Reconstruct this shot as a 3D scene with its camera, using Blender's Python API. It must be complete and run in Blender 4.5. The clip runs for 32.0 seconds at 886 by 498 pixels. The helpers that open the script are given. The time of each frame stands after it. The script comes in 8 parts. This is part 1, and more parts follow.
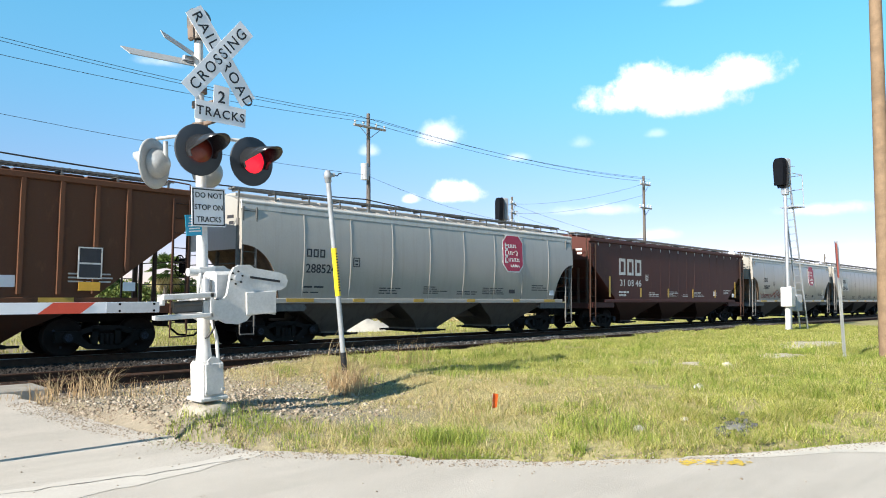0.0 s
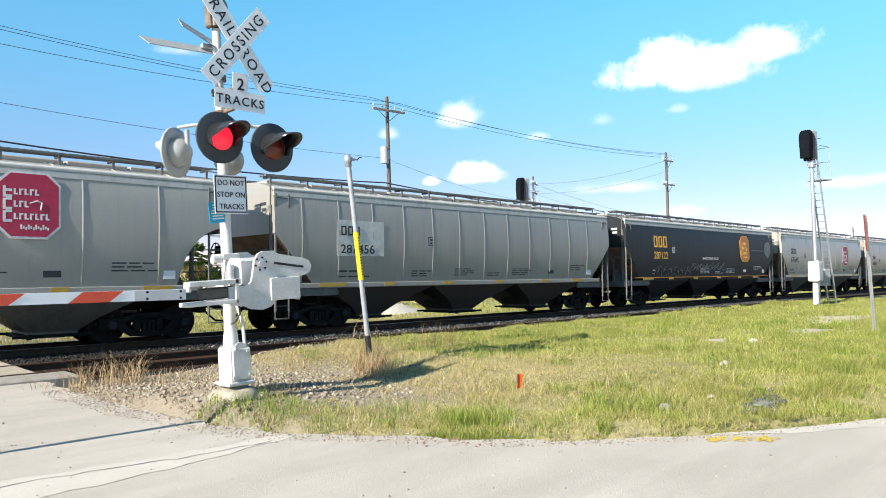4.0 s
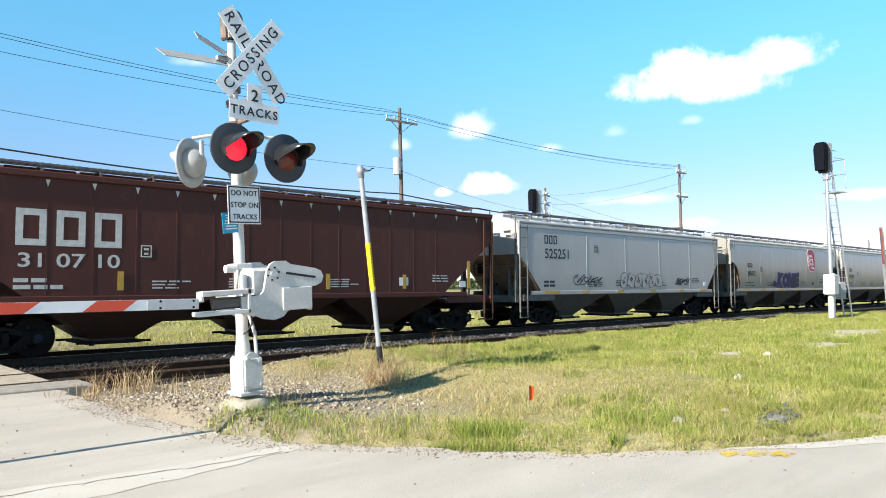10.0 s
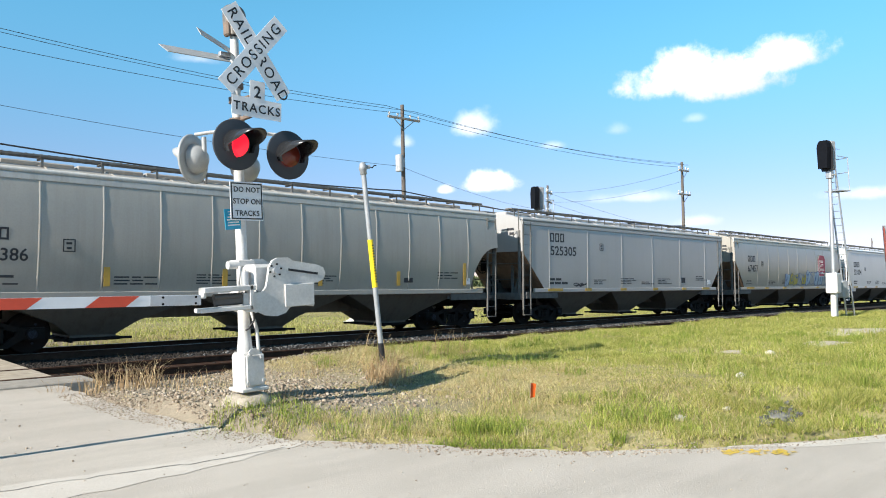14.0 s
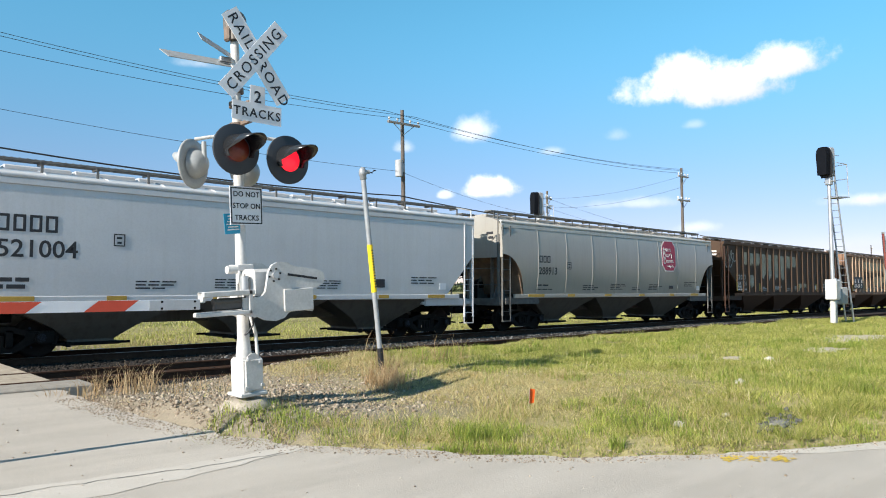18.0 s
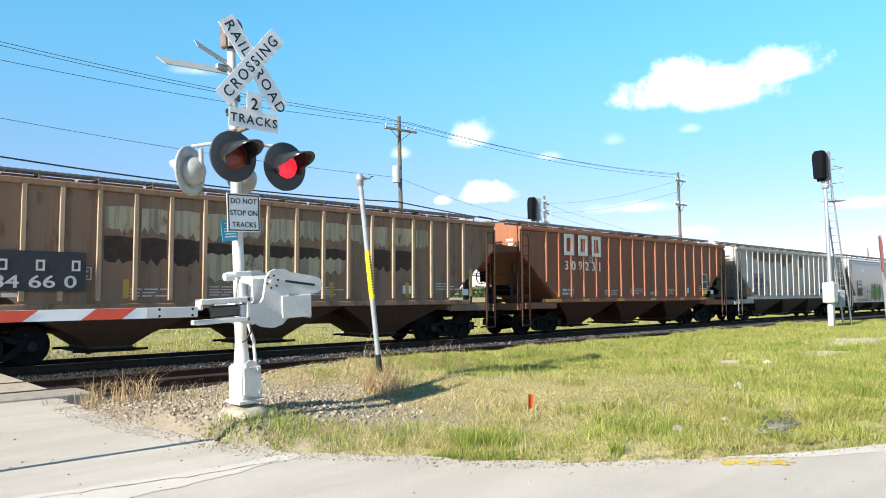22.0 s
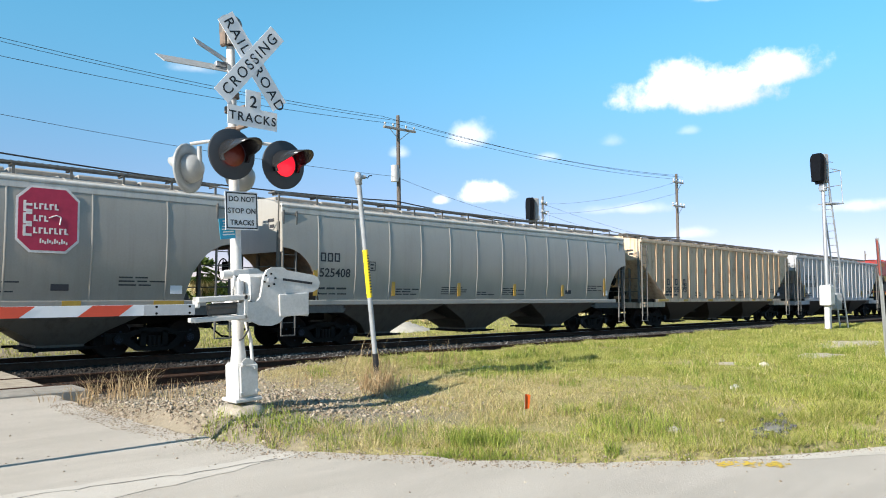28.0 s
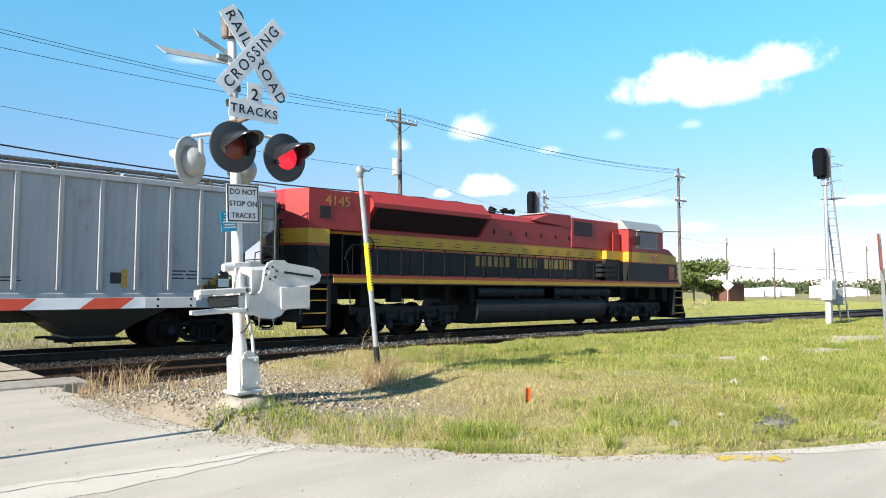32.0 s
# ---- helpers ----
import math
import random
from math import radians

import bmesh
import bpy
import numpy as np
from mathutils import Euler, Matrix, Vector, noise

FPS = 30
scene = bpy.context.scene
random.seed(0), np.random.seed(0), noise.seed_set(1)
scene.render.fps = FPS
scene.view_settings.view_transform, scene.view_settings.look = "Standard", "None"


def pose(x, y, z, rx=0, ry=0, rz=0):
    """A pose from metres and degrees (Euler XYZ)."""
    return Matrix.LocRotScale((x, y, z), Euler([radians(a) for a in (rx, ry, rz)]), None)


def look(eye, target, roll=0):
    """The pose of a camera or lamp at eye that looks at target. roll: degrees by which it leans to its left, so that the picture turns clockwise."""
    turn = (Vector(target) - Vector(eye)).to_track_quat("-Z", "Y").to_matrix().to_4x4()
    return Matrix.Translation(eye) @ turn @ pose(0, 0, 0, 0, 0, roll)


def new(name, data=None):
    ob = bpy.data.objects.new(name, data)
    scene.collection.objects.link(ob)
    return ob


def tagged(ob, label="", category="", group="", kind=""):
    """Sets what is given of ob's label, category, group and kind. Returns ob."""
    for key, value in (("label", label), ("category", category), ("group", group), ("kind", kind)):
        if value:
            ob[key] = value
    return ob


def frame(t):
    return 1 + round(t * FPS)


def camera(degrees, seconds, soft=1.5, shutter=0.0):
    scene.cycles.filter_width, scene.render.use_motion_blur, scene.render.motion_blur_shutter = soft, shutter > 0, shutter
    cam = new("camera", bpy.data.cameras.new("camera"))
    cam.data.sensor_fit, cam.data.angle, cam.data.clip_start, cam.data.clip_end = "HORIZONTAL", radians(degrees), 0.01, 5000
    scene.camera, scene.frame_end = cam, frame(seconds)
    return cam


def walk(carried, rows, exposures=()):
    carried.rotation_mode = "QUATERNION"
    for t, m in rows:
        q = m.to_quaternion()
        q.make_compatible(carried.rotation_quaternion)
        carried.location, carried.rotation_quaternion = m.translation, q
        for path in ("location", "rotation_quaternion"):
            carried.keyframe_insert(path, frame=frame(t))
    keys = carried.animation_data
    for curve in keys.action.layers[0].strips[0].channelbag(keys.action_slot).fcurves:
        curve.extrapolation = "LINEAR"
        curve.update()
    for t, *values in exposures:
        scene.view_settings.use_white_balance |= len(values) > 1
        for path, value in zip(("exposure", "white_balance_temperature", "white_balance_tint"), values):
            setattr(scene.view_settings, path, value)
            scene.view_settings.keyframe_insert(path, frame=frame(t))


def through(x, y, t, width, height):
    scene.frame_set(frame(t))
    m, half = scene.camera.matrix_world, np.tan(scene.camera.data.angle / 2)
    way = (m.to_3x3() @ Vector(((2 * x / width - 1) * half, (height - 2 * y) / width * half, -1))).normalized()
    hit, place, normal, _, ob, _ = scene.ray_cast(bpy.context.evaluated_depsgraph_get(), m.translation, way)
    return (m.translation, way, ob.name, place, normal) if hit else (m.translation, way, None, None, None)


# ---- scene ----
from collections import defaultdict

cam = camera(63.78, 32.0, 1.0)
EYE = (0.0, 0.0, 1.62)
# seconds, then the turn of the camera in degrees; a hand-held camera on one spot
PATH = (
    (0, 93.614, -0.614, -46.063),
    (0.5, 93.567, -0.540, -46.102),
    (1, 93.651, -0.370, -46.021),
    (1.5, 93.916, -0.140, -45.986),
    (2, 93.763, 0.338, -46.077),
    (2.5, 93.204, 0.392, -45.985),
    (3, 92.767, 1.198, -45.341),
    (3.5, 91.924, 0.937, -44.527),
    (5.5, 93.113, -0.409, -43.976),
    (6, 93.348, -0.826, -43.772),
    (6.5, 93.498, -1.124, -43.768),
    (7, 93.549, -0.791, -43.570),
    (7.5, 93.563, -0.626, -43.503),
    (8, 93.320, -0.715, -43.465),
    (8.5, 93.386, -0.355, -43.533),
    (9, 93.451, -0.138, -43.615),
    (9.5, 93.305, 0.201, -43.472),
    (10, 93.050, 0.240, -43.311),
    (10.5, 92.944, 0.301, -43.293),
    (11, 92.787, 0.494, -43.185),
    (11.5, 92.869, 0.312, -42.902),
    (12, 93.034, 0.134, -42.884),
    (12.5, 93.047, 0.204, -43.135),
    (13, 92.899, 0.082, -43.261),
    (13.5, 92.781, 0.049, -43.196),
    (14, 92.819, 0.025, -43.148),
    (14.5, 92.803, 0.080, -43.133),
    (16.5, 93.202, -0.023, -43.165),
    (17, 93.146, -0.119, -43.196),
    (17.5, 93.183, -0.177, -43.166),
    (18, 93.239, -0.152, -43.203),
    (18.5, 93.225, -0.130, -43.221),
    (19, 93.141, -0.167, -43.301),
    (19.5, 93.153, -0.192, -43.335),
    (20, 93.216, -0.193, -43.321),
    (20.5, 93.246, -0.180, -43.389),
    (21, 93.347, -0.184, -43.452),
    (21.5, 93.494, -0.096, -43.433),
    (22, 93.695, 0.229, -43.369),
    (22.5, 93.917, 0.162, -43.443),
    (23, 93.592, 0.229, -43.616),
    (23.5, 93.509, 0.317, -43.571),
    (24, 93.459, 0.082, -43.576),
    (24.5, 93.469, 0.032, -43.624),
    (25, 93.458, -0.057, -43.619),
    (25.5, 93.451, -0.192, -43.658),
    (27.5, 93.641, -0.044, -43.602),
    (28, 93.663, -0.231, -43.569),
    (28.5, 93.726, -0.156, -43.458),
    (29, 93.533, -0.083, -43.333),
    (29.5, 93.305, -0.122, -43.375),
    (30, 93.257, -0.156, -43.343),
    (30.5, 93.287, -0.184, -43.389),
    (31, 93.266, -0.232, -43.423),
    (31.5, 93.236, -0.547, -43.481),
    (32, 93.141, -0.424, -43.485),
)
walk(cam, [(t, pose(*EYE, rx, ry, rz)) for t, rx, ry, rz in PATH], [(0, 0.98), (3, 0.98), (6, 1.05), (7, 0.88), (9, 1.06), (12, 1.03), (14, 0.85), (18, 0.7), (20, 1.06), (22, 1.05), (25, 1.03), (28, 0.81), (29, 0.91), (30, 0.98), (32, 1.0)])

# ---- light ----
SUN_DIR = Vector((-0.876, -0.056, 0.480)).normalized()
world = bpy.data.worlds.new("sky")
scene.world = world
world.use_nodes = True
wt = world.node_tree
wt.nodes.clear()


def wnode(kind, **props):
    n = wt.nodes.new(kind)
    for key, value in props.items():
        if key == "operation":
            n.operation = value
        elif key == "data_type":
            n.data_type = value
        elif key == "interpolation_type":
            n.interpolation_type = value
    return n


def wmath(op, a, b=None, c=None):
    n = wnode("ShaderNodeMath", operation=op)
    for i, v in enumerate((a, b, c)):
        if v is None:
            continue
        if isinstance(v, (int, float)):
            n.inputs[i].default_value = v
        else:
            wt.links.new(v, n.inputs[i])
    return n.outputs[0]


def wdot(vec, d):
    n = wnode("ShaderNodeVectorMath", operation="DOT_PRODUCT")
    wt.links.new(vec, n.inputs[0])
    n.inputs[1].default_value = d
    return n.outputs["Value"]


def wstep(v, lo, hi):
    n = wnode("ShaderNodeMapRange", interpolation_type="SMOOTHSTEP")
    wt.links.new(v, n.inputs[0])
    n.inputs[1].default_value, n.inputs[2].default_value = lo, hi
    return n.outputs[0]


def wmix(fac, a, b):
    n = wnode("ShaderNodeMix", data_type="RGBA")
    wt.links.new(fac, n.inputs[0])
    for sock, v in ((n.inputs[6], a), (n.inputs[7], b)):
        if isinstance(v, tuple):
            sock.default_value = (*v, 1)
        else:
            wt.links.new(v, sock)
    return n.outputs[2]


def build_sky():
    """A clear autumn sky with a few fair-weather clouds low in the north-east."""
    sky = wt.nodes.new("ShaderNodeTexSky")
    sky.sky_type, sky.sun_disc = "NISHITA", False
    sky.sun_elevation = math.asin(SUN_DIR.z)
    sky.sun_rotation = math.atan2(SUN_DIR.x, SUN_DIR.y)
    sky.air_density, sky.dust_density, sky.ozone_density = SKY_AIR
    coord = wt.nodes.new("ShaderNodeTexCoord")
    ray = coord.outputs["Generated"]
    noise_a = wt.nodes.new("ShaderNodeTexNoise")
    noise_a.inputs["Scale"].default_value, noise_a.inputs["Detail"].default_value = 16.0, 7.0
    noise_a.inputs["Roughness"].default_value = 0.62
    wt.links.new(ray, noise_a.inputs["Vector"])
    noise_b = wt.nodes.new("ShaderNodeTexNoise")
    noise_b.inputs["Scale"].default_value, noise_b.inputs["Detail"].default_value = 5.0, 3.0
    wt.links.new(ray, noise_b.inputs["Vector"])
    colour = sky.outputs[0]
    scale = wt.nodes.new("ShaderNodeVectorMath")
    scale.operation = "MULTIPLY"
    wt.links.new(colour, scale.inputs[0])
    height = wdot(ray, (0, 0, 1))
    tint = wmix(wstep(height, 0.03, 0.42), SKY_GAIN[0], SKY_GAIN[1])
    wt.links.new(wmix(wstep(height, 0.40, 0.95), tint, SKY_GAIN[2]), scale.inputs[1])
    colour = scale.outputs[0]
    for azimuth, height, wide, tall, dense, edge, bright in CLOUDS:
        a, e = radians(azimuth), radians(height)
        mid = Vector((math.sin(a) * math.cos(e), math.cos(a) * math.cos(e), math.sin(e)))
        side = Vector((math.cos(a), -math.sin(a), 0))
        up = side.cross(mid)
        u = wmath("DIVIDE", wdot(ray, side), radians(wide))
        v = wmath("DIVIDE", wdot(ray, up), radians(tall))
        # a flat underside: what lies below the middle is pressed together
        low = wmath("MULTIPLY", wmath("MINIMUM", v, 0.0), 0.9)
        vv = wmath("ADD", v, low)
        r = wmath("SQRT", wmath("ADD", wmath("MULTIPLY", u, u), wmath("MULTIPLY", vv, vv)))
        lump = wmath("ADD", wmath("MULTIPLY", wmath("SUBTRACT", noise_a.outputs[0], 0.5), 1.6), wmath("MULTIPLY", wmath("SUBTRACT", noise_b.outputs[0], 0.5), 0.9))
        body = wmath("ADD", wmath("SUBTRACT", 1.0, r), lump)
        front = wstep(wdot(ray, mid), 0.2, 0.5)
        mask = wmath("MULTIPLY", wmath("MULTIPLY", wstep(body, 0.0, edge), dense), front)
        shade = wstep(wmath("ADD", wmath("SUBTRACT", v, wmath("MULTIPLY", u, 0.35)), lump), -0.55, 0.25)
        tone = wmix(shade, tuple(bright * c for c in (6.3, 6.6, 7.6)), tuple(bright * c for c in (9.2, 9.2, 9.4)))
        colour = wmix(mask, colour, tone)
    back = wt.nodes.new("ShaderNodeBackground")
    wt.links.new(colour, back.inputs[0])
    back.inputs[1].default_value = 0.1
    out = wt.nodes.new("ShaderNodeOutputWorld")
    wt.links.new(back.outputs[0], out.inputs[0])


SKY_AIR = (0.8, 0.05, 1.6)
# tint near the horizon, at half height and overhead
SKY_GAIN = ((0.73, 0.60, 0.72), (0.73, 1.50, 1.40), (0.28, 0.34, 0.38))
# azimuth from +y towards +x and height in degrees, half width and half height in degrees, density, softness, brightness
CLOUDS = (
    (64.8, 14.8, 6.8, 2.5, 1.0, 0.5, 0.88),
    (69.2, 16.0, 3.8, 2.3, 1.0, 0.5, 0.92),
    (62.0, 16.0, 2.7, 2.0, 1.0, 0.5, 0.92),
    (62.8, 12.4, 1.0, 0.6, 0.3, 0.9, 0.9),
    (45.7, 12.4, 2.2, 1.5, 0.7, 0.8, 0.95),
    (47.2, 8.0, 2.6, 1.5, 0.9, 0.5, 1.0),
    (43.3, 7.5, 0.9, 0.6, 0.6, 0.6, 1.0),
    (57.1, 11.9, 1.2, 0.8, 0.25, 0.9, 0.9),
    (52.0, 10.9, 1.3, 0.6, 0.4, 0.9, 0.9),
    (40.0, 11.2, 1.0, 0.7, 0.45, 0.9, 0.9),
    (24.0, 16.8, 2.2, 0.8, 0.4, 0.9, 0.9),
    (58.5, 6.6, 5.0, 0.8, 0.45, 0.9, 0.9),
    (74.5, 6.2, 5.5, 1.0, 0.7, 0.8, 0.86),
    (76.0, 3.0, 12.0, 1.6, 0.35, 1.0, 0.66),
    (63.0, 4.6, 2.6, 0.8, 0.5, 0.8, 0.9),
    (64.9, 21.8, 1.8, 0.6, 0.4, 0.8, 0.9),
)
build_sky()
sun_data = bpy.data.lights.new("sun", "SUN")
sun_data.energy, sun_data.angle, sun_data.color = 5.0, radians(0.55), (1.0, 0.935, 0.84)
sun = new("sun", sun_data)
sun.matrix_world = look(SUN_DIR * 60, (0, 0, 0))

# ---- materials ----


def shader(name):
    m = bpy.data.materials.new(name)
    m.use_nodes = True
    nt = m.node_tree
    return m, nt, nt.nodes["Principled BSDF"]


def ntex(nt, kind, scale, detail=4.0, rough=0.55, stretch=None, space="Object", shift=False):
    tc = nt.nodes.new("ShaderNodeTexCoord")
    src = tc.outputs[space]
    if shift:
        info = nt.nodes.new("ShaderNodeObjectInfo")
        far = nt.nodes.new("ShaderNodeVectorMath")
        far.operation = "MULTIPLY_ADD"
        nt.links.new(info.outputs["Random"], far.inputs[0])
        far.inputs[1].default_value = (83.0, 47.0, 61.0)
        nt.links.new(src, far.inputs[2])
        src = far.outputs[0]
    if stretch:
        mp = nt.nodes.new("ShaderNodeMapping")
        mp.inputs["Scale"].default_value = stretch
        nt.links.new(src, mp.inputs[0])
        src = mp.outputs[0]
    n = nt.nodes.new(kind)
    nt.links.new(src, n.inputs["Vector"])
    n.inputs["Scale"].default_value = scale
    if "Detail" in n.inputs:
        n.inputs["Detail"].default_value = detail
        n.inputs["Roughness"].default_value = rough
    return n


def ramp(nt, src, stops):
    r = nt.nodes.new("ShaderNodeValToRGB")
    el = r.color_ramp.elements
    while len(el) < len(stops):
        el.new(0.5)
    for e, (p, c) in zip(el, stops):
        e.position = p
        e.color = (*c, 1) if len(c) == 3 else c
    nt.links.new(src, r.inputs[0])
    return r.outputs[0]


def mix(nt, fac, a, b, blend="MIX"):
    n = nt.nodes.new("ShaderNodeMix")
    n.data_type, n.blend_type = "RGBA", blend
    for sock, v in ((n.inputs[0], fac), (n.inputs[6], a), (n.inputs[7], b)):
        if isinstance(v, (int, float)):
            sock.default_value = v
        elif isinstance(v, tuple):
            sock.default_value = (*v, 1)
        else:
            nt.links.new(v, sock)
    return n.outputs[2]


def bump(nt, bsdf, src, strength, distance):
    b = nt.nodes.new("ShaderNodeBump")
    b.inputs["Strength"].default_value, b.inputs["Distance"].default_value = strength, distance
    nt.links.new(src, b.inputs["Height"])
    nt.links.new(b.outputs[0], bsdf.inputs["Normal"])


def grey(v):
    return (v, v, v)


def times(c, k):
    return tuple(min(1.0, x * k) for x in c)


_mats = {}


def plain(name, rgb, rough=0.6, metal=0.0, var=0.25, scale=6.0, relief=0.0, shine=0.5):
    """A painted or bare surface with soft stains at two scales."""
    if name in _mats:
        return _mats[name]
    m, nt, b = shader(name)
    big = ntex(nt, "ShaderNodeTexNoise", scale, 5)
    fine = ntex(nt, "ShaderNodeTexNoise", scale * 9, 3)
    c = ramp(nt, big.outputs[0], [(0.3, times(rgb, 1 - var)), (0.7, times(rgb, 1 + var * 0.5))])
    c = mix(nt, 0.35, c, ramp(nt, fine.outputs[0], [(0.35, times(rgb, 1 - var)), (0.65, rgb)]))
    nt.links.new(c, b.inputs["Base Color"])
    b.inputs["Roughness"].default_value, b.inputs["Metallic"].default_value = rough, metal
    b.inputs["Specular IOR Level"].default_value = shine
    if relief:
        bump(nt, b, fine.outputs[0], 0.5, relief)
    _mats[name] = m
    return m


def car_paint(name, rgb, grime=(0.16, 0.13, 0.10), dirt=0.35, rust=0.0, rough=0.5, gloss=0.28):
    """Weathered freight car paint: streaks that run down, dust at the sill, rust spots."""
    if name in _mats:
        return _mats[name]
    m, nt, b = shader(name)
    streak = ntex(nt, "ShaderNodeTexNoise", 1.0, 6, 0.65, (5.0, 5.0, 0.22), shift=True)
    cloud = ntex(nt, "ShaderNodeTexNoise", 0.55, 5, 0.6, shift=True)
    fine = ntex(nt, "ShaderNodeTexNoise", 24.0, 3)
    c = mix(nt, ramp(nt, cloud.outputs[0], [(0.35, grey(0.0)), (0.75, grey(0.5))]), rgb, times(rgb, 0.78))
    c = mix(nt, ramp(nt, streak.outputs[0], [(0.48, grey(0.0)), (0.78, grey(dirt))]), c, grime)
    c = mix(nt, ramp(nt, fine.outputs[0], [(0.3, grey(0.12)), (0.6, grey(0.0))]), c, times(rgb, 0.5))
    if rust:
        spots = ntex(nt, "ShaderNodeTexNoise", 2.2, 8, 0.7, (1.6, 1.6, 0.6), shift=True)
        c = mix(nt, ramp(nt, spots.outputs[0], [(0.56, grey(0.0)), (0.66, grey(rust))]), c, (0.17, 0.075, 0.035))
    nt.links.new(c, b.inputs["Base Color"])
    b.inputs["Roughness"].default_value = rough
    b.inputs["Specular IOR Level"].default_value = gloss
    bump(nt, b, cloud.outputs[0], 0.25, 0.02)
    _mats[name] = m
    return m


def glow(name, rgb, strength):
    m, nt, b = shader(name)
    b.inputs["Base Color"].default_value = (*rgb, 1)
    b.inputs["Emission Color"].default_value = (*rgb, 1)
    b.inputs["Emission Strength"].default_value = strength
    b.inputs["Roughness"].default_value = 0.3
    return m


def ground_material(name, stops, scale, fine_scale, relief, rough=0.9, patch=None):
    m, nt, b = shader(name)
    big = ntex(nt, "ShaderNodeTexNoise", scale, 6, 0.6)
    fine = ntex(nt, "ShaderNodeTexNoise", fine_scale, 4, 0.65)
    n = len(stops)
    c1 = ramp(nt, big.outputs[0], [(0.3 + 0.4 * i / (n - 1), s) for i, s in enumerate(stops)])
    c2 = ramp(nt, fine.outputs[0], [(0.3 + 0.4 * i / (n - 1), s) for i, s in enumerate(stops)])
    c = mix(nt, 0.5, c1, c2)
    if name == "worn_road":
        # faint wheel tracks and a fine speckle of stone chips
        lanes = ntex(nt, "ShaderNodeTexNoise", 1.0, 5, 0.6, (0.25, 1.6, 1.0))
        c = mix(nt, ramp(nt, lanes.outputs[0], [(0.42, grey(0.0)), (0.62, grey(0.4))]), c, times(stops[0], 0.82))
        chips = ntex(nt, "ShaderNodeTexNoise", 120.0, 2, 0.8)
        c = mix(nt, ramp(nt, chips.outputs[0], [(0.33, grey(0.75)), (0.46, grey(0.0))]), c, times(stops[0], 0.45))
        c = mix(nt, ramp(nt, chips.outputs[0], [(0.58, grey(0.0)), (0.68, grey(0.6))]), c, times(stops[-1], 1.35))
    if patch:
        # trodden bare earth round the signal and along the ballast
        tc = nt.nodes.new("ShaderNodeTexCoord")
        xyz = nt.nodes.new("ShaderNodeSeparateXYZ")
        nt.links.new(tc.outputs["Object"], xyz.inputs[0])

        def step(src, lo, hi):
            n = nt.nodes.new("ShaderNodeMapRange")
            n.interpolation_type = "SMOOTHSTEP"
            nt.links.new(src, n.inputs[0])
            n.inputs[1].default_value, n.inputs[2].default_value = lo, hi
            return n.outputs[0]

        both = nt.nodes.new("ShaderNodeMath")
        both.operation = "MULTIPLY"
        nt.links.new(step(xyz.outputs[0], 8.0, 5.6), both.inputs[0])
        nt.links.new(step(xyz.outputs[1], 5.9, 7.0), both.inputs[1])
        c = mix(nt, both.outputs[0], c, mix(nt, fine.outputs[0], times(patch, 0.6), times(patch, 1.3)))
        lane = nt.nodes.new("ShaderNodeMath")
        lane.operation = "MULTIPLY"
        nt.links.new(step(xyz.outputs[1], 11.6, 12.4), lane.inputs[0])
        nt.links.new(step(xyz.outputs[1], 22.2, 21.0), lane.inputs[1])
        c = mix(nt, lane.outputs[0], c, mix(nt, fine.outputs[0], times(patch, 0.4), times(patch, 0.9)))
    nt.links.new(c, b.inputs["Base Color"])
    b.inputs["Roughness"].default_value = rough
    b.inputs["Specular IOR Level"].default_value = 0.15
    bump(nt, b, fine.outputs[0], 0.8, relief)
    return m


WHITE = plain("white_paint", (0.60, 0.59, 0.57), 0.45, var=0.28, scale=4.0)
SIGN_WHITE = plain("sign_sheeting", (0.74, 0.75, 0.77), 0.35, var=0.06)
ALU = plain("galvanised_steel", (0.55, 0.56, 0.57), 0.42, 0.7, 0.15)
BLACK = plain("black_paint", (0.012, 0.013, 0.016), 0.55, var=0.2)
SIGN_BLACK = plain("sign_black", (0.015, 0.015, 0.017), 0.45, var=0.1)
DISC_BLACK = plain("lamp_board_black", (0.03, 0.036, 0.045), 0.6, var=0.15)
YELLOW = plain("yellow_sheeting", (0.85, 0.62, 0.02), 0.4, var=0.1)
RED_SHEET = plain("red_sheeting", (0.62, 0.07, 0.03), 0.4, var=0.1)
CONCRETE = plain("concrete", (0.34, 0.31, 0.265), 0.9, var=0.3, relief=0.01)
WOOD_POLE = plain("pole_wood", (0.24, 0.16, 0.095), 0.85, var=0.4, scale=5.0, relief=0.01)
FAR_POLE = plain("grey_pole_wood", (0.13, 0.11, 0.095), 0.9, var=0.3)
RUST = plain("rusty_rail", (0.07, 0.038, 0.025), 0.85, var=0.35, scale=8.0, relief=0.004, shine=0.15)
RAIL_TOP = plain("polished_rail", (0.34, 0.32, 0.31), 0.35, 0.8, 0.2)
# grey cars' ladders and posts: shade of their near side is in this colour
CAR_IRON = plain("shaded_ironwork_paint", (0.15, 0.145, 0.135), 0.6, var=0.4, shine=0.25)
SLOPE_GRIME = plain("dusty_brown_slope_sheet", (0.24, 0.165, 0.115), 0.85, var=0.5, scale=2.5, shine=0.15)
TIE_WOOD = plain("creosoted_wood", (0.03, 0.025, 0.022), 0.9, var=0.4, relief=0.01, shine=0.1)
STEEL_DARK = plain("grimy_steel", (0.013, 0.012, 0.011), 0.75, var=0.4, scale=4.0, shine=0.12)
STEEL_WHEEL = plain("wheel_steel", (0.018, 0.014, 0.012), 0.7, 0.2, 0.4, shine=0.15)
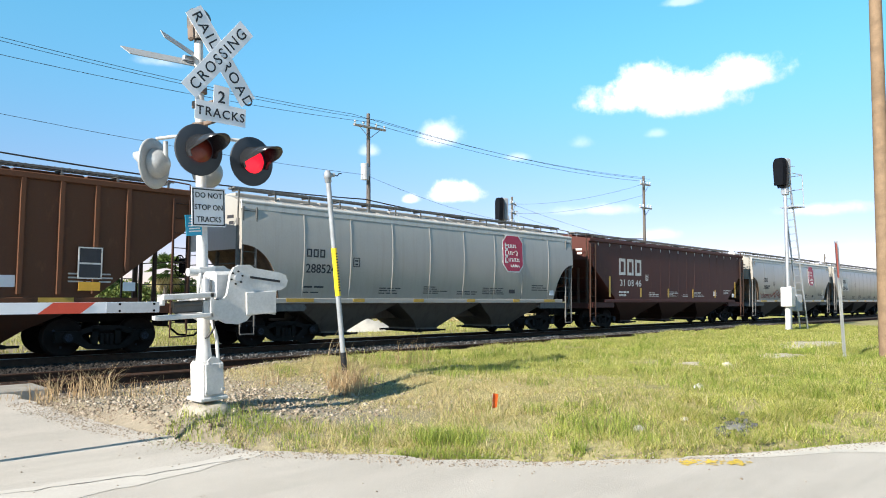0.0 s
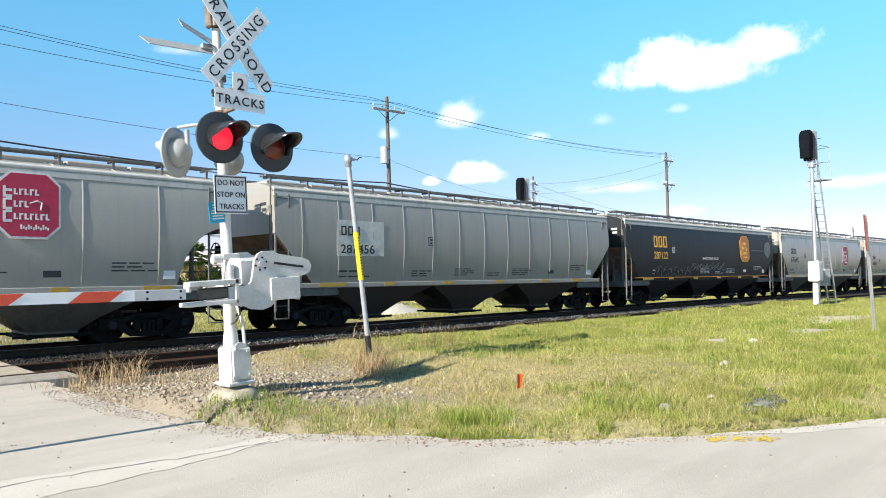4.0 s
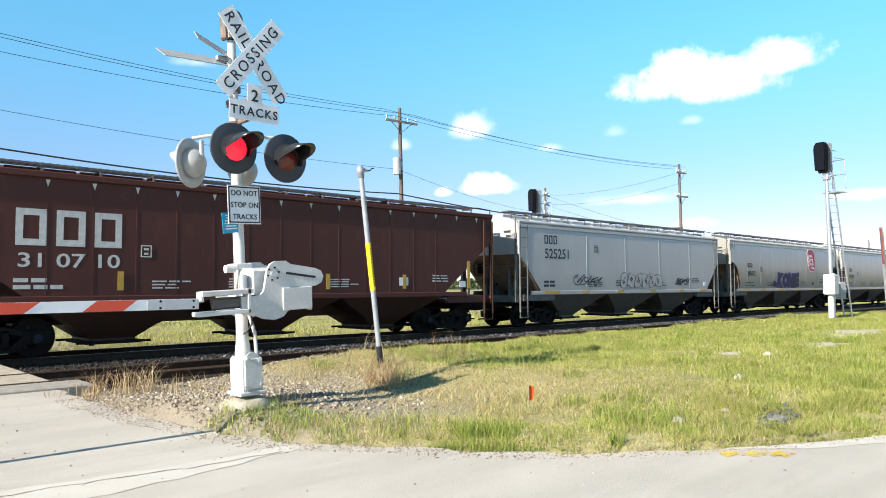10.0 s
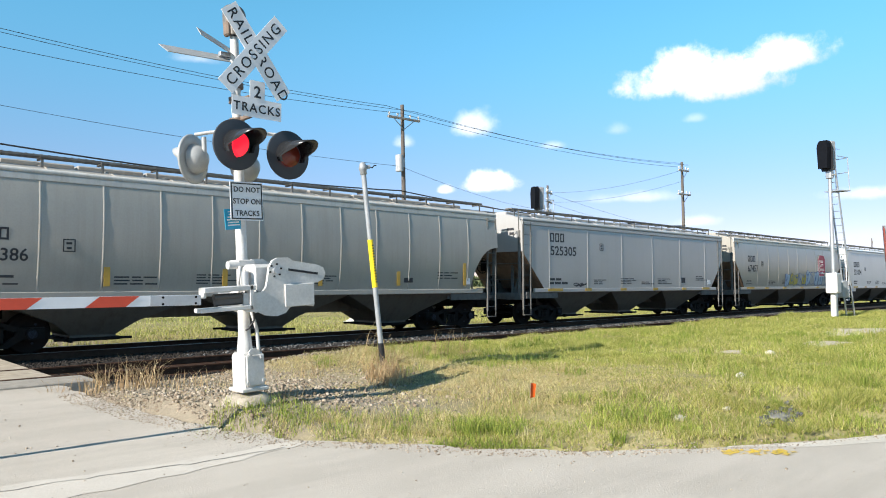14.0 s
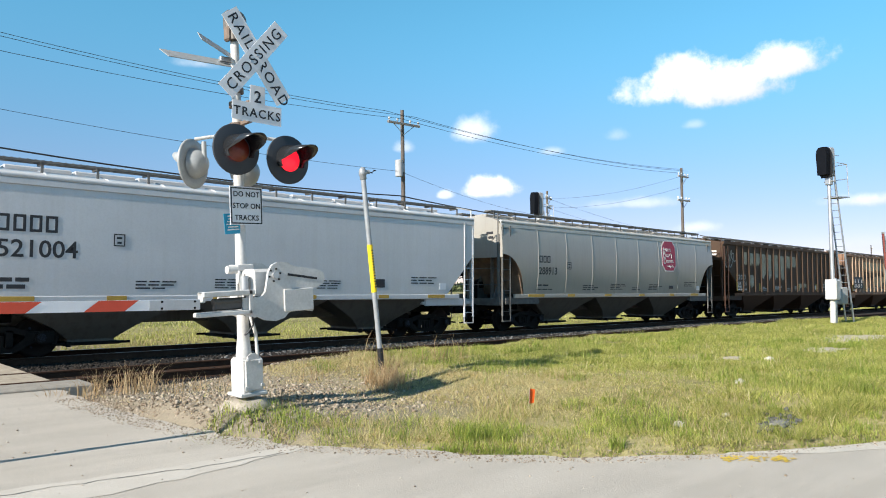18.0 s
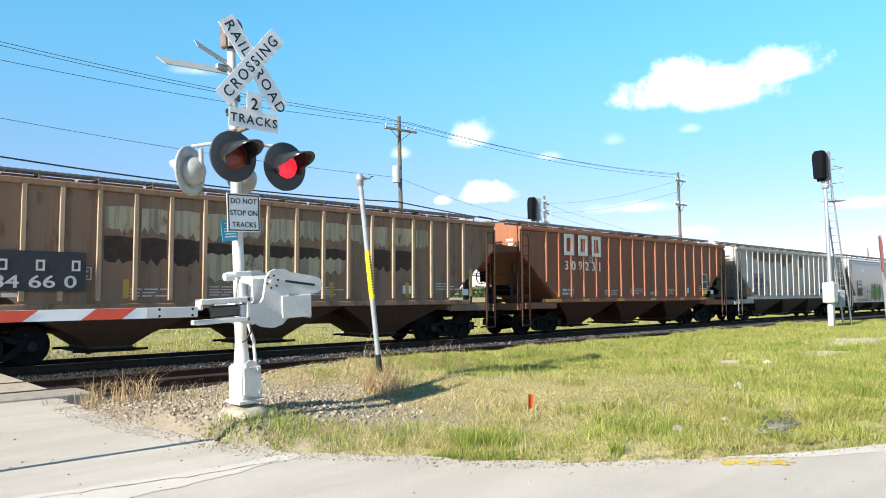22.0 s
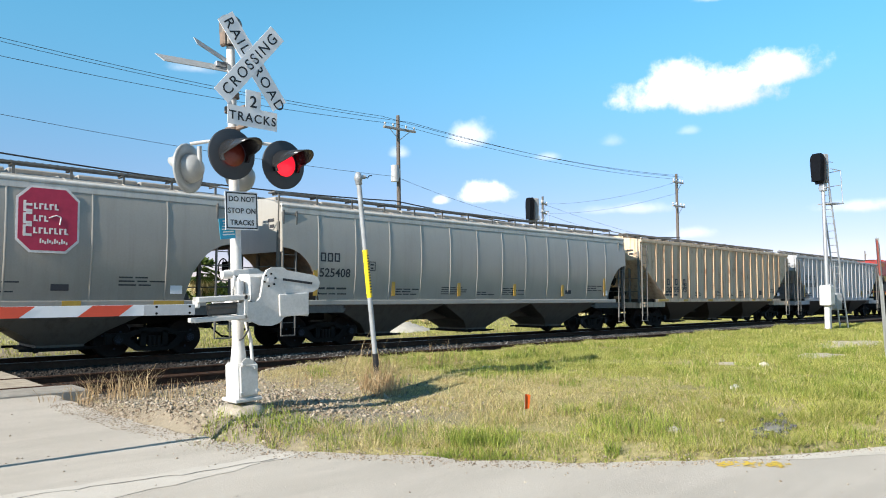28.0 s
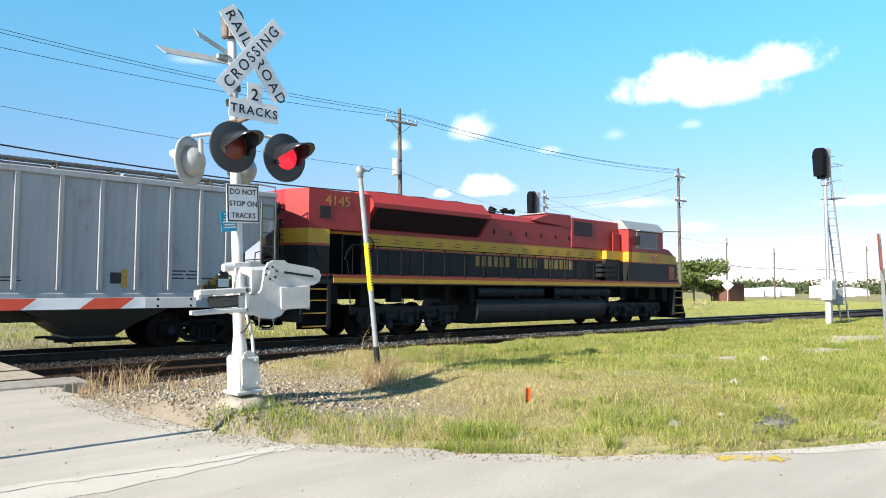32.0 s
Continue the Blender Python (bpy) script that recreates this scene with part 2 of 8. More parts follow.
BEARING = plain("bearing_cap", (0.028, 0.036, 0.055), 0.6, var=0.4, shine=0.2)
GRATE = plain("galvanised_grating", (0.17, 0.165, 0.155), 0.7, 0.2, 0.4)
WIRE = plain("wire", (0.02, 0.02, 0.022), 0.7)
ASPHALT = ground_material("worn_road", [(0.405, 0.362, 0.31), (0.51, 0.462, 0.40), (0.59, 0.54, 0.472)], 0.5, 45.0, 0.006)
PATCH = ground_material("road_patch", [(0.50, 0.455, 0.395), (0.60, 0.555, 0.49)], 2.0, 40.0, 0.006)
SHOULDER = ground_material("dusty_shoulder", [(0.46, 0.42, 0.36), (0.58, 0.535, 0.465), (0.68, 0.63, 0.56)], 1.5, 60.0, 0.012)
SOIL = ground_material("dry_grass_soil", [(0.12, 0.105, 0.048), (0.30, 0.26, 0.115), (0.50, 0.43, 0.23)], 0.35, 14.0, 0.03, patch=(0.30, 0.255, 0.19))
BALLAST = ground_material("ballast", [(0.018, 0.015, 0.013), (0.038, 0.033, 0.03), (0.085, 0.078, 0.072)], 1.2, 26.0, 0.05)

# ---- mesh helpers ----


class Geo:
    """Collects simple solids into one mesh."""

    def __init__(self):
        self.v, self.f, self.s, self.k = [], [], [], []

    def add(self, verts, faces, smooth=False, slot=0):
        n = len(self.v)
        self.v += [tuple(p) for p in verts]
        self.f += [tuple(n + i for i in q) for q in faces]
        self.s += [smooth] * len(faces)
        self.k += [slot] * len(faces)
        return self

    def box(self, x0, x1, y0, y1, z0, z1, c=0.0, slot=0, turn=None):
        """A box, its edges chamfered by c."""
        c = min(c, 0.45 * min(x1 - x0, y1 - y0, z1 - z0))
        if c <= 0:
            vs = [(x, y, z) for x in (x0, x1) for y in (y0, y1) for z in (z0, z1)]
            fs = [(0, 1, 3, 2), (4, 6, 7, 5), (0, 4, 5, 1), (2, 3, 7, 6), (0, 2, 6, 4), (1, 5, 7, 3)]
        else:
            vs, fs, at = [], [], {}
            lim = ((x0, x1), (y0, y1), (z0, z1))
            for i in (0, 1):
                for j in (0, 1):
                    for k in (0, 1):
                        for ax in range(3):
                            p = []
                            for a, b in enumerate((i, j, k)):
                                q = lim[a][b]
                                if a != ax:
                                    q += c if b == 0 else -c
                                p.append(q)
                            at[i, j, k, ax] = len(vs)
                            vs.append(p)
            for ax in range(3):
                o = [a for a in range(3) if a != ax]
                for b in (0, 1):
                    q = []
                    for s, t in ((0, 0), (1, 0), (1, 1), (0, 1)):
                        key = [0, 0, 0]
                        key[ax], key[o[0]], key[o[1]] = b, s, t
                        q.append(at[(*key, ax)])
                    fs.append(q)
                for s in (0, 1):
                    for t in (0, 1):
                        q = []
                        for b, f in ((0, o[0]), (1, o[0]), (1, o[1]), (0, o[1])):
                            key = [0, 0, 0]
                            key[ax], key[o[0]], key[o[1]] = b, s, t
                            q.append(at[(*key, f)])
                        fs.append(q)
            for i in (0, 1):
                for j in (0, 1):
                    for k in (0, 1):
                        fs.append([at[i, j, k, a] for a in range(3)])
        if turn is not None:
            vs = [turn @ Vector(p) for p in vs]
        return self.add(vs, fs, False, slot)

    def cyl(self, p0, p1, r0, r1=None, n=10, caps=True, slot=0, smooth=True):
        p0, p1 = Vector(p0), Vector(p1)
        r1 = r0 if r1 is None else r1
        q = (p1 - p0).to_track_quat("Z", "Y")
        vs, fs = [], []
        for p, r in ((p0, r0), (p1, r1)):
            for i in range(n):
                a = 2 * math.pi * i / n
                vs.append(p + q @ Vector((r * math.cos(a), r * math.sin(a), 0)))
        for i in range(n):
            j = (i + 1) % n
            fs.append((i, j, n + j, n + i))
        self.add(vs, fs, smooth, slot)
        if caps:
            self.add(vs, [tuple(range(n))[::-1], tuple(range(n, 2 * n))], False, slot)
        return self

    def tube(self, pts, r, n=6, slot=0):
        for a, b in zip(pts, pts[1:]):
            self.cyl(a, b, r, r, n, True, slot)
        return self

    def prism(self, poly, a, b, axis="y", slot=0):
        """A polygon drawn out along an axis from a to b."""
        def put(u, v, w):
            return {"y": (u, w, v), "x": (w, u, v), "z": (u, v, w)}[axis]
        n = len(poly)
        vs = [put(u, v, a) for u, v in poly] + [put(u, v, b) for u, v in poly]
        fs = [(i, (i + 1) % n, n + (i + 1) % n, n + i) for i in range(n)]
        fs += [tuple(range(n))[::-1], tuple(range(n, 2 * n))]
        return self.add(vs, fs, False, slot)

    def lathe(self, profile, m=None, n=20, slot=0, smooth=True):
        """A profile of (r, z) turned round z and placed by m."""
        vs, fs = [], []
        for r, z in profile:
            for i in range(n):
                a = 2 * math.pi * i / n
                p = Vector((r * math.cos(a), r * math.sin(a), z))
                vs.append(m @ p if m is not None else p)
        for k in range(len(profile) - 1):
            for i in range(n):
                j = (i + 1) % n
                fs.append((k * n + i, k * n + j, k * n + n + j, k * n + n + i))
        return self.add(vs, fs, smooth, slot)

    def mesh(self, name, *mats):
        me = bpy.data.meshes.new(name)
        me.from_pydata(self.v, [], self.f)
        for m in mats:
            me.materials.append(m)
        me.polygons.foreach_set("use_smooth", self.s)
        if any(self.k):
            me.polygons.foreach_set("material_index", self.k)
        bm = bmesh.new()
        bm.from_mesh(me)
        bmesh.ops.recalc_face_normals(bm, faces=bm.faces)
        bm.to_mesh(me)
        bm.free()
        return me


def part(name, data, parent=None, m=None, label="", material=None):
    """Links a mesh, or the solids of a Geo, as one object under its thing."""
    if isinstance(data, Geo):
        data = data.mesh(name, *(material if isinstance(material, (list, tuple)) else (material,)))
    ob = new(name, data)
    if parent is not None:
        ob.parent = parent
    if m is not None:
        ob.matrix_basis = m
    if label:
        ob["label"] = label
    return ob


def thing(name, label, category, m=None, group="", kind=""):
    ob = new(name)
    ob.empty_display_size = 0.3
    if m is not None:
        ob.matrix_basis = m
    return tagged(ob, label, category, group, kind)


_texts = {}


def letters(text, size, material, spacing=1.0, bold=0.0):
    """A mesh of lettering, lying in xy, its lower left corner at the origin."""
    key = (text, size, material.name, spacing, bold)
    if key not in _texts:
        cu = bpy.data.curves.new("lettering", "FONT")
        cu.body, cu.size, cu.extrude, cu.offset = text, size, 0.002, bold
        cu.resolution_u = 3
        cu.space_character = spacing
        cu.align_x = "CENTER"
        ob = bpy.data.objects.new("lettering", cu)
        me = bpy.data.meshes.new_from_object(ob)
        me.materials.clear()
        me.materials.append(material)
        bpy.data.objects.remove(ob)
        _texts[key] = me
    return _texts[key]


_glyphs = {}


def write(name, text, size, material, parent, m, spacing=1.0, bold=0.0, label=""):
    """Lettering, each letter a piece of its own; m places its lower middle."""
    key = (text, size, material.name, spacing, bold)
    if key not in _glyphs:
        me = letters(text, size, material, spacing, bold)
        bm = bmesh.new()
        bm.from_mesh(me)
        seen, spans = set(), []
        for v in bm.verts:
            if v in seen:
                continue
            stack, comp = [v], []
            seen.add(v)
            while stack:
                w = stack.pop()
                comp.append(w)
                for e in w.link_edges:
                    o = e.other_vert(w)
                    if o not in seen:
                        seen.add(o)
                        stack.append(o)
            spans.append((min(w.co.x for w in comp), max(w.co.x for w in comp), comp))
        groups = []
        for lo, hi, comp in sorted(spans, key=lambda q: q[0]):
            if groups and min(hi, groups[-1][1]) - lo > 0.4 * min(hi - lo, groups[-1][1] - groups[-1][0]):
                groups[-1] = (groups[-1][0], max(hi, groups[-1][1]), groups[-1][2] + comp)
            else:
                groups.append((lo, hi, comp))
        out = []
        for lo, hi, comp in groups:
            at = {w: i for i, w in enumerate(comp)}
            faces = {f for w in comp for f in w.link_faces}
            one = bpy.data.meshes.new(name)
            one.from_pydata([(w.co.x - lo, w.co.y, w.co.z) for w in comp], [], sorted([at[w] for w in f.verts] for f in faces))
            one.materials.append(material)
            out.append((lo, one))
        bm.free()
        _glyphs[key] = (out, groups[-1][1] - groups[0][0])
    out, wide = _glyphs[key]
    for lo, one in out:
        part(name, one, parent, m @ pose(lo, 0, 0), label=label)
    return wide


FACING = Matrix.Rotation(radians(90), 4, "X")

# ---- ground, roads and tracks ----
RAIL_Z = 0.05
TRACKS = (14.27, 19.02)
EDGE_Y = (-60.0, -0.3, 2.38, 2.93, 3.57, 4.29, 5.02, 5.78, 6.28, 7.49, 8.98, 10.5, 13.0, 40.0)
EDGE_X = (130.0, 14.0, 8.8, 7.63, 6.52, 5.66, 5.07, 4.62, 4.12, 3.72, 3.5, 3.4, 3.4, 3.4)


def smooth(v, lo, hi):
    k = np.clip((v - lo) / (hi - lo), 0, 1)
    return k * k * (3 - 2 * k)


def road_edge(y):
    return np.interp(y, EDGE_Y, EDGE_X)


def waves(x, y):
    return 0.5 * (np.sin(x * 0.9 + 1.3 * np.sin(y * 0.5)) + np.sin(y * 1.1 + 0.7 * np.sin(x * 0.6 + 2)))


def ground_z(x, y):
    """Height of the earth: a low grassy rise beside the road, a dip for the track bed."""
    x, y = np.asarray(x, float), np.asarray(y, float)
    inside = smooth(x - road_edge(y), -0.02, 0.35)
    rise = 0.05 + 0.03 * waves(x, y)
    # the bank on which the verge lies, higher than the road
    rise = rise + 0.24 * smooth(x + 0.3 * (y - 9), 5.6, 8.2) * smooth(x - road_edge(y), 0.2, 3.6)
    rise = rise + 0.15 * np.exp(-(((x - 4.8) / 1.5) ** 2 + ((y - 8.6) / 1.3) ** 2))
    bed = smooth(y, 11.6, 12.7) * (1 - smooth(y, 20.8, 22.4))
    z = -0.09 + (0.10 + rise) * inside
    z = np.where(y > 16, -0.05 + 0.08 * waves(x * 0.3, y * 0.3), z)
    return z * (1 - bed) - 0.42 * bed


def sheet(name, xs, ys, height, material, keep=None):
    gx, gy = np.meshgrid(xs, ys, indexing="ij")
    gz = height(gx, gy)
    n, k = gx.shape
    idx = np.arange(n * k).reshape(n, k)
    quads = np.stack([idx[:-1, :-1], idx[1:, :-1], idx[1:, 1:], idx[:-1, 1:]], -1).reshape(-1, 4)
    me = bpy.data.meshes.new(name)
    me.from_pydata(np.stack([gx, gy, gz], -1).reshape(-1, 3).tolist(), [], quads.tolist())
    me.polygons.foreach_set("use_smooth", [True] * len(quads))
    me.materials.append(material)
    return new(name, me)


def spread(lo, a, b, hi, near, far):
    out = list(np.arange(a, b, near))
    v, step = a, near
    while v > lo:
        step = min(step * 1.35, far)
        v -= step
        out.insert(0, v)
    v, step = b, near
    out.append(b)
    while v < hi:
        step = min(step * 1.35, far)
        v += step
        out.append(v)
    return np.array(out)


def build_ground():
    xs = spread(-1800, 1.5, 22, 2600, 0.25, 150)
    ys = spread(-1500, 1.0, 24, 2600, 0.25, 150)
    tagged(sheet("ground", xs, ys, ground_z, SOIL), "dry yellow-green grassland and bare soil beside the railway", "ground", kind="structure")
    # the carriageway that crosses the tracks, with the mouth of a side road
    ys2 = list(np.arange(-60, -1, 4.0)) + list(np.arange(-1, 12.55, 0.25)) + [12.6]
    g = Geo()
    for a, b in zip(ys2, ys2[1:]):
        wig = [0.05 * math.sin(7.3 * v) + 0.04 * math.sin(17.1 * v + 1) for v in (a, b)]
        ea, eb = float(road_edge(a)) + wig[0], float(road_edge(b)) + wig[1]
        cols = [-6.5, -2, 1.0, 2.4]
        for c, d in zip(cols, cols[1:]):
            g.add([(c, a, 0), (d, a, 0), (d, b, 0), (c, b, 0)], [(0, 1, 2, 3)])
        g.add([(2.4, a, 0), (ea, a, 0), (eb, b, 0), (2.4, b, 0)], [(0, 1, 2, 3)])
        g.add([(ea, a, 0), (ea + 0.03, a, -0.1), (eb + 0.03, b, -0.1), (eb, b, 0)], [(0, 1, 2, 3)])
    road = part("road", g, material=ASPHALT)
    tagged(road, "pale worn road surface of chip seal, ending at the rail crossing", "road", kind="structure")
    g = Geo()
    g.box(-6.5, 3.3, 21.2, 60, -0.06, 0.0)
    tagged(part("road", g, material=ASPHALT), "pale worn road going on beyond the tracks", "road", kind="structure")


def build_trackbed():
    g = Geo()
    top, n = -0.115, 180
    for y0, y1, z0, z1 in ((11.9, 12.75, -0.42, top), (12.75, 15.8, top, top), (15.8, 16.6, top, -0.2), (16.6, 17.4, -0.2, top), (17.4, 20.7, top, top), (20.7, 21.7, top, -0.42)):
        g.add([(-150, y0, z0), (700, y0, z0), (700, y1, z1), (-150, y1, z1)], [(0, 1, 2, 3)])
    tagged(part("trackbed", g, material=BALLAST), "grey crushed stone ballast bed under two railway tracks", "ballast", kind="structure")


def rail_geo(x0, x1):
    prof = [(-0.07, 0), (0.07, 0), (0.07, 0.012), (0.012, 0.035), (0.012, 0.125), (0.036, 0.14), (0.036, 0.165), (0.028, 0.172), (-0.028, 0.172), (-0.036, 0.165), (-0.036, 0.14), (-0.012, 0.125), (-0.012, 0.035), (-0.07, 0.012)]
    g = Geo().prism([(y, z - 0.172) for y, z in prof], x0, x1, "x")
    for i in (7, 6, 8):
        g.k[i] = 1
    return g


def build_tracks():
    tie = Geo().box(-0.115, 0.115, -1.3, 1.3, -0.34, -0.175, 0.012).mesh("tie", TIE_WOOD)
    plate = Geo().box(-0.09, 0.09, -0.16, 0.16, -0.175, -0.165).mesh("tie_plate", RUST)
    rail = rail_geo(-150, 700).mesh("rail", RUST, RAIL_TOP)
    rusty = rail_geo(-150, 700).mesh("rail", RUST, RUST)
    for n, y in enumerate(TRACKS):
        label = "little-used railway track with brown rusty rails on wooden ties" if n == 0 else "main railway track with worn shiny railheads on wooden ties"
        track = thing("railway_track", label, "track", pose(0, y, RAIL_Z), "railway tracks", "structure")
        for s in (-0.754, 0.754):
            part("rail", rusty if n == 0 else rail, track, pose(0, s, 0))
        far = Geo()
        for i in range(-60, 400):
            x = i * 0.55 + 0.05 * math.sin(i * 7.7)
            if -4 < x < 3.6:
                continue
            if 3.6 <= x < 62:
                part("tie", tie, track, pose(x, 0, 0.004 * math.sin(i * 3.1), 0, 0, 0.8 * math.sin(i * 5.3)))
                if x < 22:
                    for s in (-0.754, 0.754):
                        part("tie_plate", plate, track, pose(x, s, 0))
            else:
                far.box(x - 0.11, x + 0.11, -1.3, 1.3, -0.34, -0.175)
        tagged(part("distant_ties", far, track, material=TIE_WOOD), kind="stuff")
    # timber and concrete panels of the level crossing
    crossing = thing("level_crossing", "level crossing deck of weathered timber and concrete panels between the rails", "crossing", pose(0, 0, 0), kind="structure")
    bands = [(12.6, 13.42)]
    for y in TRACKS:
        bands += [(y - 0.66, y - 0.02), (y + 0.02, y + 0.66)]
    bands += [(15.13, 16.6), (16.62, 18.15), (19.87, 21.2)]
    for k, (a, b) in enumerate(bands):
        for i in range(3):
            x1 = (3.95 if k == 0 else 3.55) - i * 2.45
            p = Geo().box(x1 - 2.42, x1, a, b, -0.28, 0.045, 0.02)
            part("panel", p, crossing, material=CONCRETE if k == 0 else PANEL)


PANEL = plain("weathered_panel", (0.44, 0.375, 0.29), 0.9, var=0.35, relief=0.008)
build_ground()
build_trackbed()
build_tracks()

# ---- the train ----
_kit = {}


def kit(name, make):
    """A mesh that is made once and shared."""
    if name not in _kit:
        _kit[name] = make()
    return _kit[name]


def side_frame():
    g = Geo()
    for s in (-1, 1):
        g.prism([(s * 1.16, 0.60), (s * 1.16, 0.34), (s * 0.72, 0.34), (s * 0.42, 0.16), (0, 0.14), (0, 0.26), (s * 0.36, 0.28), (s * 0.56, 0.44), (s * 0.62, 0.60)][::s], -0.07, 0.07)
        g.prism([(s * 0.62, 0.62), (s * 0.3, 0.72), (0, 0.72), (0, 0.60), (s * 0.28, 0.60), (s * 0.62, 0.50)][::s], -0.07, 0.07)
        g.box(min(s * 0.20, s * 0.34), max(s * 0.20, s * 0.34), -0.07, 0.07, 0.24, 0.64)
        g.cyl((s * 0.89, -0.17, 0.457), (s * 0.89, 0.05, 0.457), 0.13, n=14)
    for i in (-0.11, 0, 0.11):
        g.cyl((i, -0.06, 0.27), (i, -0.06, 0.52), 0.055, n=8)
    return g.mesh("side_frame", STEEL_DARK)


def wheelset(r=0.457):
    g = Geo()
    for s in (-1, 1):
        turn = Matrix.Translation((0, s * 0.72, 0)) @ Matrix.Rotation(radians(-90 * s), 4, "X")
        g.lathe([(0.001, 0.085), (0.10, 0.085), (0.12, 0.03), (0.32, 0.02), (r - 0.06, 0.055), (r - 0.01, 0.06), (r, 0.04), (r + 0.005, -0.04), (r + 0.03, -0.05), (r + 0.025, -0.08), (r - 0.08, -0.08), (0.12, -0.05), (0.001, -0.05)], turn, 28)
        # a balance plug and lift holes that show the turning
        for a in (0.4, 2.5, 4.6):
            g.cyl((0.25 * math.cos(a), s * 0.735, 0.25 * math.sin(a)), (0.25 * math.cos(a), s * 0.748, 0.25 * math.sin(a)), 0.03, n=8, slot=1)
    g.cyl((0, -1.02, 0), (0, 1.02, 0), 0.075, n=10)
    for s in (-1, 1):
        g.cyl((0, s * 1.02, 0), (0, s * 1.20, 0), 0.095, n=12, slot=1)
    return g.mesh("wheelset", STEEL_WHEEL, BEARING)


def bolster():
    g = Geo().box(-0.2, 0.2, -0.95, 0.95, 0.46, 0.66, 0.03)
    g.cyl((0, 0, 0.6), (0, 0, 0.86), 0.2, n=14)
    for s in (-1, 1):
        g.box(s * 0.38 - 0.05, s * 0.38 + 0.05, -0.8, 0.8, 0.36, 0.46, 0.01)
    return g.mesh("bogie", STEEL_DARK)


ROLLING = defaultdict(list)


def bogie(car, x):
    b = part("bogie", kit("bolster", bolster), car, pose(x, 0, 0))
    for s in (-1, 1):
        part("side_frame", kit("side_frame", side_frame), b, pose(0, s * 1.03, 0) @ Matrix.Scale(s * -1, 4, (0, 1, 0)) if s > 0 else pose(0, -1.03, 0))
    for s in (-1, 1):
        ROLLING[s * 0.89, 0.457].append(part("wheelset", kit("wheelset", wheelset), b, pose(s * 0.89, 0, 0.457)))
    return b


def coupler():
    g = Geo().box(0, 0.55, -0.08, 0.08, 0.74, 0.92, 0.02)
    g.box(0.42, 0.72, -0.14, 0.14, 0.68, 0.98, 0.04)
    g.box(0.62, 0.80, -0.16, -0.04, 0.70, 0.96, 0.03)
    g.box(-0.15, 0.05, -0.3, 0.3, 0.62, 1.02, 0.02)
    pts = [(0.2, 0.3, 0.72), (0.45, 0.32, 0.5), (0.6, 0.28, 0.36), (0.8, 0.2, 0.34)]
    g.tube(pts, 0.03, 6)
    return g.mesh("coupler", STEEL_DARK)


def ladder(h, wide=0.42, step=0.38):
    g = Geo()
    for s in (-1, 1):
        g.box(s * wide / 2 - 0.02, s * wide / 2 + 0.02, -0.03, 0.03, 0, h)
    z = 0.15
    while z < h:
        g.cyl((-wide / 2, 0, z), (wide / 2, 0, z), 0.013, n=5)
        z += step
    return g


def hand_brake():
    g = Geo()
    m = Matrix.Rotation(radians(90), 4, "Y")
    for i in range(16):
        a, b = 2 * math.pi * i / 16, 2 * math.pi * (i + 1) / 16
        g.cyl((0, 0.28 * math.cos(a), 0.28 * math.sin(a)), (0, 0.28 * math.cos(b), 0.28 * math.sin(b)), 0.018, n=5)
    for a in range(4):
        t = a * math.pi / 2
        g.cyl((0, 0, 0), (0.0, 0.28 * math.cos(t), 0.28 * math.sin(t)), 0.012, n=5)
    g.box(0.03, 0.2, -0.14, 0.14, -0.2, 0.2, 0.02)
    return g


PROFILES = {
    "curved": [(1.38, 1.50), (1.75, 1.565), (2.3, 1.615), (2.9, 1.625), (3.5, 1.595), (3.85, 1.55), (4.06, 1.49)],
    "smooth": [(1.38, 1.56), (2.0, 1.57), (3.0, 1.57), (3.9, 1.56), (4.02, 1.52)],
    "ribbed": [(1.38, 1.50), (2.0, 1.50), (3.0, 1.50), (4.1, 1.50), (4.16, 1.49)],
}


def half_width(style, z):
    zs, ys = zip(*PROFILES[style])
    return float(np.interp(z, zs, ys))


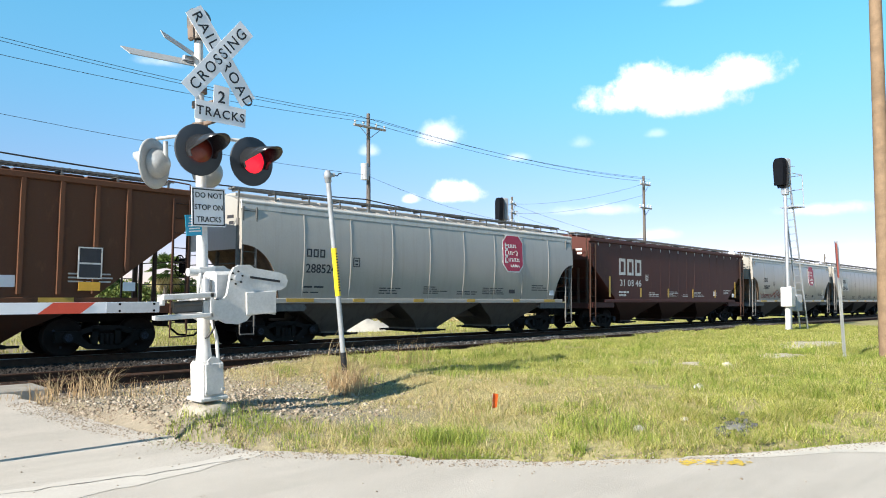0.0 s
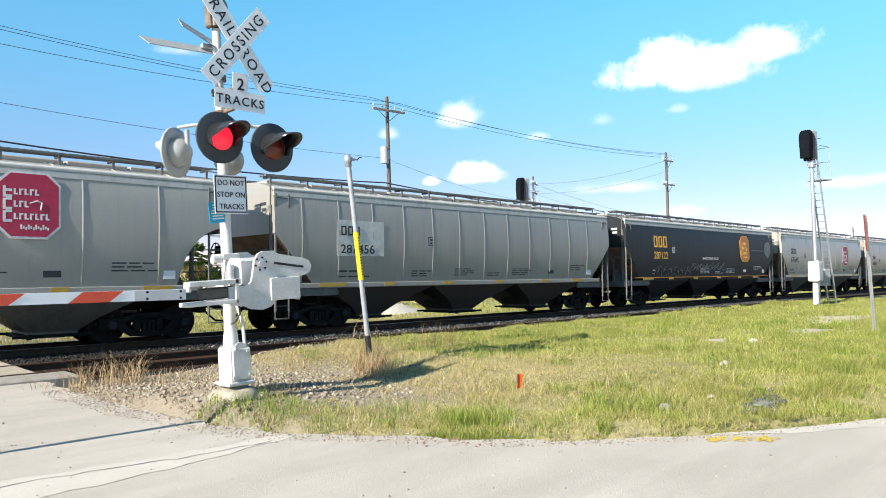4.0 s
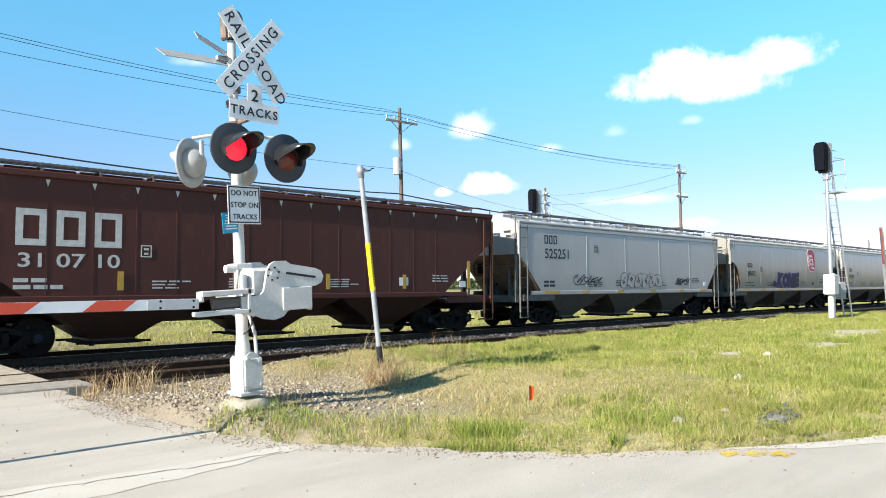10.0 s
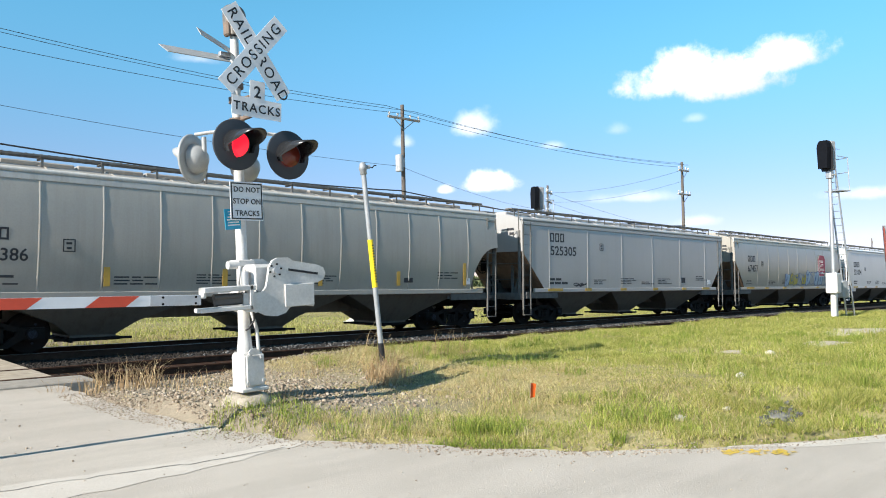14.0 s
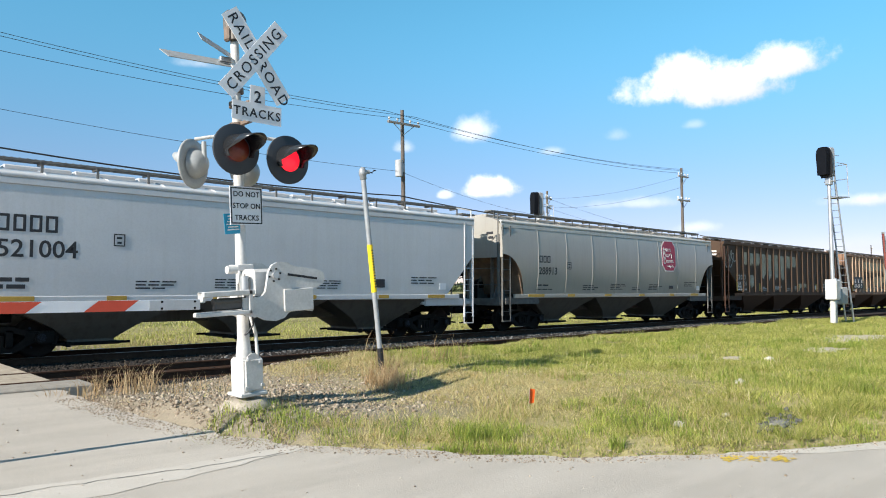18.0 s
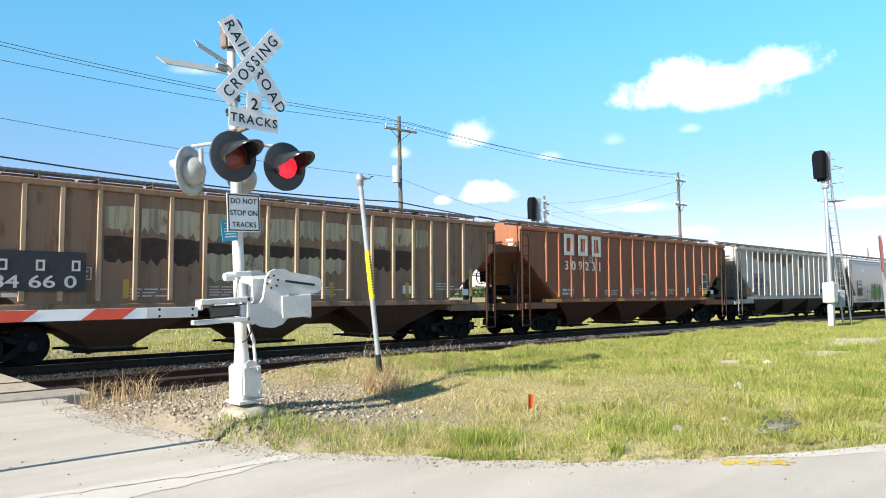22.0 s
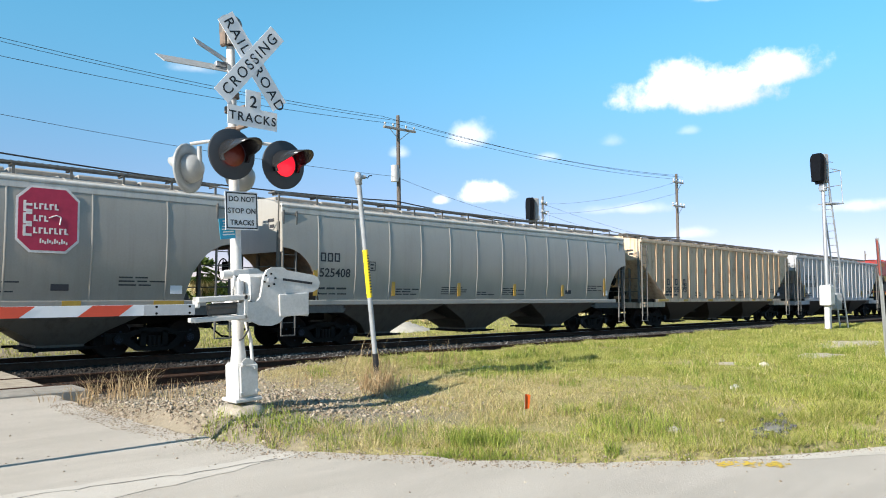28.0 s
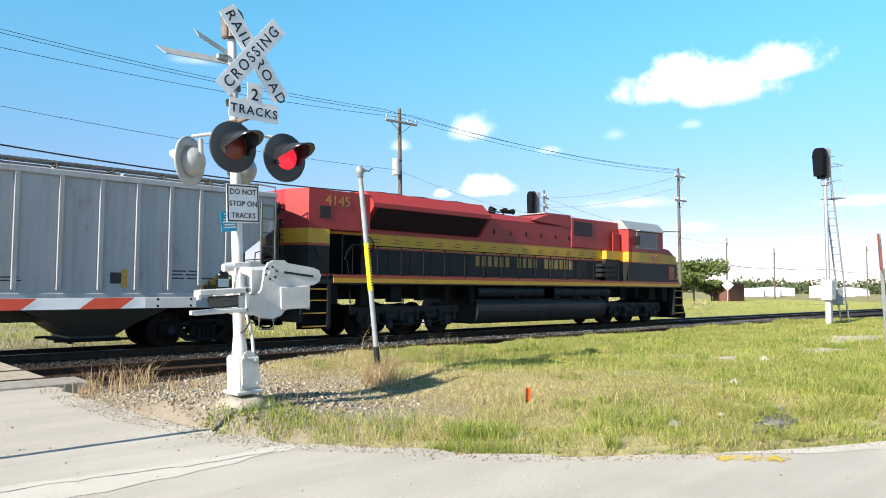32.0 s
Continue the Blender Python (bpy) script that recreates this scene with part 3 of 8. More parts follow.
def hull(style, half, cut, slant):
    """The load-carrying shell: side sheets cut away below their ends, slope sheets, end walls and a peaked roof."""
    prof = PROFILES[style]
    z0, z1 = prof[0][0], prof[-1][0]
    knee = 3.2 if style == "ribbed" else 2.8 if slant else 2.75
    reach = cut
    xs = [-half, -half + 0.002] + [-half + reach * k / 7 for k in range(1, 8)]
    xs += list(np.linspace(-half + reach, half - reach, 13)[1:-1])
    xs += [half - reach * k / 7 for k in range(7, 0, -1)] + [half - 0.002, half]

    def low(x):
        d = half - abs(x)
        if d >= reach:
            return z0
        k = d / reach
        if not slant:
            return z0 + (knee + 0.12 - z0) * (1 - k**2.2) ** 0.62
        return z0 + (knee - z0) * (1 - k)

    rows = 9
    g = Geo()
    n = len(xs)
    for s in (-1, 1):
        vs = []
        for x in xs:
            zl = low(x)
            for r in range(rows):
                z = zl + (z1 - zl) * r / (rows - 1)
                vs.append((x, s * half_width(style, z), z))
        fs = [(i * rows + r, (i + 1) * rows + r, (i + 1) * rows + r + 1, i * rows + r + 1) for i in range(n - 1) for r in range(rows - 1)]
        g.add(vs, fs, style == "curved")
    # slope sheets and belly, from side to side
    vs = []
    for x in xs:
        zl = low(x)
        w = half_width(style, zl) - 0.02
        vs += [(x, -w, zl + 0.01), (x, w, zl + 0.01)]
    g.add(vs, [(2 * i, 2 * i + 2, 2 * i + 3, 2 * i + 1) for i in range(n - 1)], slot=1)
    # end walls
    for x in (-half, half):
        zs = [knee + (z1 - knee) * r / 4 for r in range(5)]
        vs = [(x, s * half_width(style, z), z) for z in zs for s in (-1, 1)]
        top = len(vs)
        crown = [(x, y, z) for y, z in roof_line(style)]
        g.add(vs, [(2 * i, 2 * i + 1, 2 * i + 3, 2 * i + 2) for i in range(4)])
        g.add(crown, [tuple(range(len(crown)))])
    return g


def roof_line(style):
    w = PROFILES[style][-1][1]
    z = PROFILES[style][-1][0]
    if style == "ribbed":
        return [(-w, z), (-w * 0.6, z + 0.10), (0, z + 0.16), (w * 0.6, z + 0.10), (w, z)]
    return [(-w, z), (-w * 0.72, z + 0.15), (-w * 0.4, z + 0.26), (0, z + 0.30), (w * 0.4, z + 0.26), (w * 0.72, z + 0.15), (w, z)]


def roof(style, half):
    g = Geo()
    line = roof_line(style)
    n = len(line)
    g.add([(x, y, z) for x in (-half, half) for y, z in line], [(i, i + 1, n + i + 1, n + i) for i in range(n - 1)])
    # roof battens
    for i in range(1, 12):
        x = -half + 2 * half * i / 12
        for (ya, za), (yb, zb) in zip(line, line[1:]):
            g.cyl((x, ya, za + 0.005), (x, yb, zb + 0.005), 0.018, n=4, caps=False)
    return g


def running_board(style, half):
    """The grated roof walk on its brackets."""
    g = Geo()
    z = roof_line(style)[len(roof_line(style)) // 2][1] + 0.17
    y0, y1 = (-0.95, -0.62) if style != "ribbed" else (-0.70, -0.30)
    for y in (y0, (y0 + y1) / 2, y1):
        g.box(-half + 0.1, half - 0.1, y - 0.012, y + 0.012, z - 0.05, z)
    k = int(2 * half / 0.16)
    for i in range(k):
        x = -half + 0.15 + (2 * half - 0.3) * i / (k - 1)
        g.box(x - 0.022, x + 0.022, y0, y1, z - 0.035, z + 0.012)
    return g


def bracket(style):
    g = Geo()
    line = roof_line(style)
    zc = line[len(line) // 2][1] + 0.12
    y0, y1 = (-0.97, -0.60) if style != "ribbed" else (-0.72, -0.28)
    za = float(np.interp(abs(y0), [abs(p[0]) for p in line[: len(line) // 2 + 1]][::-1], [p[1] for p in line[: len(line) // 2 + 1]][::-1]))
    g.box(-0.03, 0.03, y0, y0 + 0.02, za - 0.02, zc + 0.04)
    g.box(-0.025, 0.025, y0, y1, zc - 0.05, zc)
    return g


def hatch(style, wide):
    z = roof_line(style)[len(roof_line(style)) // 2][1]
    return Geo().box(0.0, wide - 0.06, -0.3, 0.3, z - 0.02, z + 0.11, 0.03)


def hopper_bay(wide):
    """One discharge bay: a trough that narrows to its outlet."""
    g = Geo()
    rows = [(1.40, wide / 2 - 0.01, 1.46), (1.22, wide / 2 - 0.05, 1.43), (0.66, 0.92, 1.0), (0.36, 0.52, 0.74), (0.30, 0.52, 0.74)]
    vs = []
    for z, hx, hy in rows:
        vs += [(-hx, -hy, z), (hx, -hy, z), (hx, hy, z), (-hx, hy, z)]
    fs = [(4 * r + i, 4 * r + (i + 1) % 4, 4 * r + 4 + (i + 1) % 4, 4 * r + 4 + i) for r in range(len(rows) - 1) for i in range(4)]
    fs.append((0, 1, 2, 3))
    fs.append(tuple(4 * (len(rows) - 1) + i for i in range(4)))
    g.add(vs, fs)
    return g


def hopper_gate():
    w = 0.52
    g = Geo().box(-w - 0.12, w + 0.12, -0.78, 0.78, 0.22, 0.305, 0.01)
    g.cyl((-w - 0.05, -0.98, 0.27), (-w - 0.05, 0.98, 0.27), 0.03, n=6)
    g.box(-w - 0.1, -w, -1.02, -0.92, 0.21, 0.33, 0.01)
    for s in (-1, 1):
        g.box(-w - 0.35, w + 0.35, s * 0.82 - 0.03, s * 0.82 + 0.03, 0.24, 0.30)
    return g


def octagon(r, k=1.16):
    """A tall rectangle with its corners cut off, drawn counter-clockwise."""
    c, h = 0.42 * r, r * k
    return [(r, -h + c), (r, h - c), (r - c, h), (-r + c, h), (-r, h - c), (-r, -h + c), (-r + c, -h), (r - c, -h)]


def emblem(car, place, size, field, edge, ink):
    """A railway's eight-sided emblem: a field with a rim and plain bars in place of its wording."""
    g = Geo().prism(octagon(size), -0.004, 0.004, "y")
    sign = part("emblem", g, car, place, material=edge)
    part("field", Geo().prism(octagon(size * 0.93), -0.009, -0.004, "y"), sign, material=field)
    # three lines: a tall opening block, then a run of small blocks; a thin flourish below
    for row, (z, count) in enumerate(((0.44, 5), (0.02, 3), (-0.40, 7))):
        def line(z=z, count=count, row=row):
            g = Geo()
            x, t, w = -0.78 * size, 0.085 * size, 0.27 * size
            g.box(x, x + t, -0.013, -0.009, z * size - 0.20 * size, z * size + 0.18 * size)
            g.box(x + t, x + w, -0.013, -0.009, (z + (0.0, 0.13, 0.13)[row]) * size, (z + (0.0, 0.13, 0.13)[row]) * size + t)
            g.box(x + t, x + w, -0.013, -0.009, (z - 0.20) * size, (z - 0.20) * size + t)
            x += w + 0.05 * size
            for i in range(count):
                g.box(x, x + 0.06 * size, -0.013, -0.009, (z - 0.10) * size, (z + 0.11) * size)
                g.box(x + 0.06 * size, x + 0.125 * size, -0.013, -0.009, (z + (0.06 if i % 2 else -0.10)) * size, (z + (0.11 if i % 2 else -0.05)) * size)
                x += 0.162 * size
            return g.mesh("emblem_line", ink)
        part("emblem_line", kit(f"emline{row}{size}{ink.name}", line), sign)
    def flourish():
        g = Geo()
        for i in range(12):
            x, z = (-0.26 + 0.075 * i) * size, (-0.80 + 0.025 * math.sin(i * 2.1)) * size
            g.box(x, x + 0.05 * size, -0.013, -0.009, z - 0.03 * size, z + (0.06 if i % 3 else 0.13) * size)
        g.tube([(0.02 * size, -0.011, 0.06 * size), (0.25 * size, -0.011, 0.16 * size), (0.40 * size, -0.011, 0.10 * size), (0.36 * size, -0.011, -0.16 * size)], 0.022 * size, 5)
        return g.mesh("emblem_flourish", ink)
    part("emblem_flourish", kit(f"emfl{size}{ink.name}", flourish), sign)


def on_surface(style, x, z, off):
    """A place on a car's near side, its axes along the car, out of it and up its slope."""
    lean = (half_width(style, z + 0.1) - half_width(style, z - 0.1)) / 0.2
    return Matrix.Translation((x, -half_width(style, z), z)) @ Matrix.Rotation(math.atan(lean), 4, "X") @ Matrix.Translation((0, -off, 0))


def painted(name, car, text, box, style, off, ink, label=""):
    """Lettering that fills the box x0, x1, z0, z1 on a car's side."""
    x0, x1, z0, z1 = box
    me = letters(text, 1.0, ink, 1.0, 0.012)
    xs, ys = [v.co.x for v in me.vertices], [v.co.y for v in me.vertices]
    kx, kz = (x1 - x0) / (max(xs) - min(xs)), (z1 - z0) / (max(ys) - min(ys))
    m = on_surface(style, x0 - min(xs) * kx, (z0 + z1) / 2, off) @ Matrix.Translation((0, 0, (z0 - z1) / 2 - min(ys) * kz)) @ FACING @ Matrix.Diagonal((kx, kz, 1, 1))
    write(name, text, 1.0, ink, car, m, 1.0, 0.012, label)


def owner_block(w, h, ink):
    t = min(w, h) * 0.24
    g = Geo().box(0, t, -0.003, 0.004, 0, h).box(t, w, -0.003, 0.004, h - t, h).box(t, w, -0.003, 0.004, 0, t).box(w - t, w, -0.003, 0.004, t, h - t)
    return g.mesh("owner_mark", ink)


def marks(car, blocks, text, mark, number, style, off, ink):
    """The owner's mark as plain hollow blocks, and the car number below it."""
    x0, x1, z0, z1 = mark
    w = min((x1 - x0) / blocks * 0.82, (z1 - z0) * 0.75)
    for i in range(blocks):
        x = x0 + (x1 - x0 - w) * i / (blocks - 1)
        part("owner_mark", kit(f"owner{w:.3f}{z1 - z0:.3f}{ink.name}", lambda: owner_block(w, z1 - z0, ink)), car, on_surface(style, x, (z0 + z1) / 2, off) @ Matrix.Translation((0, 0, (z0 - z1) / 2)), label="painted owner's mark")
    painted("car_number", car, text, number, style, off, ink, "painted car number")


def stencils(car, rnd, half, style, ink, sheet_mat, left):
    """Small print as plain bars, a framed table and a pasted routing card."""
    g = Geo()
    spots = [(left - 0.08, 1.56, 2, 0.45, 0.15, 0.09), (left + 2.9, 1.56, 3, 0.4, 0.08, 0.035), (left + 4.9, 1.58, 4, 0.45, 0.07, 0.03), (left + 6.6, 1.56, 2, 0.4, 0.08, 0.035), (left + 8.0, 1.58, 4, 0.5, 0.07, 0.03), (2 * half - 2.9, 1.75, 3, 0.45, 0.09, 0.035)]
    for x, z, k, w, step, tall in spots:
        for i in range(k):
            zz = z + step * i
            y = -half_width(style, zz) - 0.006
            p = x - half
            for _ in range(rnd.randint(2, 3)):
                q = p + w * rnd.uniform(0.5, 0.9)
                g.box(p, q, y, y + 0.006, zz, zz + tall)
                p = q + 0.06
    tagged(part("stencil", g, car, material=ink), kind="stuff")
    y = -half_width(style, 1.7) - 0.008
    part("data_panel", Geo().box(half - 4.35, half - 3.98, y, y + 0.006, 1.62, 1.88), car, material=INK_BLACK if ink is not INK_WHITE else sheet_mat, label="small dark data panel")
    part("routing_card", Geo().box(half - 1.66, half - 1.36, y, y + 0.006, 1.56, 1.77), car, material=sheet_mat, label="small white pasted card")


LOW_MARKS = ((1.5, 2.45), (3.95, 4.40), (6.55, 7.02), (9.25, 9.68), (11.95, 12.35), (14.0, 14.75))


def reflectors(car, half, style, material, kind, shift):
    """Yellow reflective strips: flat ones along the sill, or upright ones on the side."""
    if kind == "low":
        for a, b in LOW_MARKS:
            w = b - a
            part("reflector", kit(f"strip{w:.2f}", lambda: Geo().box(0, w, -0.004, 0.004, 0, 0.11).mesh("reflector", material)), car, pose(a - half, -1.579 if style != "ribbed" else -1.549, 1.285))
        return
    for i in range(6):
        x = shift + 2.93 * i
        if x > 2 * half - 1.0:
            break
        tall = 0.95 if i in (0, 5) else 0.45
        y = -half_width(style, 1.5 + tall / 2) - (0.012 if style == "ribbed" else 0.020)
        part("reflector", kit(f"upright{tall}", lambda: Geo().box(-0.07, 0.07, -0.004, 0.004, 0, tall).mesh("reflector", material)), car, pose(x - half, y, 1.52))


def freight_car(spec):
    """A covered hopper car with three discharge bays."""
    length, style = spec["length"], spec["style"]
    rnd = random.Random(spec["seed"])
    half = length / 2 - 0.72
    paint, low, roofpaint = spec["paint"], spec.get("low", spec["paint"]), spec.get("roof", spec["paint"])
    car = thing("covered_hopper_car", spec["label"], "freight car", pose(0, 0, 0), "hopper cars of the train")
    slant = style != "curved" or spec.get("slant", False)
    cut = 2.35 if style == "ribbed" else 1.3
    part("body", hull(style, half, cut, slant), car, material=(paint, SLOPE_GRIME if style != "ribbed" else paint))
    part("roof", roof(style, half), car, material=roofpaint)
    g = Geo()
    zt, wt_ = PROFILES[style][-1]
    for s in (-1, 1):
        if style == "ribbed":
            g.box(-half, half, s * (wt_ + 0.03) - 0.05, s * (wt_ + 0.03) + 0.05, zt - 0.13, zt + 0.02, 0.02)
        else:
            g.cyl((-half, s * (wt_ + 0.01), zt), (half, s * (wt_ + 0.01), zt), 0.065, n=10)
            g.box(-half, half, s * (wt_ + 0.045) - 0.02, s * (wt_ + 0.045) + 0.02, zt - 0.2, zt - 0.06, 0.01)
    part("top_chord", g, car, material=CHORD if roofpaint is GREY_ROOF else roofpaint)
    g = Geo()
    for s in (-1, 1):
        w = 1.53 if style != "ribbed" else 1.50
        g.box(-half + cut * 0.55, half - cut * 0.55, s * w - 0.045, s * w + 0.045, spec.get("sill_z", 1.25), 1.40, 0.015)
    part("side_sill", g, car, material=spec.get("sill", paint))
    rb = kit(f"walk{style}{length:.1f}", lambda: running_board(style, half).mesh("roof_walk", spec.get("grate", GRATE)))
    part("roof_walk", rb, car)
    part("roof_walk", rb, car, pose(0, 0, 0, 0, 0, 180))
    for i in range(14):
        x = -half + 0.25 + (2 * half - 0.5) * i / 13
        for turn in (0, 180):
            part("walk_bracket", kit("br" + style, lambda: bracket(style).mesh("walk_bracket", GRATE)), car, pose(x, 0, 0, 0, 0, turn))
    step = (2 * half - 1.0) / 10
    for i in range(10):
        part("hatch_cover", kit(f"hatch{style}{step:.3f}{roofpaint.name}", lambda: hatch(style, step).mesh("hatch_cover", roofpaint)), car, pose(-half + 0.5 + step * i, 0, 0))
    wide = (2 * half - 3.6) / 3 if style != "ribbed" else (2 * half - 4.8) / 3
    for i in (-1, 0, 1):
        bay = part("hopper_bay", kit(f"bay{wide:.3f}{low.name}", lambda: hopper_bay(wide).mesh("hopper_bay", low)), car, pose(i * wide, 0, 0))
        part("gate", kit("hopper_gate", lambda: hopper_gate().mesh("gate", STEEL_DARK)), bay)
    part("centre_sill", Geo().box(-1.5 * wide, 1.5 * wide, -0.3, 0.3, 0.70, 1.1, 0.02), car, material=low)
    # centre sill, end platforms and their ironwork
    for s in (-1, 1):
        a, b = sorted((s * (length / 2 - 0.7), s * (half - cut - 1.0)))
        part("draft_sill", Geo().box(a, b, -0.32, 0.32, 0.78, 1.08, 0.02), car, material=STEEL_DARK)
    iron = spec.get("iron", paint)
    for s in (-1, 1):
        turn = pose(0, 0, 0) if s > 0 else pose(0, 0, 0, 0, 0, 180)
        p = Geo().box(half - 2.3, half + 0.02, -1.45, 1.45, 1.06, 1.16, 0.015)
        p.box(half - 0.06, half + 0.04, -1.5, 1.5, 0.98, 1.24, 0.015)
        p.box(half - 2.2, half - 0.3, -1.5, -1.42, 1.02, 1.26, 0.01).box(half - 2.2, half - 0.3, 1.42, 1.5, 1.02, 1.26, 0.01)
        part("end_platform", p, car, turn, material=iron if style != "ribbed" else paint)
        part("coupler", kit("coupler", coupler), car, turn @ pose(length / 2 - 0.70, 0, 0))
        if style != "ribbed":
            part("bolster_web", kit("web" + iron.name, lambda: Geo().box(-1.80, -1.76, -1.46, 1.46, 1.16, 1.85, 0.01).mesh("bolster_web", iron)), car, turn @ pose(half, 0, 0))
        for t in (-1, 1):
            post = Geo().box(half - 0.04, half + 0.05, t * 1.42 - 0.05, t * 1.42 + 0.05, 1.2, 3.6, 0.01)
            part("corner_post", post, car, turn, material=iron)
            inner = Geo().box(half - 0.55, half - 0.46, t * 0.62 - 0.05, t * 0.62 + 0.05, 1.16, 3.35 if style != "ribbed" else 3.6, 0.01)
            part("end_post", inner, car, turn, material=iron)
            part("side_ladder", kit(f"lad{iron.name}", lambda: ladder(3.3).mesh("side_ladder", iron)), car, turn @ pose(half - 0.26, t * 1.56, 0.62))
            if style != "ribbed":
                part("end_brace", kit("ebrace" + iron.name, lambda: Geo().prism([(-1.75, 1.16), (-0.62, 1.16), (-0.75, 1.5), (-1.25, 2.35), (-1.75, 1.9)], -0.02, 0.02, "y").mesh("end_brace", iron)), car, turn @ pose(half, t * 0.55, 0))
        for z in (1.75, 2.35):
            part("grab_iron", kit("grab" + iron.name, lambda: Geo().cyl((0, -1.42, 0), (0, 1.42, 0), 0.016, n=5).mesh("grab_iron", iron)), car, turn @ pose(half + 0.02, 0, z))
        for t in (-1, 1):
            part("roof_rail", kit(f"roofrail{t}" + iron.name, lambda: Geo().tube([(0.02, t * 1.40, 3.6), (0.02, t * 1.40, 4.35), (-0.5, t * 1.2, 4.42)], 0.02, 6).mesh("roof_rail", iron)), car, turn @ pose(half, 0, 0))
            part("stirrup_step", kit("stirrup" + iron.name, lambda: Geo().tube([(-0.22, 0, 1.05), (-0.22, 0, 0.41), (0.22, 0, 0.41), (0.22, 0, 1.05)], 0.016, 5).box(-0.2, 0.2, -0.05, 0.05, 0.40, 0.43).mesh("stirrup_step", iron)), car, turn @ pose(half - 0.26, t * 1.56, 0))
        bogie(car, s * (length / 2 - 2.55))
    part("brake_wheel", kit("brake", lambda: hand_brake().mesh("brake_wheel", STEEL_DARK)), car, pose(half + 0.12, -0.75, 2.25))
    g = Geo()
    g.cyl((-half + 1.0, 0.7, 1.75), (-half + 2.0, 0.7, 1.75), 0.22, n=14).box(-half + 0.6, -half + 0.9, 0.5, 0.9, 1.2, 1.9, 0.03)
    part("brake_cylinder", g, car, material=STEEL_DARK)
    # side posts or seams
    if style == "ribbed":
        first, last, n = spec.get("ribs", (1.6, 2 * half - 1.6, 18))
        gaps = [0.72 + 0.2 * math.sin(math.pi * (i + 0.5) / max(n - 1, 1)) for i in range(n - 1)]
        x = first - half
        for i in range(n):
            short = max(0.0, cut - (half - abs(x))) / cut
            zl = 1.47 + 1.75 * short
            k = (4.04 - zl) / 2.64
            me = kit(f"rib{spec['ribpaint'].name}", lambda: Geo().prism([(-0.06, 0), (-0.045, -0.075), (0.045, -0.075), (0.06, 0)], 1.40, 4.04, "z").mesh("side_post", spec["ribpaint"]))
            for s in (-1, 1):
                part("side_post", me, car, pose(x, s * 1.50, 4.04 * (1 - k)) @ Matrix.Diagonal((1, -s, k, 1)))
            if i < n - 1:
                x += gaps[i] * (last - first) / sum(gaps)
        if n == 0:
            for i in range(17):
                part("gusset", kit("gusset", lambda: Geo().prism([(-0.05, 0.0), (0.05, 0.0), (0.0, -0.16)], -0.012, 0.0, "y").mesh("gusset", INK_WHITE)), car, pose(-half + 0.8 + i * (2 * half - 1.6) / 16, -1.502, 4.0))
                if 1 < i < 15:
                    part("panel_seam", kit("panel_seam" + paint.name, lambda: Geo().box(-0.02, 0.02, -0.006, 0.0, 1.42, 4.0).mesh("panel_seam", paint)), car, pose(-half + 0.8 + i * (2 * half - 1.6) / 16, -1.50, 0))
    else:
        first, last, n = spec.get("seams", (2.06, 2 * half - 1.78, 8))
        for i in range(n):
            x = first - half + (last - first) * i / max(n - 1, 1)
            part("seam", kit(f"seam{style}{paint.name}", lambda: seam_mesh(style, paint)), car, pose(x, 0, 0))
    reflectors(car, half, style, spec.get("reflector", YELLOW_REFLECT), spec.get("strips", "low"), spec.get("strip_x", 1.2))
    mark, number = spec["mark"], spec["num"]
    stencils(car, rnd, half, style, spec["ink"], SIGN_WHITE, number[0])
    here = [(b[0] - half, b[1] - half, b[2], b[3]) for b in (mark, number)]
    marks(car, spec.get("blocks", 3), spec.get("text", spec["number"]), *here, style, spec.get("stand", 0.003), spec.get("mark_ink", spec["ink"]))
    if spec.get("emblem"):
        field, edge, ink = spec["emblem"]
        ex, ez = spec.get("emblem_at", (2 * half - 4.3, 3.19))
        emblem(car, on_surface(style, ex - half, ez, 0.012), 0.64, field, edge, ink)
    # clearance table beside the number
    x, z = spec.get("table", (number[0] + 1.77, (mark[2] + number[3]) / 2 - 0.14))
    y = -half_width(style, z + 0.1) - 0.01
    frame_mark = Geo()
    for a, b, c, d in ((0, 0.26, 0, 0.025), (0, 0.26, 0.265, 0.29), (0, 0.025, 0.025, 0.265), (0.235, 0.26, 0.025, 0.265), (0.08, 0.18, 0.06, 0.11), (0.07, 0.19, 0.17, 0.22)):
        frame_mark.box(x - half + a, x - half + b, y, y + 0.006, z + c, z + d)
    tagged(part("clearance_stencil", frame_mark, car, material=spec["ink"]), kind="stuff")
    # the same mark, small, on the end wall
    for s in (-1, 1):
        for i in range(2):
            part("end_stencil", kit(f"endst{i}{spec['ink'].name}", lambda: Geo().box(-0.006, 0.0, 0, 0.34 - 0.1 * i, 0, 0.09).mesh("end_stencil", spec["ink"])), car, pose(0, 0, 0, 0, 0, 0 if s < 0 else 180) @ pose(-half - 0.002, -1.15, 3.62 - 0.17 * i))
    return car


def seam_mesh(style, paint):
    g = Geo()
    prof = PROFILES[style][:-1]
    vs = []
    for z, w in prof:
        vs += [(-0.03, -w, z), (-0.012, -w - 0.012, z), (0.012, -w - 0.012, z), (0.03, -w, z)]
    g.add(vs, [(4 * r + i, 4 * r + i + 1, 4 * r + 5 + i, 4 * r + 4 + i) for r in range(len(prof) - 1) for i in range(3)], True)
    return g.mesh("seam", paint)


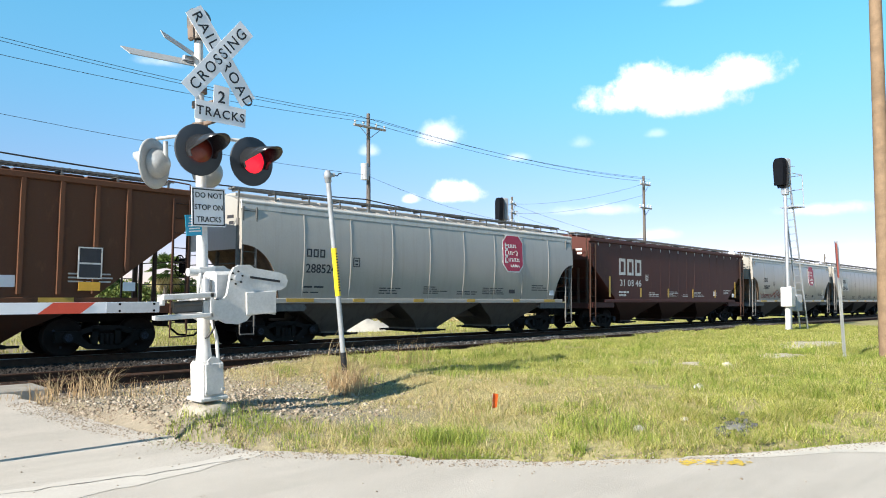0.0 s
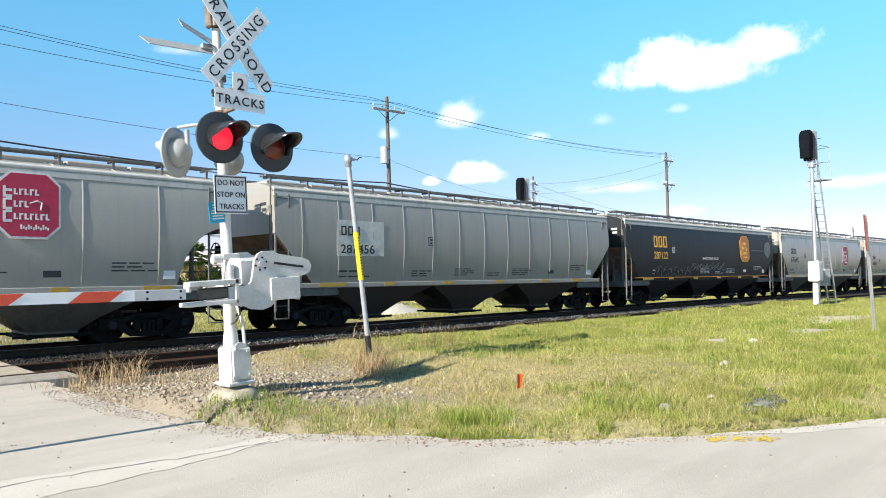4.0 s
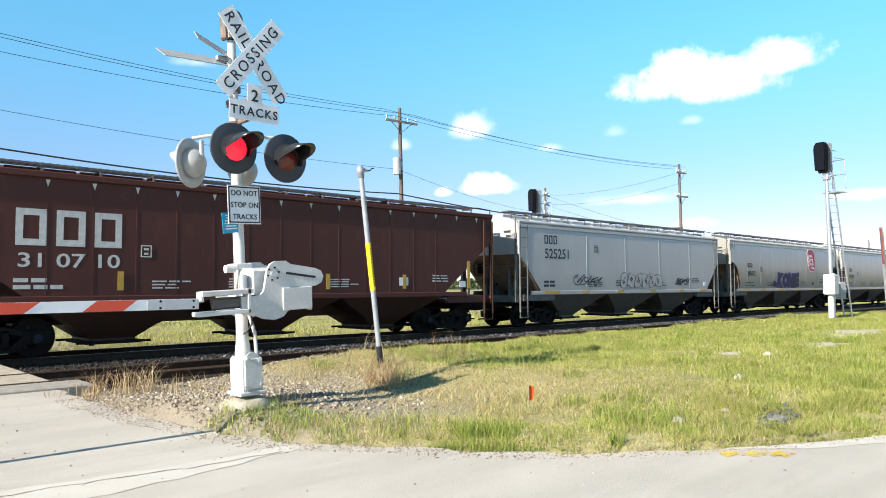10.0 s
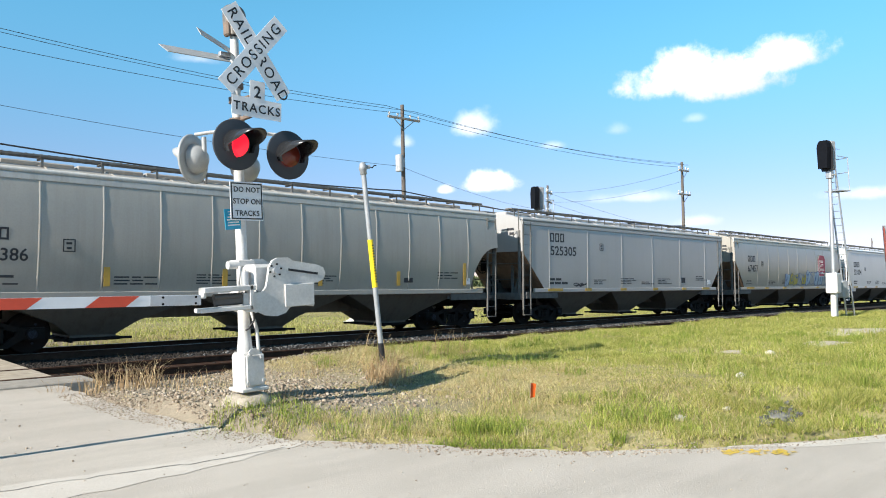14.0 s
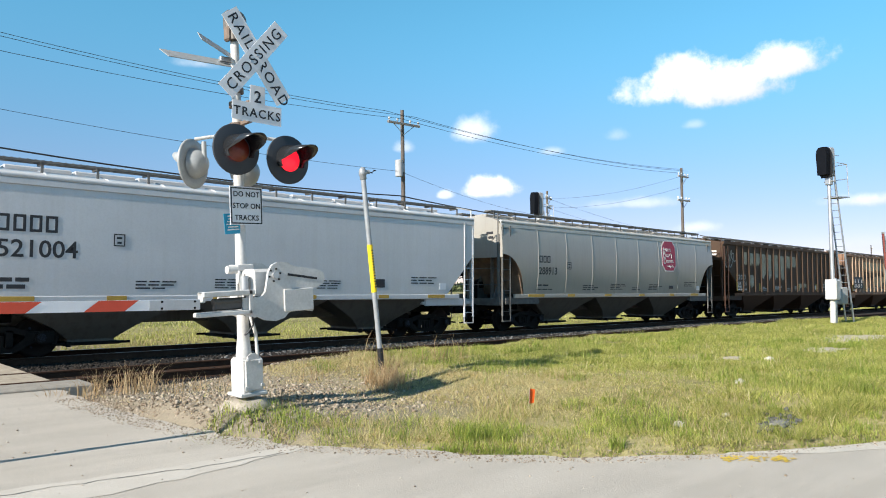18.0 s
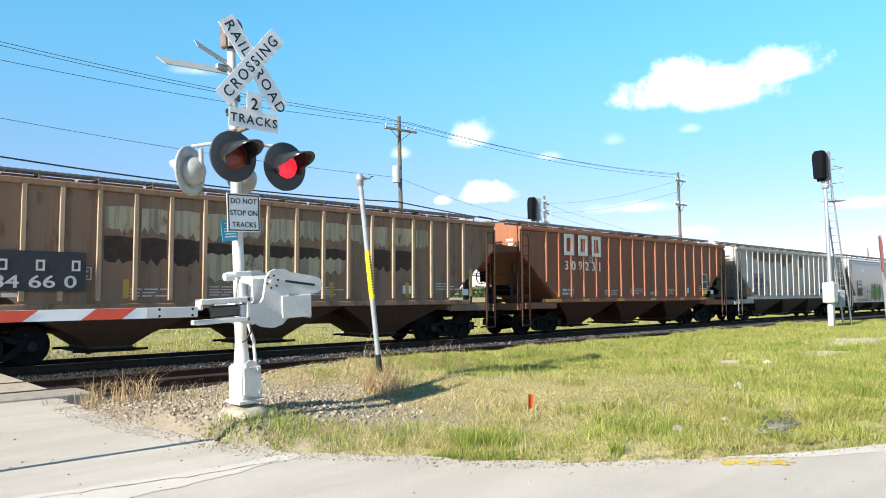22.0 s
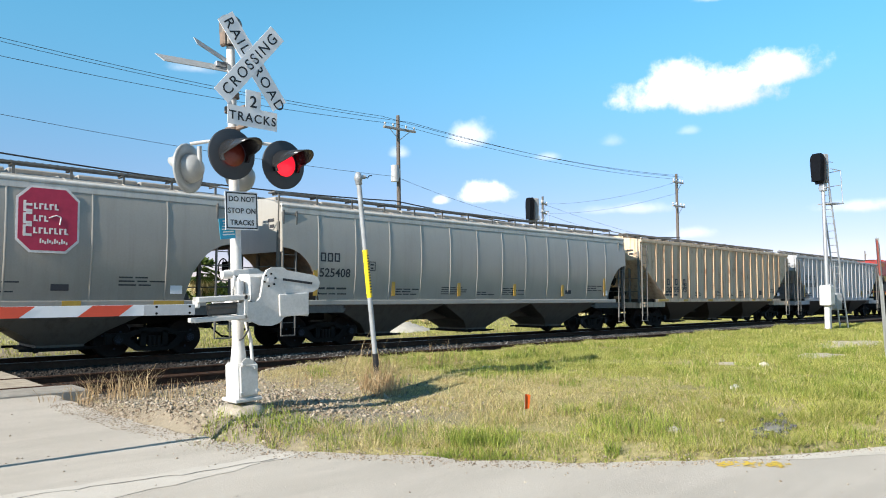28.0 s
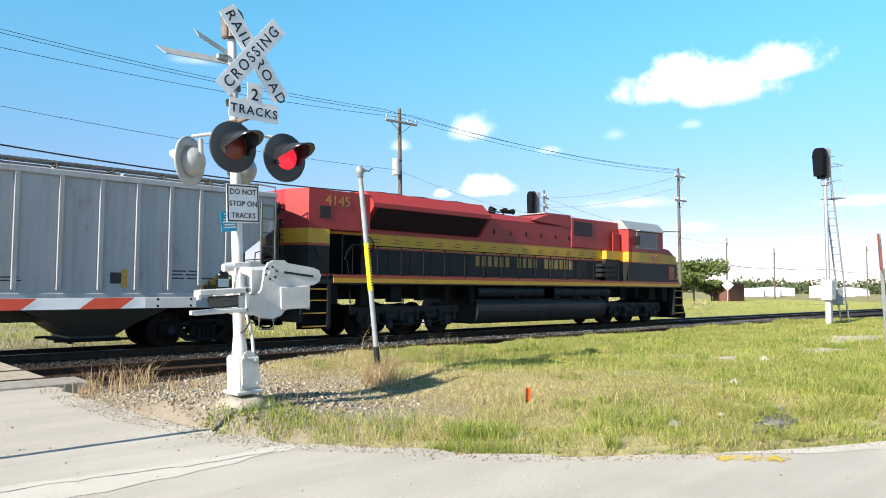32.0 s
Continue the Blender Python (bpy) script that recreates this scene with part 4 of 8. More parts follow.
YELLOW_REFLECT = plain("yellow_reflector", (0.55, 0.33, 0.05), 0.5, var=0.2)
INK_BLACK = plain("stencil_black", (0.03, 0.03, 0.035), 0.6)
INK_WHITE = plain("stencil_white", (0.62, 0.60, 0.56), 0.6, var=0.3)
INK_YELLOW = plain("stencil_yellow", (0.80, 0.42, 0.04), 0.5, var=0.15)
EMBLEM_RED = plain("emblem_red", (0.42, 0.022, 0.065), 0.5, var=0.2)
GREY_CAR = car_paint("light_grey_car_paint", (0.372, 0.350, 0.310), (0.22, 0.19, 0.15), 0.3, rough=0.3, gloss=0.75)
GREY_CAR_B = car_paint("warm_grey_car_paint", (0.322, 0.300, 0.264), (0.2, 0.17, 0.13), 0.4, rough=0.3, gloss=0.75)
GREY_CAR_C = car_paint("pale_grey_car_paint", (0.40, 0.393, 0.385), (0.3, 0.27, 0.23), 0.25, rough=0.3, gloss=0.75)
WHITE_CAR = car_paint("clean_white_car_paint", (0.62, 0.625, 0.635), (0.4, 0.36, 0.31), 0.2, rough=0.3, gloss=0.75)
GREY_CAR_D = car_paint("dull_grey_car_paint", (0.408, 0.423, 0.449), (0.25, 0.19, 0.14), 0.5, 0.25)
# GREY_CAR_D darkened for the posts, so their sunlit faces show less bright
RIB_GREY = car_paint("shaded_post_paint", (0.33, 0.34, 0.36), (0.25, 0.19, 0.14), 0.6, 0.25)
GREY_DIRTY = car_paint("stained_grey_car_paint", (0.44, 0.415, 0.375), (0.22, 0.15, 0.11), 0.7, 0.5)
GREY_ROOF = car_paint("grey_roof_paint", (0.37, 0.345, 0.31), (0.16, 0.14, 0.11), 0.5)
OXIDE = car_paint("dark_oxide_car_paint", (0.088, 0.028, 0.021), (0.06, 0.03, 0.025), 0.4, 0.15, 0.6)
ORANGE_OXIDE = car_paint("faded_oxide_car_paint", (0.32, 0.128, 0.07), (0.12, 0.06, 0.04), 0.45, 0.25, 0.7)
BROWN = car_paint("rusty_brown_car_paint", (0.117, 0.049, 0.024), (0.10, 0.045, 0.03), 0.5, 0.4, 0.7)
DARK_BROWN = car_paint("dark_brown_car_paint", (0.075, 0.044, 0.027), (0.05, 0.032, 0.022), 0.5, 0.3, 0.7)
WORN_BROWN = car_paint("worn_brown_car_paint", (0.31, 0.185, 0.12), (0.12, 0.06, 0.03), 0.7, 0.7, 0.75)
TAN = car_paint("faded_tan_car_paint", (0.66, 0.525, 0.385), (0.28, 0.13, 0.05), 0.85, 0.5, 0.7)
TAN_RIB = car_paint("rust_streaked_post_paint", (0.46, 0.345, 0.23), (0.20, 0.09, 0.035), 1.0, 0.8, 0.75)
BLACK_CAR = car_paint("black_car_paint", (0.018, 0.021, 0.024), (0.10, 0.09, 0.07), 0.12)
# LOW paints: car colours darkened by dirt and by painted-in underside shade
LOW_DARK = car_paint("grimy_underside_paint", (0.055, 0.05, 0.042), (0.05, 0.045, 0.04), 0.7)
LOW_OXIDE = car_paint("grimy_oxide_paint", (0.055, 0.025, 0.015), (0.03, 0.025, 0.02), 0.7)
CHORD = car_paint("pale_chord_paint", (0.578, 0.57, 0.544), (0.2, 0.17, 0.13), 0.35)
# hopper paints: dirt plus the shade below the car, put into the colour
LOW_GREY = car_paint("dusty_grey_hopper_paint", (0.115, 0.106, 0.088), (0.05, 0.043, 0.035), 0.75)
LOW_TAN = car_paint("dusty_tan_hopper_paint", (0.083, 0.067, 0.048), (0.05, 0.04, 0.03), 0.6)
WORN_RIB = car_paint("pale_worn_post_paint", (0.47, 0.33, 0.22), (0.10, 0.055, 0.03), 0.6, 0.4, 0.75)
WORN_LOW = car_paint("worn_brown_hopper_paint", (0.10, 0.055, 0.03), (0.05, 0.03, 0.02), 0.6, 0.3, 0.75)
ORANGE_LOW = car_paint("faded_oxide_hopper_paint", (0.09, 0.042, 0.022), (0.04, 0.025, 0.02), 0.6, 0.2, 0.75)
ORANGE_SILL = plain("scuffed_orange_sill", (0.42, 0.20, 0.04), 0.6, var=0.4, scale=2.0)
RED_EMBLEM = (EMBLEM_RED, plain("emblem_white", (0.72, 0.70, 0.68), 0.5), plain("emblem_ink", (0.74, 0.70, 0.68), 0.5))
GOLD_EMBLEM = (plain("emblem_orange", (0.62, 0.20, 0.02), 0.5, var=0.15), INK_YELLOW, INK_YELLOW)


def grey_spec(number, label, seed, **more):
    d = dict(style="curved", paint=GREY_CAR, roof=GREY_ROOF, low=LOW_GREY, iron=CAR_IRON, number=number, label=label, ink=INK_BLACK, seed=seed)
    d.update(more)
    return d


def post_spec(number, label, seed, paint, **more):
    # ironwork takes a darker paint that has its shade in the colour
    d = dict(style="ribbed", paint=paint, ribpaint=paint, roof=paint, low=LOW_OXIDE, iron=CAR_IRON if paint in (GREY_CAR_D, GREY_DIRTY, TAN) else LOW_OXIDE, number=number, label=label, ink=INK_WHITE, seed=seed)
    d.update(more)
    return d


# the train's cars in running order, each with its ends along the track at the start;
# boxes of paint on the sides: from, to (from the car's leading end), foot, top
CARS = (
    (-9.55, 9.41, post_spec("308872", "rusty brown covered hopper car with side posts", 1, BROWN, mark=(1.8, 2.9, 2.5, 2.8), num=(1.8, 3.2, 2.05, 2.35))),
    (9.41, 26.89, grey_spec("288524", "pale grey covered hopper car with rounded sides and red emblem", 2, emblem=RED_EMBLEM, emblem_at=(11.86, 3.18), mark=(2.14, 2.80, 2.62, 2.86), num=(2.12, 3.22, 2.15, 2.42))),
    (26.89, 45.98, post_spec("310846", "dark red-brown covered hopper car with large white lettering", 3, OXIDE, text="31 08 46", mark=(2.66, 4.79, 2.57, 3.36), num=(2.73, 4.79, 2.04, 2.36), ribs=(0, 0, 0), table=(5.23, 2.35), strips="tall", strip_x=1.8)),
    (45.98, 63.58, grey_spec("288607", "pale grey covered hopper car with red line graffiti", 4, emblem=RED_EMBLEM, emblem_at=(11.50, 3.20), mark=(1.88, 2.55, 2.59, 2.86), num=(1.87, 2.95, 2.12, 2.39))),
    (63.58, 81.78, grey_spec("287456", "warm grey covered hopper car with a white number patch", 5, slant=True, paint=GREY_CAR_B, low=LOW_DARK, mark=(2.24, 2.93, 2.82, 3.10), num=(2.22, 3.51, 2.27, 2.55), stand=0.03, table=(5.83, 2.58), seams=(0.9, 15.1, 12))),
    (81.78, 100.27, grey_spec("287122", "black covered hopper car with yellow lettering and orange emblem", 6, slant=True, paint=BLACK_CAR, low=BLACK_CAR, sill=ORANGE_SILL, ink=INK_WHITE, mark_ink=INK_YELLOW, emblem=GOLD_EMBLEM, emblem_at=(12.78, 2.96), mark=(2.48, 3.72, 2.85, 3.40), num=(2.48, 3.82, 2.29, 2.64), seams=(0, 0, 0), sill_z=1.36)),
    (100.27, 118.13, grey_spec("67640", "pale grey covered hopper car with red emblem and slanted ends", 7, slant=True, emblem=RED_EMBLEM, emblem_at=(12.42, 2.77), mark=(1.52, 2.41, 2.79, 3.13), num=(1.51, 2.90, 2.22, 2.60), table=(3.91, 2.54), seams=(2.88, 13.2, 8))),
    (118.13, 135.68, grey_spec("288452", "warm grey covered hopper car with red emblem", 8, paint=GREY_CAR_B, emblem=RED_EMBLEM, emblem_at=(11.42, 3.19), mark=(1.73, 2.43, 2.58, 2.85), num=(1.70, 2.79, 2.13, 2.40))),
    (135.68, 154.41, post_spec("310710", "dark red-brown covered hopper car with white lettering", 9, OXIDE, text="31 07 10", mark=(2.15, 4.37, 2.52, 3.33), num=(2.21, 4.34, 2.04, 2.36), ribs=(0, 0, 0), table=(4.82, 2.32), strips="tall", strip_x=1.43)),
    (154.41, 171.94, grey_spec("525251", "nearly white covered hopper car with black spray tags", 10, style="smooth", paint=GREY_CAR_C, roof=GREY_CAR_C, mark=(1.51, 2.30, 3.24, 3.58), num=(1.53, 3.05, 2.67, 3.06), table=(4.84, 3.0), seams=(4.3, 13.0, 4))),
    (171.94, 189.57, grey_spec("288072", "warm grey covered hopper car with violet graffiti", 11, paint=GREY_CAR_B, emblem=RED_EMBLEM, emblem_at=(11.69, 3.20), mark=(2.00, 2.67, 2.60, 2.85), num=(1.97, 3.10, 2.12, 2.40))),
    (189.57, 208.52, grey_spec("525386", "pale grey covered hopper car with rounded panelled sides", 12, mark=(1.43, 2.11, 2.52, 2.79), num=(1.40, 2.49, 2.07, 2.35), strips="tall", seams=(1.37, 16.02, 12))),
    (208.52, 226.20, grey_spec("525305", "nearly white smooth-sided covered hopper car", 13, style="smooth", paint=GREY_CAR_C, roof=GREY_CAR_C, mark=(1.67, 2.55, 3.23, 3.58), num=(1.69, 3.35, 2.70, 3.07), table=(5.01, 2.99), seams=(1.61, 14.3, 6))),
    (226.20, 243.96, grey_spec("67457", "grey covered hopper car with blue and yellow graffiti", 14, slant=True, emblem=RED_EMBLEM, emblem_at=(12.79, 2.77), mark=(1.59, 2.51, 2.82, 3.16), num=(1.57, 2.92, 2.26, 2.64), seams=(2.88, 13.2, 8))),
    (243.96, 261.57, grey_spec("521004", "white smooth-sided covered hopper car", 15, style="smooth", paint=WHITE_CAR, roof=WHITE_CAR, iron=WHITE_CAR, blocks=4, mark=(1.68, 2.87, 2.80, 3.17), num=(1.70, 3.30, 2.24, 2.63), table=(4.07, 2.56), seams=(0, 0, 0))),
    (261.57, 279.27, grey_spec("288913", "pale grey covered hopper car with red emblem", 16, emblem=RED_EMBLEM, emblem_at=(11.81, 3.18), mark=(2.11, 2.77, 2.61, 2.88), num=(2.09, 3.20, 2.15, 2.44))),
    (279.27, 298.17, post_spec("84101", "dark brown covered hopper car with bare pale paint patches", 17, DARK_BROWN, text="841 01", mark=(1.76, 2.68, 2.16, 2.42), num=(1.76, 2.79, 1.80, 2.06), ribs=(1.62, 15.86, 18), low=DARK_BROWN, strips="tall", strip_x=1.62)),
    (298.17, 317.15, post_spec("84660", "worn brown covered hopper car with peeling cream paint", 18, WORN_BROWN, ribpaint=WORN_RIB, text="84 66 0", mark=(1.91, 3.54, 2.14, 2.38), num=(1.78, 3.47, 1.76, 2.04), ribs=(1.65, 15.91, 18), low=WORN_LOW, strips="tall", strip_x=1.65, stand=0.10)),
    (317.15, 335.49, post_spec("309231", "faded orange-brown covered hopper car with big white lettering", 19, ORANGE_OXIDE, text="3 0 9 2 3 1", mark=(2.65, 5.20, 3.16, 4.02), num=(2.67, 5.15, 2.56, 2.93), ribs=(1.55, 15.95, 17), low=ORANGE_LOW, stand=0.08)),
    (335.49, 353.97, post_spec("4176", "stained grey covered hopper car with side posts", 20, GREY_DIRTY, low=LOW_TAN, ink=INK_BLACK, blocks=4, text="41 76", mark=(2.21, 3.45, 2.22, 2.48), num=(2.23, 3.35, 1.89, 2.11), ribs=(1.33, 15.56, 18), strips="tall", strip_x=1.4, stand=0.02)),
    (353.97, 371.33, grey_spec("84947", "grey smooth-sided covered hopper car with green and white graffiti", 21, style="smooth", paint=GREY_CAR_C, roof=GREY_CAR_C, ink=INK_WHITE, mark=(1.69, 2.54, 2.24, 2.48), num=(1.61, 2.65, 1.94, 2.18), stand=0.06, sill_z=0.88, seams=(0, 0, 0), table=(3.0, 3.2))),
    (371.33, 388.83, grey_spec("289141", "pale grey covered hopper car with red emblem", 22, paint=GREY_CAR_B, emblem=RED_EMBLEM, emblem_at=(11.6, 3.19), mark=(1.86, 2.55, 2.62, 2.86), num=(1.80, 2.90, 2.16, 2.42))),
    (388.83, 407.67, grey_spec("525408", "pale grey covered hopper car with yellow reflectors", 23, mark=(1.27, 1.94, 2.52, 2.78), num=(1.25, 2.34, 2.07, 2.33), strips="tall", strip_x=1.11, seams=(1.21, 15.85, 12))),
    (407.67, 426.44, post_spec("309595", "faded tan covered hopper car with rust-streaked posts", 24, TAN, ribpaint=TAN_RIB, low=LOW_TAN, ink=INK_BLACK, text="30 95 95", mark=(2.39, 4.18, 2.08, 2.38), num=(2.31, 4.30, 1.73, 1.99), ribs=(1.37, 15.9, 18), stand=0.02)),
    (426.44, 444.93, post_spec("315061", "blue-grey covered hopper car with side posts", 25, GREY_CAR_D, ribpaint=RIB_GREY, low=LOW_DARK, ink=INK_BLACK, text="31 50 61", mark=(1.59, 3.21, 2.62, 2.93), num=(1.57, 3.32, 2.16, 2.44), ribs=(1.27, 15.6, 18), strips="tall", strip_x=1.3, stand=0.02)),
)
MOVING = []
for front, back, spec in CARS:
    spec["length"] = back - front
    MOVING.append(((front + back) / 2, freight_car(spec)))

# ---- the locomotive ----
LOCO_RED = car_paint("faded_red_engine_paint", (0.37, 0.043, 0.042), (0.14, 0.04, 0.035), 0.35, 0.0, 0.42)
LOCO_YELLOW = car_paint("yellow_engine_paint", (0.62, 0.345, 0.04), (0.28, 0.16, 0.05), 0.3, 0.0, 0.42)
LOCO_BLACK = car_paint("dark_engine_paint", (0.012, 0.014, 0.016), (0.06, 0.055, 0.05), 0.2, 0.0, 0.5)
LOCO_OCHRE = plain("grimy_ochre_marks", (0.22, 0.11, 0.025), 0.6, var=0.4)
LOCO_TRIM = plain("orange_red_trim", (0.42, 0.07, 0.028), 0.45)
LOCO_GREY = plain("cab_roof_silver", (0.34, 0.35, 0.36), 0.5, 0.2)
GRILLE = plain("radiator_grille", (0.03, 0.012, 0.016), 0.6, var=0.4, scale=20)
GLASS = plain("dark_window_glass", (0.02, 0.025, 0.03), 0.08)
TANK = plain("fuel_tank_grime", (0.026, 0.025, 0.024), 0.65, var=0.5, scale=2.0, shine=0.25)


def loco_bogie(loco, x):
    g = Geo().box(-0.5, 0.5, -0.9, 0.9, 0.6, 0.95, 0.03)
    b = part("bogie", g, loco, pose(x, 0, 0), material=STEEL_DARK)
    for s in (-1, 1):
        f = Geo()
        f.box(-2.35, 2.35, -0.09, 0.09, 0.72, 0.98, 0.03)
        for a in (-1.7, 0, 1.7):
            f.box(a - 0.24, a + 0.24, -0.12, 0.1, 0.32, 0.72, 0.03)
            f.cyl((a, -0.2, 0.52), (a, 0.0, 0.52), 0.15, n=12)
            f.cyl((a + 0.36, -0.1, 0.5), (a + 0.36, -0.1, 0.86), 0.08, n=8)
            f.cyl((a - 0.36, -0.1, 0.5), (a - 0.36, -0.1, 0.86), 0.08, n=8)
        for a in (-0.85, 0.85):
            f.cyl((a - 0.25, -0.16, 0.66), (a + 0.25, -0.16, 0.66), 0.13, n=10)
            f.box(a - 0.1, a + 0.1, -0.2, -0.05, 0.28, 0.6, 0.02)
        f.tube([(-2.2, -0.14, 0.62), (-1.0, -0.16, 0.4), (1.0, -0.16, 0.42), (2.2, -0.14, 0.62)], 0.025)
        part("truck_frame", f, b, pose(0, s * 1.08, 0, 0, 0, 0 if s < 0 else 180), material=TANK)
    for a in (-1.7, 0.0, 1.7):
        ROLLING[a, 0.52].append(part("wheelset", kit("wheelset_big", lambda: wheelset(0.52)), b, pose(a, 0, 0.52)))


def locomotive():
    """A six-axle diesel engine; its rear is at -x, the cab at +x."""
    loco = thing("diesel_locomotive", "faded red, yellow and black diesel locomotive at the train's end", "locomotive", pose(0, 0, 0))
    hw = 0.95
    rear, front = -10.72, 11.25
    zw, zb0, zb1 = 1.80, 2.86, 3.28
    part("walkway", Geo().box(rear, front, -1.52, 1.52, 1.66, zw, 0.01), loco, material=LOCO_BLACK)
    for s in (-1, 1):
        part("sill_stripe", Geo().box(-9.7, 10.9, s * 1.53 - 0.012, s * 1.53 + 0.012, 1.71, 1.85), loco, material=LOCO_YELLOW)
        part("sill_trim", Geo().box(-9.7, 10.9, s * 1.53 - 0.01, s * 1.53 + 0.01, 1.854, 1.94), loco, material=LOCO_TRIM)
    part("frame", Geo().box(rear, front - 0.2, -0.75, 0.75, 1.2, 1.66, 0.02), loco, material=STEEL_DARK)
    # long hood: black below, yellow band, red above
    x0, x1 = -9.74, 5.0
    part("hood_lower", Geo().box(x0, x1, -hw, hw, zw, zb0, 0.01), loco, material=LOCO_BLACK)
    part("hood_band", Geo().box(x0, x1, -hw - 0.004, hw + 0.004, zb0, zb1), loco, material=LOCO_YELLOW)
    for z in (1.94, zb0 - 0.05, zb1):
        part("trim_stripe", Geo().box(x0, x1, -hw - 0.008, hw + 0.008, z, z + 0.055), loco, material=LOCO_TRIM)
    g = Geo().box(x0, x1, -hw, hw, zb1 + 0.05, 4.18, 0.02)
    g.prism([(-hw, 4.18), (-hw * 0.72, 4.42), (hw * 0.72, 4.42), (hw, 4.18)], -2.9, x1, "x")
    part("hood_upper", g, loco, material=LOCO_RED)
    corner = [(-10.85, -0.62), (-10.48, -1.36), (-9.74, -1.36), (-9.74, 1.36), (-10.48, 1.36), (-10.85, 0.62)]
    part("rear_hood", Geo().prism([(-10.85, -0.62), (-10.48, -1.36), (-8.24, -1.36), (-8.24, 1.36), (-10.48, 1.36), (-10.85, 0.62)], zb1 + 0.02, 4.47, "z"), loco, material=LOCO_RED)
    part("rear_band", Geo().prism(corner, zb0, zb1 + 0.016, "z"), loco, material=LOCO_YELLOW)
    part("rear_lower", Geo().prism(corner, zw, zb0, "z"), loco, material=LOCO_BLACK)
    part("rear_trim", Geo().prism([(x * 1.001 + 0.005, y * 1.006) for x, y in corner], zb0 - 0.06, zb0 + 0.01, "z"), loco, material=LOCO_TRIM)
    part("rear_trim", Geo().prism([(x * 1.001 + 0.005, y * 1.006) for x, y in corner], 1.90, 1.97, "z"), loco, material=LOCO_TRIM)
    part("rear_door", Geo().box(-10.875, -10.85, -0.4, 0.4, 1.85, 3.55, 0.004), loco, material=BLACK)
    # open equipment bay behind the rear cab wall; a near-black panel paints its inner shade
    part("equipment_bay", Geo().box(-9.70, -8.30, -0.985, -0.94, 1.98, 3.20, 0.01), loco, material=plain("dark_opening", (0.004, 0.004, 0.005), 0.9, shine=0.05))
    for a in (-9.72, -9.02, -8.28):
        part("bay_post", Geo().box(a - 0.025, a + 0.025, -1.0, -0.93, 1.98, 3.22), loco, material=LOCO_BLACK)
    part("side_vent", Geo().box(-10.1, -9.72, -1.372, -1.35, 3.62, 3.98), loco, material=GRILLE)
    for y in (-0.17, 0.17):
        part("headlight", Geo().cyl((-10.86, y, 3.92), (-10.95, y, 3.92), 0.12, n=14), loco, material=SIGN_WHITE)
    part("headlight_box", Geo().box(-10.92, -10.84, -0.36, 0.36, 3.75, 4.10, 0.03), loco, material=BLACK)
    for k in range(4):
        part("marker_eyelet", kit("eyelet", lambda: Geo().tube([(0, 0, 0), (-0.1, 0, 0.03), (-0.1, 0, 0.14), (0, 0, 0.17)], 0.014, 5).mesh("marker_eyelet", STEEL_DARK)), loco, pose(-10.86, -0.58, 2.5 + 0.45 * k))
    # flared radiator housing
    fx0, fx1 = -8.24, -2.88
    fl = Geo().prism([(-0.96, 3.42), (-1.54, 4.08), (-1.54, 4.22), (-1.12, 4.62), (1.12, 4.62), (1.54, 4.22), (1.54, 4.08), (0.96, 3.42)], fx0, fx1, "x")
    part("radiator_housing", fl, loco, material=LOCO_RED)
    for s in (-1, 1):
        gr = Geo()
        gr.add([(fx0 + 0.15, s * 1.0, 3.44), (fx1 - 0.15, s * 1.0, 3.44), (fx1 - 0.15, s * 1.55, 4.06), (fx0 + 0.15, s * 1.55, 4.06)], [(0, 1, 2, 3)])
        for i in range(60):
            a = fx0 + 0.2 + (fx1 - fx0 - 0.4) * i / 59
            gr.add([(a - 0.01, s * 1.015, 3.43), (a + 0.01, s * 1.015, 3.43), (a + 0.01, s * 1.565, 4.05), (a - 0.01, s * 1.565, 4.05)], [(0, 1, 2, 3)])
        part("radiator_grille", gr, loco, material=GRILLE)
    for i in range(3):
        part("roof_fan", kit("roof_fan", lambda: Geo().cyl((0, 0, 4.60), (0, 0, 4.70), 0.8, n=20).mesh("roof_fan", STEEL_DARK)), loco, pose(fx0 + 1.0 + 1.7 * i, 0, 0))
    part("roof_hatch", Geo().box(-10.0, -8.6, -0.6, 0.6, 4.47, 4.51, 0.01), loco, material=STEEL_DARK)
    # hood doors, louvres and latches
    for i in range(14):
        a = -8.1 + i * 0.93
        for s in (-1, 1):
            part("hood_door", kit("hood_door", lambda: Geo().box(0, 0.87, -0.012, 0.012, 2.0, 2.78, 0.006).mesh("hood_door", LOCO_BLACK)), loco, pose(a, s * (hw + 0.006), 0))
        part("louvre", kit("louvre", lambda: Geo().box(0, 0.34, -0.01, 0.01, 3.00, 3.03).box(0.1, 0.4, -0.01, 0.01, 3.10, 3.13).mesh("louvre", LOCO_OCHRE)), loco, pose(a + 0.2, -hw - 0.008, 0))
        if i > 5:
            part("door_latch", kit("latch", lambda: Geo().box(-0.03, 0.03, -0.03, 0.0, 3.62, 3.80, 0.01).mesh("door_latch", STEEL_DARK)), loco, pose(a + 0.45, -hw, 0))
    part("hand_brake_wheel", kit("brake", lambda: None), loco, pose(-8.1, -1.02, 2.9, 0, 0, 90))
    # exhaust, intake and horn
    part("exhaust", Geo().box(-2.3, -1.3, -0.35, 0.35, 4.40, 4.56, 0.03), loco, material=STEEL_DARK)
    part("inertial_intake", Geo().prism([(0.2, 4.30), (1.3, 4.64), (2.7, 4.68), (2.7, 4.15)], -0.97, 0.97, "y"), loco, material=LOCO_RED)
